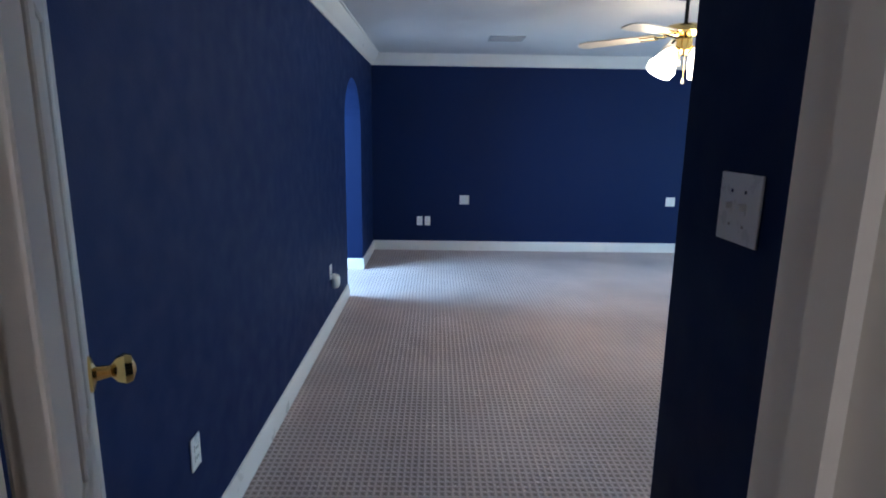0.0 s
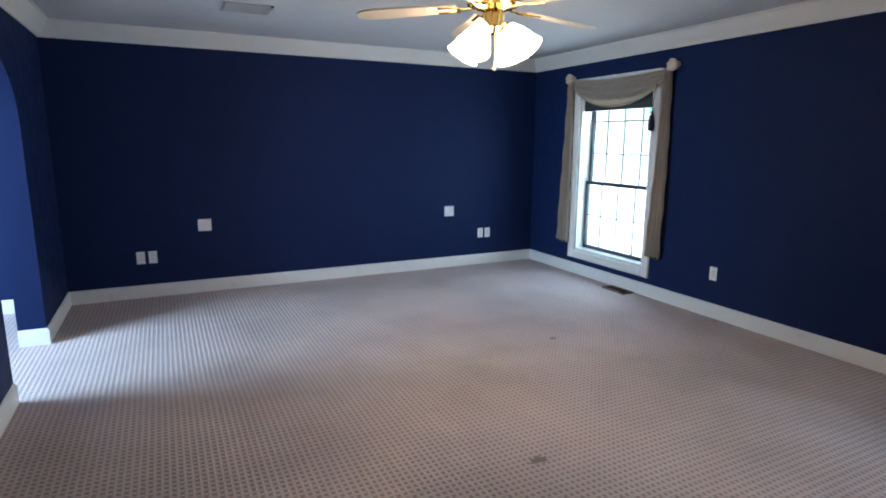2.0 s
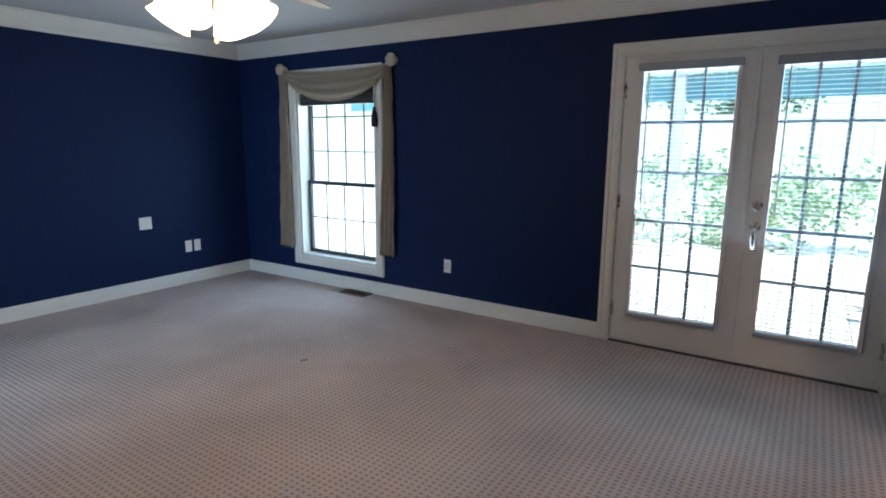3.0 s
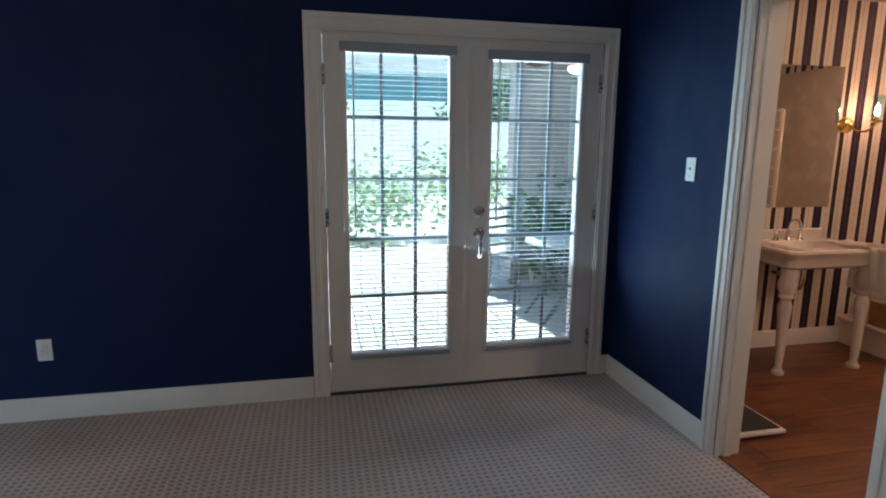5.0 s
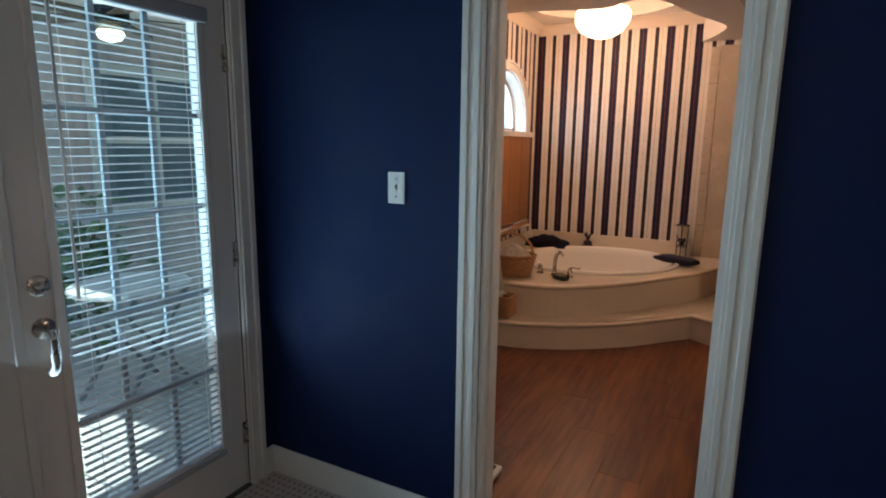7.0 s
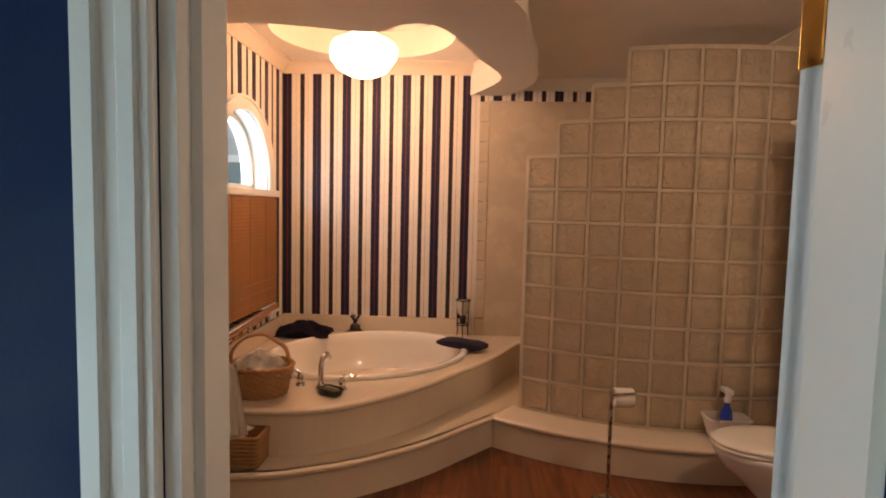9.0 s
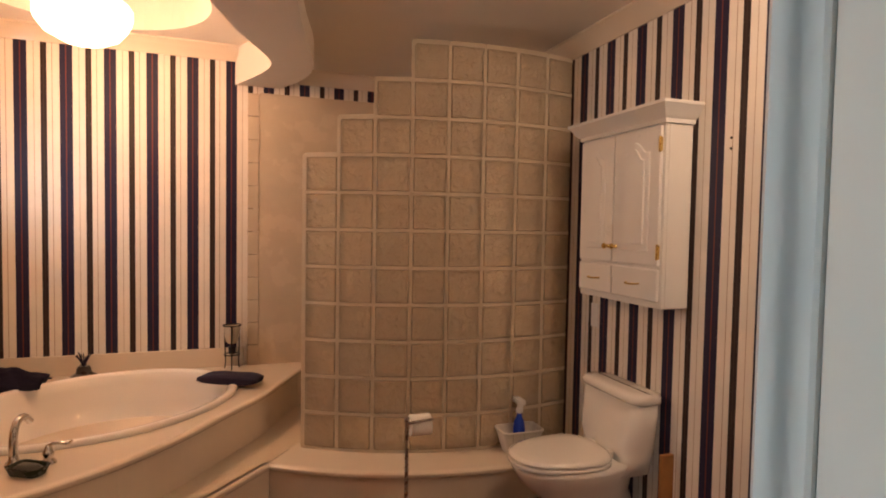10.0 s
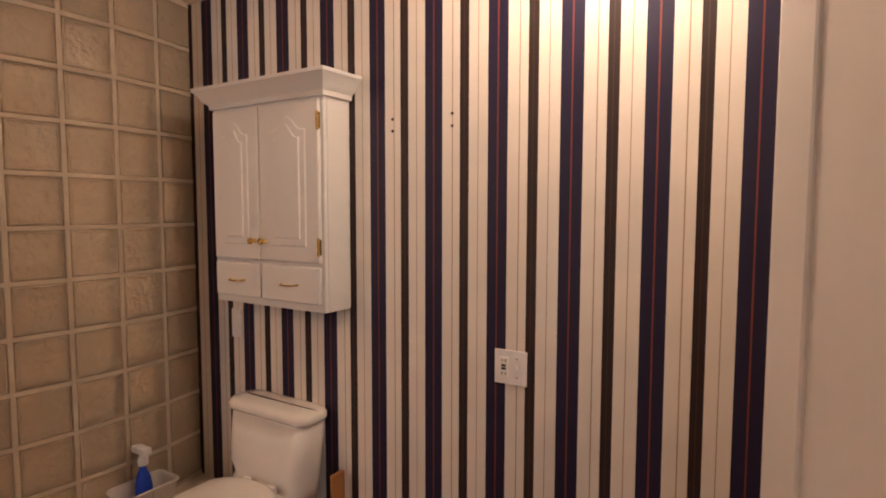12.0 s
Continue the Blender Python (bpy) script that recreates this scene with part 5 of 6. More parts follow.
            # again no holes: near-black blocks give the shade of the slots
            for dx in (-0.006, 0.006):
                for dz in (-0.017, 0.019):
                    put("slot", boxes((gx + dx - 0.0014, gx + dx + 0.0014, dz - 0.004, dz + 0.004, 0.0085, 0.009)), DARK, "near-black block standing in for a shaded slot")
    return p


G = "bedroom wall plates"
plate("wall_plate", (1.058, YF, 0.652), (0, -1, 0), 0.118, 0.114, "blank", "square white blank wall plate on blue wall", G)
plate("wall_plate", (3.676, YF, 0.657), (0, -1, 0), 0.118, 0.114, "blank", "square white blank wall plate on blue wall", G)
for x in (0.495, 0.595, 4.097, 4.192):
    plate("wall_outlet", (x, YF, 0.377), (0, -1, 0), 0.07, 0.114, "outlet", "white duplex outlet low on blue wall", G)
plate("wall_outlet", (XR, 4.445, 0.375), (-1, 0, 0), 0.07, 0.114, "outlet", "white duplex outlet between window and doors", G)
plate("wall_outlet", (XL, 1.719, 0.422), (1, 0, 0), 0.07, 0.114, "outlet", "white duplex outlet near the entry", G)
plate("wall_outlet", (XL, 4.17, 0.43), (1, 0, 0), 0.07, 0.114, "outlet", "white outlet with a plug-in device below the arch", G)
n = thing("night_light", (XL + 0.012, 4.21, 0.34), "white rounded plug-in air freshener on an outlet", "night light")
b = bmesh.new()
loft(b, [rrect(-0.035, 0.035, -0.055, 0.055, 0.0, 0.03), rrect(-0.037, 0.037, -0.058, 0.058, 0.02, 0.034), rrect(-0.03, 0.03, -0.05, 0.05, 0.045, 0.028), rrect(-0.015, 0.015, -0.03, 0.03, 0.055, 0.014)])
b.transform(Matrix.Translation((XL + 0.009, 4.21, 0.35)) @ Matrix(((0, 0, 1), (1, 0, 0), (0, 1, 0))).to_4x4())
part("device_body", b, PLASTIC, n, "", "all")
plate("light_switch", (4.157, YC, 1.318), (0, 1, 0), 0.07, 0.114, "toggle", "white single light switch on blue wall")
plate("light_switch", (XV, 1.015, 1.352), (-1, 0, 0), 0.138, 0.127, "toggle", "white double light switch by the entry")
plate("light_switch", (BX0, 0.128, 0.988), (1, 0, 0), 0.116, 0.114, "combo", "white switch and outlet plate on striped wallpaper")
plate("wall_outlet", (BX0, -1.24, 0.985), (1, 0, 0), 0.07, 0.13, "blank", "cream blank plate below the wall cabinet")
for i, y in enumerate((-0.352, -0.1)):
    for z in (1.828, 1.786):
        s = thing("wall_screw", (BX0, y, z), "small dark screw remaining in the striped wallpaper", "screw", "leftover screws")
        b = bmesh.new()
        lathe(b, [(0.0, 0.0), (0.005, 0.0), (0.005, 0.002), (0.0035, 0.006), (0.0, 0.007)], (0, 0, 0), 10, cap=False)
        b.transform(Matrix.Translation((BX0, y, z)) @ Matrix.Rotation(radians(90), 4, "Y"))
        part("screw_head", b, BLACKMETAL, s, "", True)


# ---- bathroom lamp, sconces, mirror ----
def bath_lamp():
    l = thing("ceiling_lamp", (LX, LY, TUBZ + 0.2), "lit white glass schoolhouse ceiling globe", "ceiling lamp")
    b = bmesh.new()
    lathe(b, [(0.0, 0.2), (0.07, 0.2), (0.075, 0.185), (0.03, 0.17), (0.018, 0.15), (0.018, 0.03), (0.09, 0.02), (0.10, 0.0), (0.0, 0.0)], (LX, LY, TUBZ), 24, cap=False)
    part("fitter", b, BRASS, l, "brass fitter stem", True)
    b = bmesh.new()
    lathe(b, [(0.095, 0.15), (0.115, 0.13), (0.205, 0.095), (0.232, 0.055), (0.232, 0.01), (0.225, -0.02), (0.175, -0.085), (0.10, -0.125), (0.02, -0.145), (0.0, -0.145)], (LX, LY, 2.51), 10, cap=False)
    g = part("globe", b, BATHSHADE, l, "glowing faceted white glass globe")
    g.visible_shadow = False


bath_lamp()


def sconce(y):
    s = thing("wall_sconce", (BX1, y, 1.58), "polished brass wall sconce with lit clear glass chimney", "sconce", "sconces beside the mirror")
    b = bmesh.new()
    lathe(b, [(0.0, 0.0), (0.055, 0.0), (0.055, 0.008), (0.04, 0.02), (0.02, 0.028), (0.016, 0.05), (0.0, 0.055)], (0, 0, 0), 20, 1.0, 1.3, cap=False)
    b.transform(Matrix.Translation((BX1, y, 1.59)) @ Matrix.Rotation(radians(-90), 4, "Y"))
    part("back_plate", b, BRASS, s, "", True)
    part("arm", path_tube(bmesh.new(), spline([(BX1 - 0.04, y, 1.59), (BX1 - 0.08, y - 0.02, 1.55), (BX1 - 0.12, y - 0.06, 1.55), (BX1 - 0.14, y - 0.10, 1.60)], 6), 0.007, 8), BRASS, s, "curved brass arm", True)
    x, yy = BX1 - 0.14, y - 0.10
    b = bmesh.new()
    lathe(b, [(0.0, 0.0), (0.012, 0.0), (0.038, 0.012), (0.036, 0.02), (0.014, 0.022), (0.014, 0.05), (0.0, 0.05)], (x, yy, 1.60), 16, cap=False)
    part("cup", b, BRASS, s, "", True)
    b = bmesh.new()
    lathe(b, [(0.0, 0.0), (0.009, 0.0), (0.018, 0.025), (0.012, 0.06), (0.002, 0.085), (0.0, 0.085)], (x, yy, 1.65), 12, cap=False)
    f = part("flame_bulb", b, SHADE, s, "lit candle bulb", True)
    f.visible_shadow = False
    b = bmesh.new()
    lathe(b, [(0.026, 0.0), (0.040, 0.03), (0.042, 0.07), (0.032, 0.11), (0.034, 0.15), (0.046, 0.165), (0.043, 0.165), (0.032, 0.15), (0.030, 0.11), (0.039, 0.07), (0.037, 0.03), (0.024, 0.0), (0.026, 0.0)], (x, yy, 1.62), 20, cap=False)
    c = part("chimney", b, PANE, s, "clear glass chimney", True)
    c.visible_shadow = False
    return (x, yy, 1.69)


for y in (-0.56, 0.50):
    p = sconce(y)
lamp("sconce_bulb", "POINT", 1.3, WARM, pose(BX1 - 0.14, -0.66, 1.70), 0.02)
lamp("sconce_bulb", "POINT", 1.3, WARM, pose(BX1 - 0.14, 0.40, 1.70), 0.02)
m = thing("wall_mirror", (BX1, -0.08, 1.1), "frameless wall mirror over the console sink", "mirror")
part("mirror_glass", boxes((BX1 - 0.008, BX1 - 0.001, -0.50, 0.36, 1.02, 1.98), bevel=0.002), mat("silvered_mirror", (0.85, 0.85, 0.85), 0.02, 1.0), m)


# ---- console sink ----
def console_sink():
    y0, y1, x0 = -0.45, 0.27, 4.52
    s = thing("console_sink", (4.81, -0.1, 0.0), "white porcelain console sink on turned legs", "sink")
    bm = bmesh.new()
    outer = lambda ins, z: rrect(x0 + ins, BX1 - 0.012 - 0.3 * ins, y0 + ins, y1 - ins, z, 0.05)
    inner = lambda k, z: [(4.79 + 0.19 * k * math.cos(2 * math.pi * i / 24 + radians(0)), -0.10 + 0.25 * k * math.sin(2 * math.pi * i / 24), z) for i in range(24)]
    loft(bm, [outer(0.05, 0.685), outer(0.03, 0.70), outer(0.028, 0.745), outer(0.012, 0.765), outer(0.0, 0.79), outer(0.004, 0.805), outer(0.016, 0.811), outer(0.05, 0.806)])
    top = [f for f in bm.faces if f.normal.z > 0.9 and f.calc_area() > 0.1]
    bmesh.ops.delete(bm, geom=top, context="FACES_ONLY")
    edge_ring = [v for v in bm.verts if abs(v.co.z - 0.806) < 1e-4]
    cx, cy = 4.79, -0.10
    edge_ring.sort(key=lambda v: math.atan2(v.co.y - cy, v.co.x - cx))
    prev = edge_ring
    for k, z in ((1.0, 0.803), (0.94, 0.79), (0.8, 0.72), (0.5, 0.685), (0.1, 0.678)):
        ring = []
        for v in edge_ring:
            a = math.atan2((v.co.y - cy) / 0.25, (v.co.x - cx) / 0.19)
            ring.append(bm.verts.new((cx + 0.19 * k * math.cos(a), cy + 0.25 * k * math.sin(a), z)))
        for i in range(len(ring)):
            j = (i + 1) % len(ring)
            bm.faces.new((prev[i], prev[j], ring[j], ring[i]))
        prev = ring
    bm.faces.new(prev)
    bmesh.ops.recalc_face_normals(bm, faces=bm.faces)
    part("basin", bm, PORCELAIN, s, "", True)
    part("backsplash", boxes((BX1 - 0.04, BX1 - 0.002, y0, y1, 0.80, 0.87), bevel=0.01), PORCELAIN, s)
    prof = [(0.0, 0.0), (0.040, 0.0), (0.040, 0.02), (0.028, 0.03), (0.022, 0.05), (0.026, 0.10), (0.036, 0.36), (0.042, 0.45), (0.030, 0.49), (0.046, 0.51), (0.040, 0.53), (0.055, 0.56), (0.058, 0.60), (0.045, 0.64), (0.05, 0.69), (0.0, 0.69)]
    for y in (y0 + 0.065, y1 - 0.065):
        b = bmesh.new()
        lathe(b, prof, (x0 + 0.075, y, 0.0), 20, cap=False)
        part("leg", b, PORCELAIN, s, "turned white leg", True)
    fx, fy = BX1 - 0.10, -0.10
    b = bmesh.new()
    lathe(b, [(0.0, 0.0), (0.026, 0.0), (0.022, 0.012), (0.014, 0.03), (0.013, 0.07), (0.0, 0.075)], (fx, fy, 0.805), 16, cap=False)
    path_tube(b, spline([(fx, fy, 0.86), (fx - 0.02, fy, 0.93), (fx - 0.07, fy, 0.95), (fx - 0.11, fy, 0.90)], 5), 0.010, 10)
    part("spout", b, CHROME, s, "curved chrome spout", True)
    for dy in (-0.10, 0.10):
        b = bmesh.new()
        lathe(b, [(0.0, 0.0), (0.024, 0.0), (0.020, 0.014), (0.010, 0.03), (0.012, 0.055), (0.018, 0.065), (0.0, 0.075)], (fx, fy + dy, 0.805), 16, cap=False)
        part("tap_handle", b, CHROME, s, "chrome tap handle", True)
    part("drain_pipe", path_tube(bmesh.new(), spline([(4.79, -0.10, 0.68), (4.79, -0.10, 0.56), (4.81, -0.10, 0.50), (4.87, -0.10, 0.50), (4.91, -0.10, 0.56), (BX1 - 0.002, -0.10, 0.56)], 5), 0.018, 10), CHROME, s, "chrome trap", True)
    t = thing("hand_towel", (4.59, -0.44, 0.813), "cream towel draped over the sink corner", "towel")

    def cloth(u, v):
        x = 4.53 + 0.30 * u
        d = v * 0.52
        flat = 0.21
        if d < flat:
            y, z = -0.28 - d, 0.817 + 0.006 * math.sin(u * 9 + d * 20)
        else:
            y, z = -0.49 - 0.012 * math.sin(u * 14) - 0.02 * (d - flat), 0.815 - (d - flat)
            z -= 0.06 * math.sin(u * 3.0)
        return (x - 0.10 * v * (1 - u), y - 0.012 * math.sin(u * 17 + v * 5), z)

    part("cloth", drape_sheet(bmesh.new(), cloth, 30, 30, 0.008), TOWEL, t, "", "all")
    t2 = thing("hand_towel", (4.49, -0.36, 0.6), "cream towel hanging down the sink front", "towel")

    def cloth2(u, v):
        y = -0.47 + 0.20 * u - 0.02 * v
        d = v * 0.42
        if d < 0.10:
            x, z = 4.60 - d, 0.822 + 0.005 * math.sin(u * 8)
        else:
            x, z = 4.495 - 0.014 * math.sin(u * 15 + 1) - 0.03 * (d - 0.1), 0.815 - (d - 0.10) * (1 - 0.25 * u)
        return (x, y, z)

    part("cloth", drape_sheet(bmesh.new(), cloth2, 24, 26, 0.008), TOWEL, t2, "", "all")


console_sink()


# ---- tub fittings and things on the deck ----
def tub_faucet():
    f = thing("tub_faucet", (4.33, -1.30, DECKZ), "chrome roman tub faucet with two lever handles", "faucet")
    x, y = 4.33, -1.30
    z = DECKZ + 0.001
    d = Vector((TCX - x, TCY - y)).normalized()
    b = bmesh.new()
    lathe(b, [(0.0, 0.0), (0.032, 0.0), (0.030, 0.008), (0.020, 0.02), (0.017, 0.04), (0.0, 0.04)], (x, y, z), 18, cap=False)
    path_tube(b, spline([(x, y, z + 0.03), (x, y, z + 0.11), (x + d.x * 0.02, y + d.y * 0.02, z + 0.16), (x + d.x * 0.07, y + d.y * 0.07, z + 0.175), (x + d.x * 0.12, y + d.y * 0.12, z + 0.14)], 5), lambda t: 0.017 - 0.003 * t, 12)
    part("spout", b, CHROME, f, "arched chrome spout", True)
    for s in (-1, 1):
        hx, hy = x + d.y * 0.13 * s * -1, y + d.x * 0.13 * s
        b = bmesh.new()
        lathe(b, [(0.0, 0.0), (0.030, 0.0), (0.028, 0.010), (0.018, 0.022), (0.022, 0.045), (0.015, 0.06), (0.010, 0.075), (0.0, 0.08)], (hx, hy, z), 18, cap=False)
        path_tube(b, spline([(hx, hy, z + 0.07), (hx + 0.03 * s * -d.y, hy + 0.03 * s * d.x, z + 0.085), (hx + 0.075 * s * -d.y, hy + 0.075 * s * d.x, z + 0.08), (hx + 0.09 * s * -d.y, hy + 0.09 * s * d.x, z + 0.092)], 4), lambda t: 0.008 - 0.002 * t, 8)
        part("lever_handle", b, CHROME, f, "chrome lever handle", True)
    s = thing("soap_dish", (4.245, -1.185, DECKZ), "dark green soap dish with a dark bar", "soap dish")
    b = bmesh.new()
    loft(b, [rrect(-0.06, 0.06, -0.035, 0.035, 0.0, 0.02), rrect(-0.075, 0.075, -0.048, 0.048, 0.035, 0.03), rrect(-0.068, 0.068, -0.042, 0.042, 0.035, 0.028), rrect(-0.05, 0.05, -0.03, 0.03, 0.012, 0.02)])
    b.transform(pose(4.245, -1.185, DECKZ + 0.001, 0, 0, -30))
    part("dish", b, mat("dark_green_glaze", (0.03, 0.035, 0.022), 0.25, var=0.2, scale=20), s, "", True)
    b = bmesh.new()
    loft(b, [rrect(-0.045, 0.045, -0.025, 0.025, 0.0, 0.015), rrect(-0.05, 0.05, -0.03, 0.03, 0.012, 0.018), rrect(-0.04, 0.04, -0.02, 0.02, 0.024, 0.014)])
    b.transform(pose(4.245, -1.185, DECKZ + 0.014, 0, 0, -30))
    part("soap_bar", b, mat("dark_soap", (0.05, 0.045, 0.03), 0.4, var=0.2), s, "", "all")


tub_faucet()


def cushion(name, at, rz, lx, ly, h, label, material, category):
    c = thing(name, at, label, category)
    b = bmesh.new()
    bmesh.ops.create_cube(b, size=1.0)
    bmesh.ops.subdivide_edges(b, edges=b.edges[:], cuts=7, use_grid_fill=True)
    for v in b.verts:
        p = v.co * 2
        q = Vector([math.copysign(abs(a) ** 0.8, a) for a in p])
        pin = 1 - 0.30 * (abs(p.x) ** 4) * (0.4 + 0.6 * abs(p.y) ** 3) * 0.6
        puff = (1 - 0.55 * abs(p.x) ** 3) * (1 - 0.35 * abs(p.y) ** 3)
        v.co = Vector((q.x * lx / 2, q.y * ly / 2 * pin, p.z * h / 2 * puff))
        v.co += Vector(noise.noise_vector(v.co * 14)) * 0.006
    low = min(v.co.z for v in b.verts)
    b.transform(pose(at[0], at[1], at[2] - low, 0, 0, rz))
    part("cushion_body", b, material, c, "", "all")
    return c


cushion("bath_pillow", (3.53, -2.27, DECKZ + 0.012), -24, 0.37, 0.15, 0.065, "navy bath pillow resting on the tub rim", NAVYCLOTH, "pillow")


def heap(name, at, lx, ly, h, label, material, category, seed, part_name="folded_cloth"):
    """A crumpled pile of cloth."""
    c = thing(name, at, label, category)
    b = bmesh.new()
    n, m = 26, 26

    def f(u, v):
        x, y = (u - 0.5) * 2, (v - 0.5) * 2
        r = min(1.0, math.hypot(x, y) / 1.15)
        z = h * (1 - r ** 2.4) + 0.45 * h * noise.noise(Vector((x * 2.6 + seed, y * 2.6, seed))) * (1 - r) ** 0.3 + 0.12 * h * noise.noise(Vector((x * 7, y * 7, seed)))
        k = 1 + 0.10 * noise.noise(Vector((x * 2, y * 2, seed + 4)))
        return (at[0] + x * lx / 2 * k, at[1] + y * ly / 2 * k, at[2] + max(z, 0.0) + 0.004)

    part(part_name, drape_sheet(b, f, n, m, 0.006), material, c, "", "all")
    return c


heap("dark_cloth", (4.79, -2.52, DECKZ + 0.015), 0.42, 0.28, 0.10, "crumpled navy cloth in a dark tray on the tub deck", NAVYCLOTH, "cloth", 3.0)
b = bmesh.new()
loft(b, [rrect(4.600, 4.950, -2.68, -2.43, DECKZ + 0.001, 0.08), rrect(4.580, 4.970, -2.70, -2.41, DECKZ + 0.045, 0.09), rrect(4.595, 4.955, -2.685, -2.425, DECKZ + 0.045, 0.085), rrect(4.610, 4.940, -2.67, -2.44, DECKZ + 0.012, 0.08)])
tr = thing("dark_tray", (4.77, -2.55, DECKZ), "dark oval tray on the tub deck", "tray")
part("tray_body", b, NAVYCLOTH, tr, "", True)
o = thing("dark_ornament", (4.42, -2.70, DECKZ), "small dark pot with dried stems", "ornament")
b = bmesh.new()
lathe(b, [(0.0, 0.0), (0.06, 0.0), (0.075, 0.012), (0.045, 0.03), (0.04, 0.06), (0.03, 0.075), (0.0, 0.07)], (4.42, -2.70, DECKZ + 0.001), 18, cap=False)
part("pot", b, mat("dark_glaze", (0.03, 0.02, 0.018), 0.3, var=0.2), o, "", True)
for i in range(9):
    a = i * 0.7
    part("stem", path_tube(bmesh.new(), spline([(4.42, -2.70, DECKZ + 0.06), (4.42 + 0.02 * math.cos(a), -2.70 + 0.02 * math.sin(a), DECKZ + 0.11), (4.42 + 0.045 * math.cos(a), -2.70 + 0.03 * math.sin(a), DECKZ + 0.14 + 0.01 * (i % 3))], 3), 0.004, 6), NAVYCLOTH, o)


def votive_stand():
    x, y, z = 3.535, -2.69, DECKZ + 0.001
    s = thing("votive_stand", (x, y, z), "black iron stand holding a glass cup", "candle stand")
    for i in range(3):
        a = radians(90 + 120 * i)
        part("leg", path_tube(bmesh.new(), [(x + 0.055 * math.cos(a), y + 0.055 * math.sin(a), z), (x + 0.048 * math.cos(a), y + 0.048 * math.sin(a), z + 0.04), (x + 0.058 * math.cos(a), y + 0.058 * math.sin(a), z + 0.30)], 0.0045, 8), BLACKMETAL, s, "", True)
    for h, r in ((0.30, 0.058), (0.10, 0.05)):
        part("hoop", path_tube(bmesh.new(), [(x + r * math.cos(t * math.pi / 12), y + r * math.sin(t * math.pi / 12), z + h) for t in range(24)], 0.0045, 6, True), BLACKMETAL, s, "", True)
    b = bmesh.new()
    lathe(b, [(0.0, 0.0), (0.025, 0.0), (0.042, 0.02), (0.050, 0.06), (0.053, 0.12), (0.049, 0.12), (0.045, 0.06), (0.036, 0.022), (0.0, 0.012)], (x, y, z + 0.175), 20, cap=False)
    part("glass_cup", b, mat("milky_glass", (0.62, 0.55, 0.44), 0.15, var=0.05), s, "milky glass cup", True)
    b = bmesh.new()
    lathe(b, [(0.0, 0.0), (0.022, 0.0), (0.024, 0.05), (0.0, 0.052)], (x, y, z + 0.105), 14, cap=False)
    part("candle", b, mat("dark_wax", (0.02, 0.02, 0.03), 0.4), s, "dark candle", True)


votive_stand()


def wicker_basket():
    x, y, z = 4.63, -1.15, DECKZ + 0.002
    c = thing("wicker_basket", (x, y, z), "round brown wicker basket with tall handle on the tub deck", "basket")
    b = bmesh.new()
    lathe(b, [(0.0, 0.0), (0.118, 0.0), (0.135, 0.02), (0.165, 0.155), (0.158, 0.155), (0.125, 0.025), (0.0, 0.012)], (x, y, z), 32, 1.05, 0.88, cap=False)
    part("liner", b, WICKER, c, "", True)
    for k in range(11):
        r = 0.133 + 0.034 * k / 10
        pts = []
        for i in range(72):
            a = 2 * math.pi * i / 72
            w = 0.005 * math.sin(a * 18 + math.pi * (k % 2))
            pts.append((x + (r + w) * 1.05 * math.cos(a), y + (r + w) * 0.88 * math.sin(a), z + 0.010 + 0.0142 * k))
        part("weave_strand", path_tube(bmesh.new(), pts, 0.0075, 6, True), WICKER, c)
    pts = [(x + 0.172 * 1.05 * math.cos(2 * math.pi * i / 48), y + 0.172 * 0.88 * math.sin(2 * math.pi * i / 48), z + 0.165 + 0.003 * math.sin(i * 2.6)) for i in range(48)]
    part("rim", path_tube(bmesh.new(), pts, 0.012, 8, True), WICKER, c, "braided rim")
    for dz in (-0.010, 0.010):
        part("handle", path_tube(bmesh.new(), [(x - 0.165 * math.cos(math.pi * i / 24) * 1.03, y + dz + 0.01 * math.sin(i), z + 0.155 + 0.175 * math.sin(math.pi * i / 24)) for i in range(25)], 0.007, 7), WICKER, c, "arched twisted handle")
    heap("folded_towels", (x, y, z + 0.13), 0.27, 0.23, 0.10, "cream towels heaped in the wicker basket", TOWEL, "towel", 7.0)


wicker_basket()
w = thing("storage_basket", (4.67, -0.855, STEPZ), "flat-sided woven storage box on the tub step", "basket")
b = bmesh.new()
loft(b, [rrect(4.51, 4.85, -0.935, -0.775, STEPZ + 0.002, 0.02), rrect(4.50, 4.86, -0.938, -0.768, STEPZ + 0.16, 0.022), rrect(4.51, 4.85, -0.93, -0.778, STEPZ + 0.16, 0.02), rrect(4.52, 4.84, -0.925, -0.785, STEPZ + 0.02, 0.02)])
part("box_body", b, WICKER, w, "")
for k in range(8):
    part("weave_strand", path_tube(bmesh.new(), rrect(4.506 - 0.0008 * k, 4.854 + 0.0008 * k, -0.938, -0.772 + 0.0006 * k, STEPZ + 0.012 + 0.02 * k, 0.022), 0.0085, 6, True), WICKER, w)
heap("stacked_towels", (4.71, -0.85, STEPZ + 0.15), 0.28, 0.15, 0.06, "cream towels on the storage box", TOWEL, "towel", 11.0)
sc = thing("bathroom_scale", (4.05, 0.93, 0.0), "dark bathroom scale with white rim by the door", "scale")
part("frame", boxes((3.90, 4.20, 0.79, 1.07, 0.012, 0.034), bevel=0.008), PLASTIC, sc, "white rim")
part("platform", boxes((3.922, 4.178, 0.812, 1.048, 0.034, 0.040), bevel=0.003), mat("scale_mat", (0.03, 0.03, 0.035), 0.7, var=0.2, bump=0.4, bscale=200), sc, "dark ribbed platform")
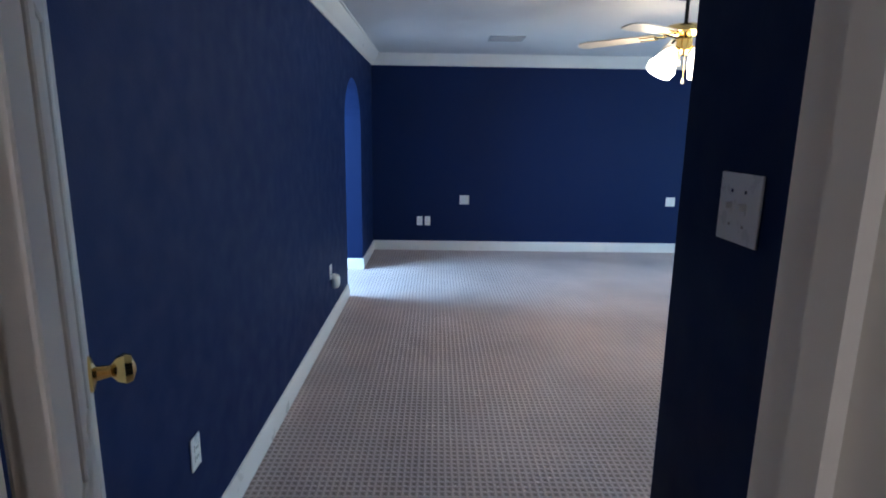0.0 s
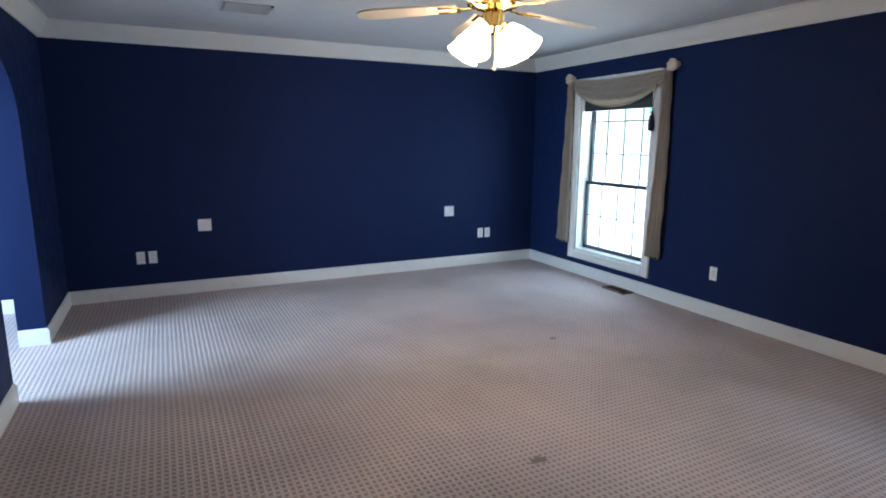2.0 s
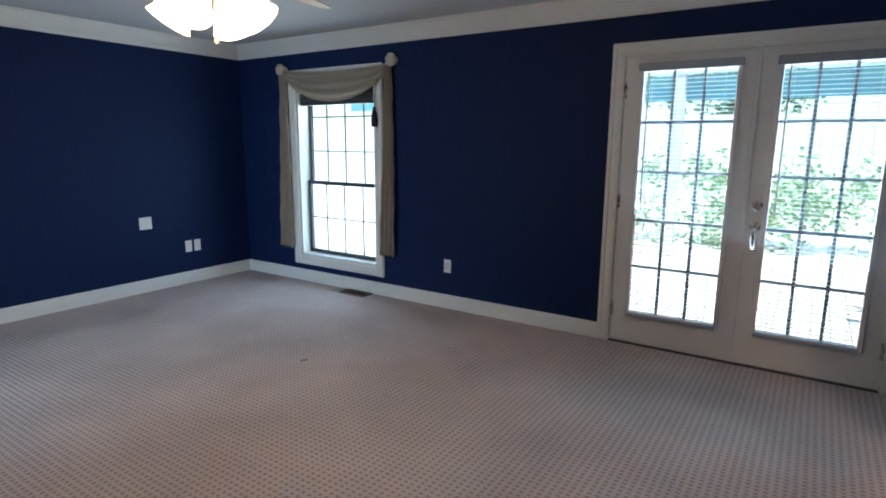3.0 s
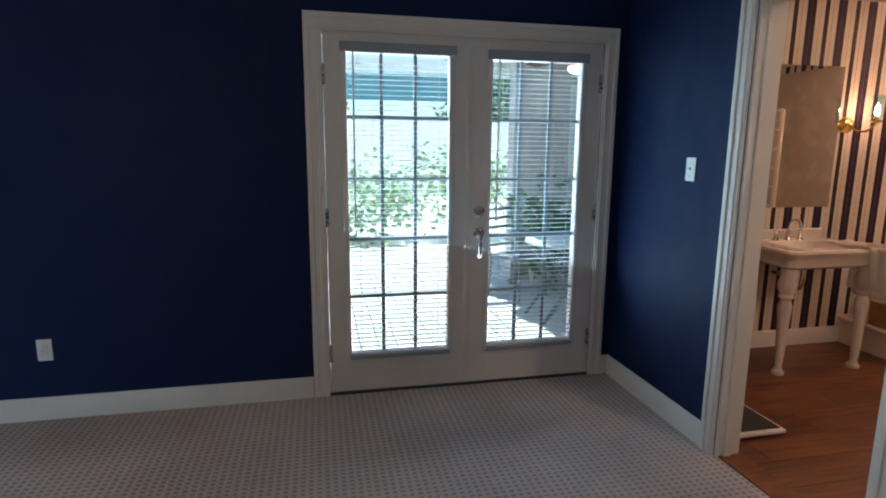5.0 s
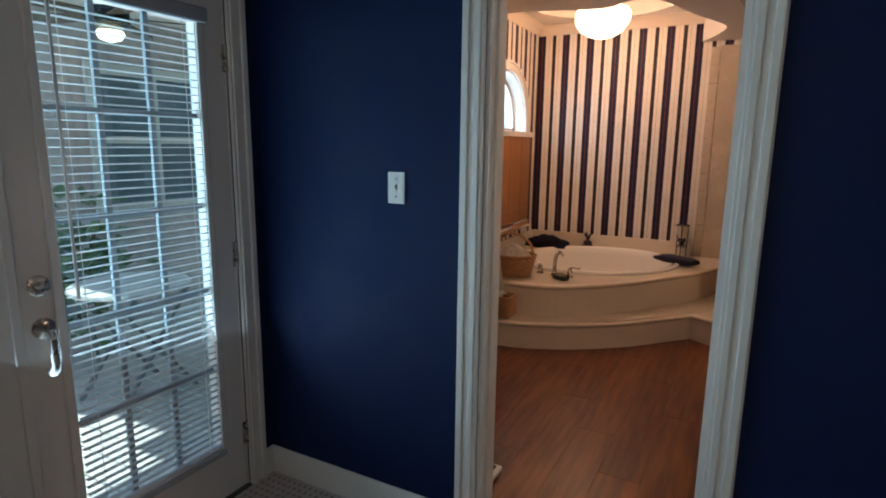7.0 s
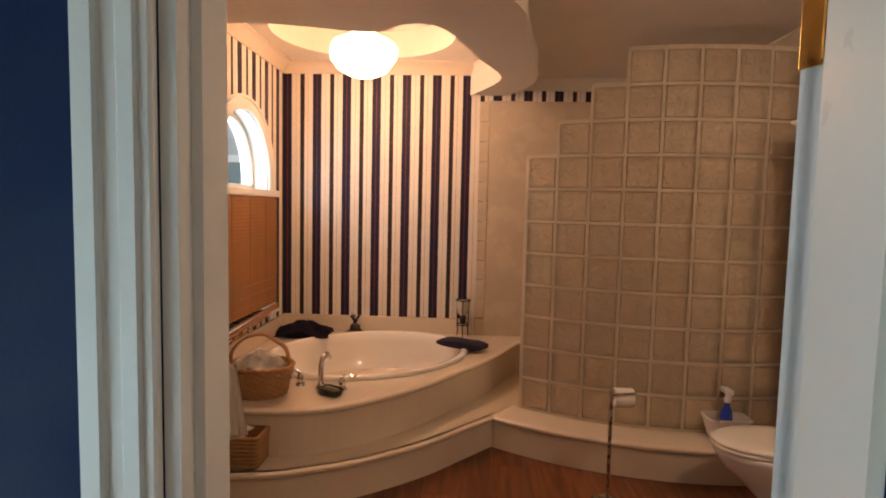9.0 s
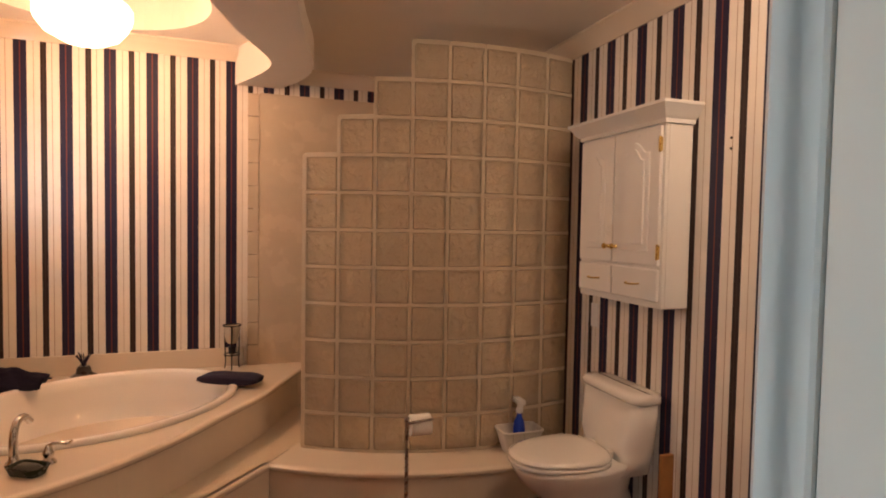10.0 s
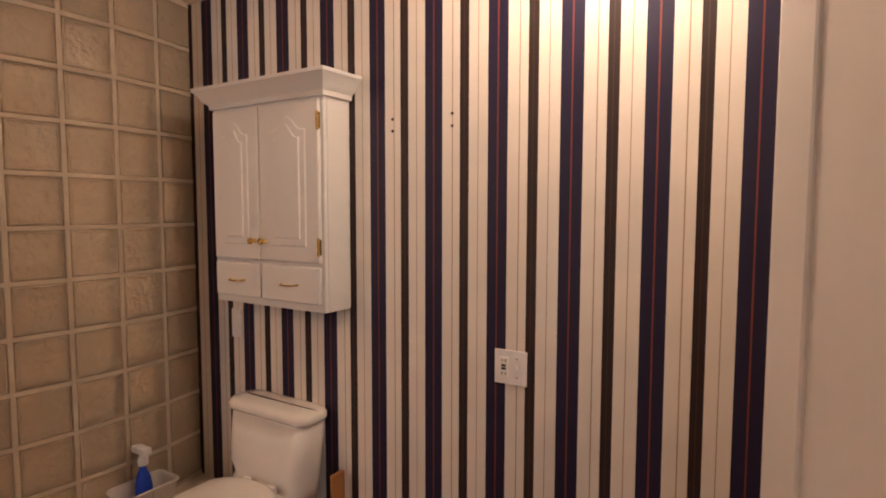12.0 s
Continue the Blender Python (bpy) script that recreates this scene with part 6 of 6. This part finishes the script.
for px in (3.93, 4.17):
    for py in (0.82, 1.04):
        part("foot", tube(bmesh.new(), (px, py, 0.0), (px, py, 0.014), 0.012), DARK, sc)


# ---- bedroom fan and vents ----
FX, FY = 2.395, 4.06


ZF = ZC - 0.095


def ceiling_fan():
    f = thing("ceiling_fan", (FX, FY, ZC), "brass ceiling fan with cream blades and lit tulip shades", "ceiling fan")
    b = bmesh.new()
    lathe(b, [(0.0, 0.035), (0.07, 0.035), (0.065, 0.025), (0.02, 0.02), (0.013, 0.01), (0.013, -0.14), (0.0, -0.14)], (FX, FY, ZC - 0.035), 20, cap=False)
    part("canopy", b, BLACKMETAL, f, "dark canopy and rod", True)
    b = bmesh.new()
    lathe(b, [(0.0, -0.07), (0.06, -0.075), (0.125, -0.09), (0.145, -0.105), (0.145, -0.135), (0.12, -0.15), (0.08, -0.16), (0.055, -0.17), (0.0, -0.17)], (FX, FY, ZF), 28, cap=False)
    part("motor", b, BRASS, f, "polished brass motor housing", True)
    b = bmesh.new()
    lathe(b, [(0.0, -0.168), (0.052, -0.17), (0.056, -0.185), (0.052, -0.235), (0.06, -0.25), (0.04, -0.28), (0.0, -0.285)], (FX, FY, ZF), 24, cap=False)
    part("light_hub", b, BRASS, f, "cream and brass light hub", True)
    for i in range(5):
        a = radians(5 + 72 * i)
        M = Matrix.Translation((FX, FY, ZF - 0.14)) @ Matrix.Rotation(a, 4, "Z") @ Matrix.Rotation(radians(3), 4, "Y") @ Matrix.Rotation(radians(9), 4, "X")
        b = bmesh.new()
        out = [(0.20, -0.048), (0.40, -0.060), (0.64, -0.068), (0.71, -0.056), (0.74, -0.025), (0.74, 0.025), (0.71, 0.056), (0.64, 0.068), (0.40, 0.060), (0.20, 0.048)]
        prism(b, out, -0.004, 0.004)
        b.transform(M)
        bl = part("blade", b, FANBLADE, f, "cream wooden blade")
        b = boxes((0.12, 0.20, -0.018, 0.018, -0.010, -0.004), (0.18, 0.30, -0.040, -0.022, -0.010, -0.004), (0.18, 0.30, 0.022, 0.040, -0.010, -0.004), (0.18, 0.20, -0.040, 0.040, -0.010, -0.004), bevel=0.002)
        b.transform(M)
        part("blade_iron", b, BRASS, bl, "brass blade bracket")
    for i in range(4):
        a = radians(28 + 90 * i)
        c, s = math.cos(a), math.sin(a)
        arm = path_tube(bmesh.new(), spline([(FX + 0.04 * c, FY + 0.04 * s, ZF - 0.245), (FX + 0.075 * c, FY + 0.075 * s, ZF - 0.235), (FX + 0.10 * c, FY + 0.10 * s, ZF - 0.255)], 4), 0.009, 8)
        part("arm", arm, BRASS, f, "brass lamp arm", True)
        tilt = Matrix.Rotation(a, 3, "Z") @ Matrix.Rotation(radians(-38), 3, "Y")
        b = bmesh.new()
        lathe(b, [(0.024, 0.0), (0.036, -0.02), (0.056, -0.055), (0.072, -0.10), (0.086, -0.145), (0.096, -0.162), (0.092, -0.162), (0.081, -0.143), (0.067, -0.10), (0.051, -0.055), (0.031, -0.02), (0.020, 0.0), (0.024, 0.0)], (FX + 0.10 * c, FY + 0.10 * s, ZF - 0.25), 24, tilt=tilt, cap=False)
        sh_ = part("shade", b, SHADE, f, "lit frosted tulip glass shade", True)
        sh_.visible_shadow = False
        p = Vector((FX + 0.10 * c, FY + 0.10 * s, ZF - 0.25)) + tilt @ Vector((0, 0, -0.10))
        lamp("fan_bulb", "POINT", FANW, (1.0, 0.74, 0.50), Matrix.Translation(p), 0.04)
    for dx, dy, zz in ((0.012, 0.0, 0.46), (-0.02, 0.012, 0.34)):
        ch = tube(bmesh.new(), (FX + dx, FY + dy, ZF - 0.28), (FX + dx, FY + dy, ZF - zz + 0.02), 0.0022, seg=6)
        c = part("pull_chain", ch, BRASS, f, "thin pull chain")
        b = bmesh.new()
        lathe(b, [(0.0, 0.0), (0.009, 0.004), (0.011, 0.016), (0.006, 0.036), (0.003, 0.042), (0.0, 0.042)], (FX + dx, FY + dy, ZF - zz - 0.012), 12, cap=False)
        part("chain_knob", b, FANBLADE, c, "wooden chain knob", True)


FANW = 0.5
ceiling_fan()


def grille(name, x0, x1, y0, y1, z, up, n, material, label):
    g = thing(name, ((x0 + x1) / 2, (y0 + y1) / 2, z), label, "vent")
    za, zb = sorted((z, z + 0.012 * up))
    part("frame", boxes((x0, x1, y0, y0 + 0.02, za, zb), (x0, x1, y1 - 0.02, y1, za, zb), (x0, x0 + 0.02, y0, y1, za, zb), (x1 - 0.02, x1, y0, y1, za, zb)), material, g)
    # no duct is cut; a near-black plate gives its shade
    part("backing", boxes((x0 + 0.02, x1 - 0.02, y0 + 0.02, y1 - 0.02, z + 0.0005 * up if up > 0 else z - 0.0015, z + 0.0015 * up if up > 0 else z - 0.0005)), DARK, g, "near-black plate standing in for the shade of the duct")
    for i in range(n):
        y = y0 + 0.02 + (y1 - y0 - 0.04) * (i + 0.5) / n
        b = boxes((x0 + 0.02, x1 - 0.02, -0.0012, 0.0012, -0.006, 0.006))
        b.transform(Matrix.Translation((0, y, z + 0.007 * up)) @ Matrix.Rotation(radians(40), 4, "X"))
        part("slat", b, material, g)


grille("ceiling_vent", 1.207, 1.547, 5.71, 5.99, ZC, -1, 9, mat("grey_vent_metal", (0.30, 0.30, 0.32), 0.5, var=0.1), "grey metal ceiling vent")
grille("floor_vent", 4.66, 4.80, 5.28, 5.58, 0.0, 1, 9, mat("brown_vent_metal", (0.16, 0.10, 0.07), 0.5, var=0.1), "brown metal floor register by the window")

# stains on the carpet
for i, (sx, sy, r) in enumerate(((2.208, 3.256, 0.045), (3.28, 4.57, 0.03))):
    st = thing("carpet_stain", (sx, sy, 0.0), "faint brown stain on the carpet", "stain", "carpet stains")
    b = bmesh.new()
    b.faces.new([b.verts.new((sx + r * (1 + 0.35 * math.sin(k * 2.3 + i)) * math.cos(k * math.pi / 8), sy + 0.6 * r * (1 + 0.3 * math.cos(k * 1.9 + i)) * math.sin(k * math.pi / 8), 0.002)) for k in range(16)])
    m = mat("stain", (0.27, 0.225, 0.20), 0.95, var=0.3, scale=30, bump=0.8, bscale=120)
    part("stain_patch", b, m, st)


# ---- outdoors ----
LAWN = mat("lawn", (0.12, 0.18, 0.07), 0.95, var=0.35, scale=3, bump=0.5, bscale=60)
DECKING = mat("porch_boards", (0.60, 0.58, 0.55), 0.7, var=0.15, scale=8, bump=0.2)
STUCCO = mat("pale_siding", (0.76, 0.75, 0.72), 0.8, var=0.08, scale=5, bump=0.2)
BRICKWALL = mat("rose_brick", (0.58, 0.49, 0.47), 0.85, var=0.25, scale=14, bump=0.4, bscale=40)
STONE = mat("grey_stone", (0.50, 0.48, 0.46), 0.85, var=0.3, scale=5, bump=0.6, bscale=14)
TEAL = mat("teal_awning", (0.20, 0.45, 0.50), 0.7, var=0.1, scale=6)
LEAF = mat("leaf_green", (0.12, 0.20, 0.09), 0.55, var=0.4, scale=9)
PATIOMETAL = mat("weathered_patio_metal", (0.20, 0.20, 0.21), 0.5, 0.3, var=0.15, scale=20)
BARK = mat("bark", (0.12, 0.085, 0.06), 0.9, var=0.3, scale=14, bump=0.6, bscale=30)
structure("ground", boxes((-400, 400, -400, 400, -0.35, -0.25)), LAWN, "green lawn reaching to the horizon", "ground")
porch = tagged(new("porch_floor"), "grey boarded porch floor", "porch", "", "structure")
board = None
for i in range(62):
    if board is None:
        board = part("board", boxes((5.21, 9.2, 0.0, 0.138, -0.16, -0.12), bevel=0.004), DECKING, porch)
        ob = board
    else:
        ob = new("board", board.data)
        ob.parent = porch
    ob.matrix_basis = Matrix.Translation((0, -1.95 + i * 0.143, 0))
# solid dark slab in place of the shaded gap below the boards
structure("porch_base", boxes((5.21, 9.2, -1.95, 7.0, -0.25, -0.17)), BARK, "brown slab standing in for the shade under the porch boards", "porch")
structure("porch_roof", boxes((5.26, 9.4, -2.0, 1.05, 2.50, 2.60)), STUCCO, "pale porch ceiling", "roof")
structure("porch_beam", boxes((9.0, 9.15, 0.2, 7.2, 2.34, 2.50)), STUCCO, "pale porch beam", "beam")
aw = thing("awning_valance", (9.2, 4.0, 2.0), "teal awning valance along the porch edge", "awning")
part("canvas", boxes((9.16, 9.19, 0.95, 9.5, 2.0, 2.33), bevel=0.004), TEAL, aw)
structure("wall_house_wing", boxes((7.8, 8.0, -5.2, 0.9, -0.3, 3.4)), BRICKWALL, "pale rose brick wall of the house wing", "wall")
structure("wall_house_court", boxes((5.2, 8.0, -5.4, -5.2, -0.3, 3.4)), STONE, "grey stone wall across the side court", "wall")
WINDOWDARK = mat("dark_window_pane", (0.16, 0.21, 0.24), 0.12, var=0.1, scale=2)


def wing_window(m):
    """White double-hung window on a house wall, built facing -x."""
    wp = thing("window_wing", m.translation, "white-framed window in the house wing", "window", "", "structure")
    f = boxes((-0.04, 0.0, -0.6, -0.51, 0.85, 2.1), (-0.04, 0.0, 0.51, 0.6, 0.85, 2.1), (-0.04, 0.0, -0.51, 0.51, 0.85, 0.94), (-0.04, 0.0, -0.51, 0.51, 2.01, 2.1), (-0.03, -0.001, -0.025, 0.025, 0.94, 2.01), (-0.035, -0.001, -0.51, -0.025, 1.45, 1.51), (-0.035, -0.001, 0.025, 0.51, 1.45, 1.51), bevel=0.004)
    f.transform(m)
    part("window_frame", f, WHITE, wp)
    g = boxes((-0.012, -0.004, -0.51, 0.51, 0.94, 2.01))
    g.transform(m)
    part("pane", g, WINDOWDARK, wp)


for wy in (-2.15, -0.35):
    wing_window(pose(7.8, wy, 0))
wing_window(pose(6.75, -5.2, 0, 0, 0, -90))
# pale ground added over the lawn so that the view outside goes white
structure("patio", boxes((9.2, 60.0, -12.0, 120.0, -0.25, -0.2), (5.21, 9.2, -12.0, -1.96, -0.25, -0.2), (5.21, 9.2, 7.01, 40.0, -0.25, -0.2)), mat("pale_concrete", (0.66, 0.64, 0.60), 0.8, var=0.08, scale=3, bump=0.15), "pale concrete ground added to make the outdoors read overexposed", "patio")
fn = thing("garden_fence", (20.0, 5.0, -0.2), "tall white painted board fence", "fence")
fb = None
for i in range(150):
    if fb is None:
        fb = part("fence_board", boxes((20.0, 20.03, 0.0, 0.29, -0.2, 2.3), bevel=0.006), STUCCO, fn)
        ob = fb
    else:
        ob = new("fence_board", fb.data)
        ob.parent = fn
    ob.matrix_basis = world_of(fn).inverted() @ Matrix.Translation((0, -8 + i * 0.30, 0))
for y in (0.3, 3.5, 5.2, 7.0):
    p = thing("porch_post", (9.07, y, -0.12), "white square porch post", "post", "porch posts")
    part("shaft", boxes((9.01, 9.13, y - 0.06, y + 0.06, -0.12, 2.34), bevel=0.008), WHITE, p)
    part("base_block", boxes((8.99, 9.15, y - 0.08, y + 0.08, -0.12, 0.02), bevel=0.006), WHITE, p)
rl = thing("porch_railing", (9.07, 4.2, -0.12), "white porch railing with square balusters", "railing")
part("top_rail", boxes((9.03, 9.11, 3.56, 6.94, 0.76, 0.82), bevel=0.01), WHITE, rl)
part("bottom_rail", boxes((9.045, 9.095, 3.56, 6.94, -0.02, 0.03), bevel=0.006), WHITE, rl)
bal = None
for i in range(25):
    if bal is None:
        bal = part("baluster", boxes((9.053, 9.087, 0.0, 0.034, 0.03, 0.76)), WHITE, rl)
        ob = bal
    else:
        ob = new("baluster", bal.data)
        ob.parent = rl
    ob.matrix_basis = world_of(rl).inverted() @ Matrix.Translation((0, 3.60 + i * 0.135, 0))


def porch_fan():
    x, y, z = 6.55, 0.78, 2.50
    f = thing("porch_fan", (x, y, z), "dark porch ceiling fan with a lit bowl", "ceiling fan")
    b = bmesh.new()
    lathe(b, [(0.0, 0.0), (0.06, 0.0), (0.02, -0.04), (0.015, -0.22), (0.11, -0.24), (0.12, -0.33), (0.05, -0.37), (0.0, -0.37)], (x, y, z), 18, cap=False)
    part("motor", b, BLACKMETAL, f, "", True)
    for i in range(5):
        b = boxes((0.14, 0.62, -0.06, 0.06, -0.004, 0.004))
        b.transform(Matrix.Translation((x, y, z - 0.29)) @ Matrix.Rotation(radians(20 + 72 * i), 4, "Z") @ Matrix.Rotation(radians(10), 4, "X"))
        part("blade", b, BARK, f)
    b = bmesh.new()
    lathe(b, [(0.07, 0.0), (0.08, -0.02), (0.06, -0.05), (0.0, -0.07)], (x, y, z - 0.37), 18, cap=False)
    part("bowl", b, SHADE, f, "lit glass bowl", True)


porch_fan()


def folding_table(x, y):
    t = thing("folding_table", (x, y, -0.12), "round grey patio table on crossed legs", "table")
    b = bmesh.new()
    lathe(b, [(0.0, 0.70), (0.34, 0.70), (0.345, 0.71), (0.34, 0.725), (0.0, 0.725)], (x, y, -0.12), 28, cap=False)
    part("tabletop", b, DECKING, t, "", True)
    for s in (-1, 1):
        for e in (-0.2, 0.2):
            b = bmesh.new()
            tube(b, (x + e, y - 0.26 * s, -0.12), (x + e, y + 0.26 * s, 0.58), 0.016)
            part("leg", b, PATIOMETAL, t)


folding_table(6.35, 0.92)


def patio_chair(x, y, rz):
    c = thing("patio_chair", (x, y, -0.12), "weathered grey metal patio chair on the porch", "chair", "patio chairs")
    M = pose(x, y, -0.12, 0, 0, rz)

    def put(nm, bm):
        bm.transform(M)
        part(nm, bm, PATIOMETAL, c)

    put("seat", boxes((-0.23, 0.23, -0.22, 0.22, 0.42, 0.45), bevel=0.01))
    for sx in (-0.2, 0.2):
        for sy in (-0.19, 0.19):
            put("leg", tube(bmesh.new(), (sx * 1.1, sy * 1.1, 0), (sx, sy, 0.43), 0.013))
        put("back_post", tube(bmesh.new(), (sx, 0.2, 0.43), (sx, 0.30, 0.95), 0.013))
        put("armrest", path_tube(bmesh.new(), [(sx * 1.15, -0.18, 0.44), (sx * 1.15, -0.18, 0.64), (sx * 1.15, 0.22, 0.66)], 0.012))
    for k in range(5):
        put("back_slat", boxes((-0.2, 0.2, 0.205 + 0.02 * k, 0.225 + 0.02 * k, 0.52 + 0.09 * k, 0.55 + 0.09 * k), bevel=0.004))


patio_chair(7.15, 1.05, -60)


def leafy(bm, centre, spread, count, size, rng):
    """Scatters small bent leaf blades in an uneven clump."""
    for _ in range(count):
        p = Vector(centre) + Vector([rng.gauss(0, s) for s in spread])
        q = Euler((rng.uniform(0, 6.3), rng.uniform(-0.8, 0.8), rng.uniform(0, 6.3))).to_matrix()
        L, W = size * rng.uniform(0.6, 1.4), size * rng.uniform(0.2, 0.4)
        v = [bm.verts.new(p + q @ Vector(c)) for c in ((0, 0, 0), (L * 0.5, W, 0.02 * L), (L, 0, -0.15 * L), (L * 0.5, -W, 0.02 * L))]
        bm.faces.new(v)


rng = random.Random(5)
# leaf green lightened in the colour itself, for the glare of overexposed sun
SUNLITLEAF = mat("sunlit_leaf", (0.34, 0.44, 0.25), 0.6, var=0.3, scale=9)


def potted_plant(x, y, h):
    p = thing("potted_plant", (x, y, -0.12), "leafy green plant in a porch pot", "plant", "porch plants")
    b = bmesh.new()
    lathe(b, [(0.0, 0.0), (0.11, 0.0), (0.15, 0.24), (0.165, 0.26), (0.15, 0.27), (0.0, 0.25)], (x, y, -0.12), 20, cap=False)
    part("pot", b, BRICKWALL, p, "terracotta pot", True)
    b = bmesh.new()
    leafy(b, (x, y, 0.12 + h * 0.5), (0.16, 0.16, h * 0.28), 260, 0.16, rng)
    part("leaves", b, LEAF, p, "green leaves")
    b = bmesh.new()
    for i in range(7):
        a = i * 0.9
        path_tube(b, [(x, y, 0.12), (x + 0.08 * math.cos(a), y + 0.08 * math.sin(a), 0.12 + h * 0.5), (x + 0.2 * math.cos(a), y + 0.2 * math.sin(a), 0.12 + h)], 0.006, 5)
    part("stems", b, BARK, p)


potted_plant(7.45, 0.66, 0.75)


def tree(x, y, h, r):
    t = thing("tree", (x, y, -0.25), "broad leafy tree beyond the porch", "tree", "garden trees")
    b = bmesh.new()
    path_tube(b, [(x, y, -0.3), (x + 0.1, y, h * 0.25), (x, y + 0.15, h * 0.5), (x + 0.1, y, h * 0.8)], lambda k: 0.16 * (1 - 0.7 * k), 10)
    for i in range(7):
        a = i * 2.4
        z = h * (0.3 + 0.07 * i)
        path_tube(b, [(x, y, z), (x + 0.5 * r * math.cos(a), y + 0.5 * r * math.sin(a), z + 0.4), (x + 0.95 * r * math.cos(a), y + 0.95 * r * math.sin(a), z + 0.6)], lambda k: 0.06 * (1 - 0.8 * k), 6)
    part("trunk", b, BARK, t)
    b = bmesh.new()
    for i in range(26):
        a, k = rng.uniform(0, 6.3), rng.uniform(0.1, 1)
        leafy(b, (x + r * k * math.cos(a), y + r * k * math.sin(a), h * rng.uniform(0.35, 1.05)), (r * 0.22, r * 0.22, h * 0.07), 110, 0.22, rng)
    part("crown", b, LEAF, t, "ragged green crown")


for x, y, h, r in ((23.0, 4.5, 4.6, 1.9), (21.6, -3.2, 4.4, 1.8), (24.5, 9.5, 4.2, 1.9), (25.0, 15.5, 5.0, 2.3)):
    tree(x, y, h, r)
b = bmesh.new()
for i in range(22):
    leafy(b, (18.9 + rng.uniform(-0.4, 0.5), -5 + i * 1.0 + rng.uniform(-0.3, 0.3), 0.15 + rng.uniform(0, 0.9)), (0.25, 0.2, 0.25), 60, 0.16, rng)
tagged(part("hedge", b, LEAF, None, "leafy green shrubs along the garden edge"), "", "shrubs", "", "stuff")
b = bmesh.new()
for i in range(70):
    leafy(b, (11.2 + rng.uniform(-0.5, 0.5), -1.0 + rng.uniform(0, 10.5), 0.05 + rng.uniform(0, 1.05)), (0.24, 0.24, 0.2), 70, 0.13, rng)
tagged(part("bushes", b, SUNLITLEAF, None, "pale sunlit leafy bushes beyond the porch"), "", "shrubs", "", "stuff")

# ---- bathroom floor boards, last ----
bf = tagged(new("floor_bath"), "reddish laminate plank floor", "floor", "", "structure")
part("subfloor", boxes((BX0, BX1, BY0, BY1, -0.1, -0.012)), DARK, bf)
part("floor_edge", boxes((OX0, OX1, BY1, YC - 0.02, -0.08, 0.0)), PLANK, bf)
meshes = {}
for c in range(18):
    x0 = BX0 + 0.19 * c
    y = -1.85 - 0.37 * (c % 3)
    while y < BY1:
        ya, yb = max(y, -1.85), min(y + 1.21, BY1)
        if yb - ya > 0.05:
            key = (round(yb - ya, 3), min(0.19, BX1 - x0))
            if key not in meshes:
                ob = part("plank", boxes((0.0006, key[1] - 0.0006, 0.0006, key[0] - 0.0006, -0.012, 0.0), bevel=0.0008), PLANK, bf)
                meshes[key] = ob.data
            else:
                ob = new("plank", meshes[key])
                ob.parent = bf
            ob.matrix_basis = Matrix.Translation((x0, ya, 0))
        y += 1.21
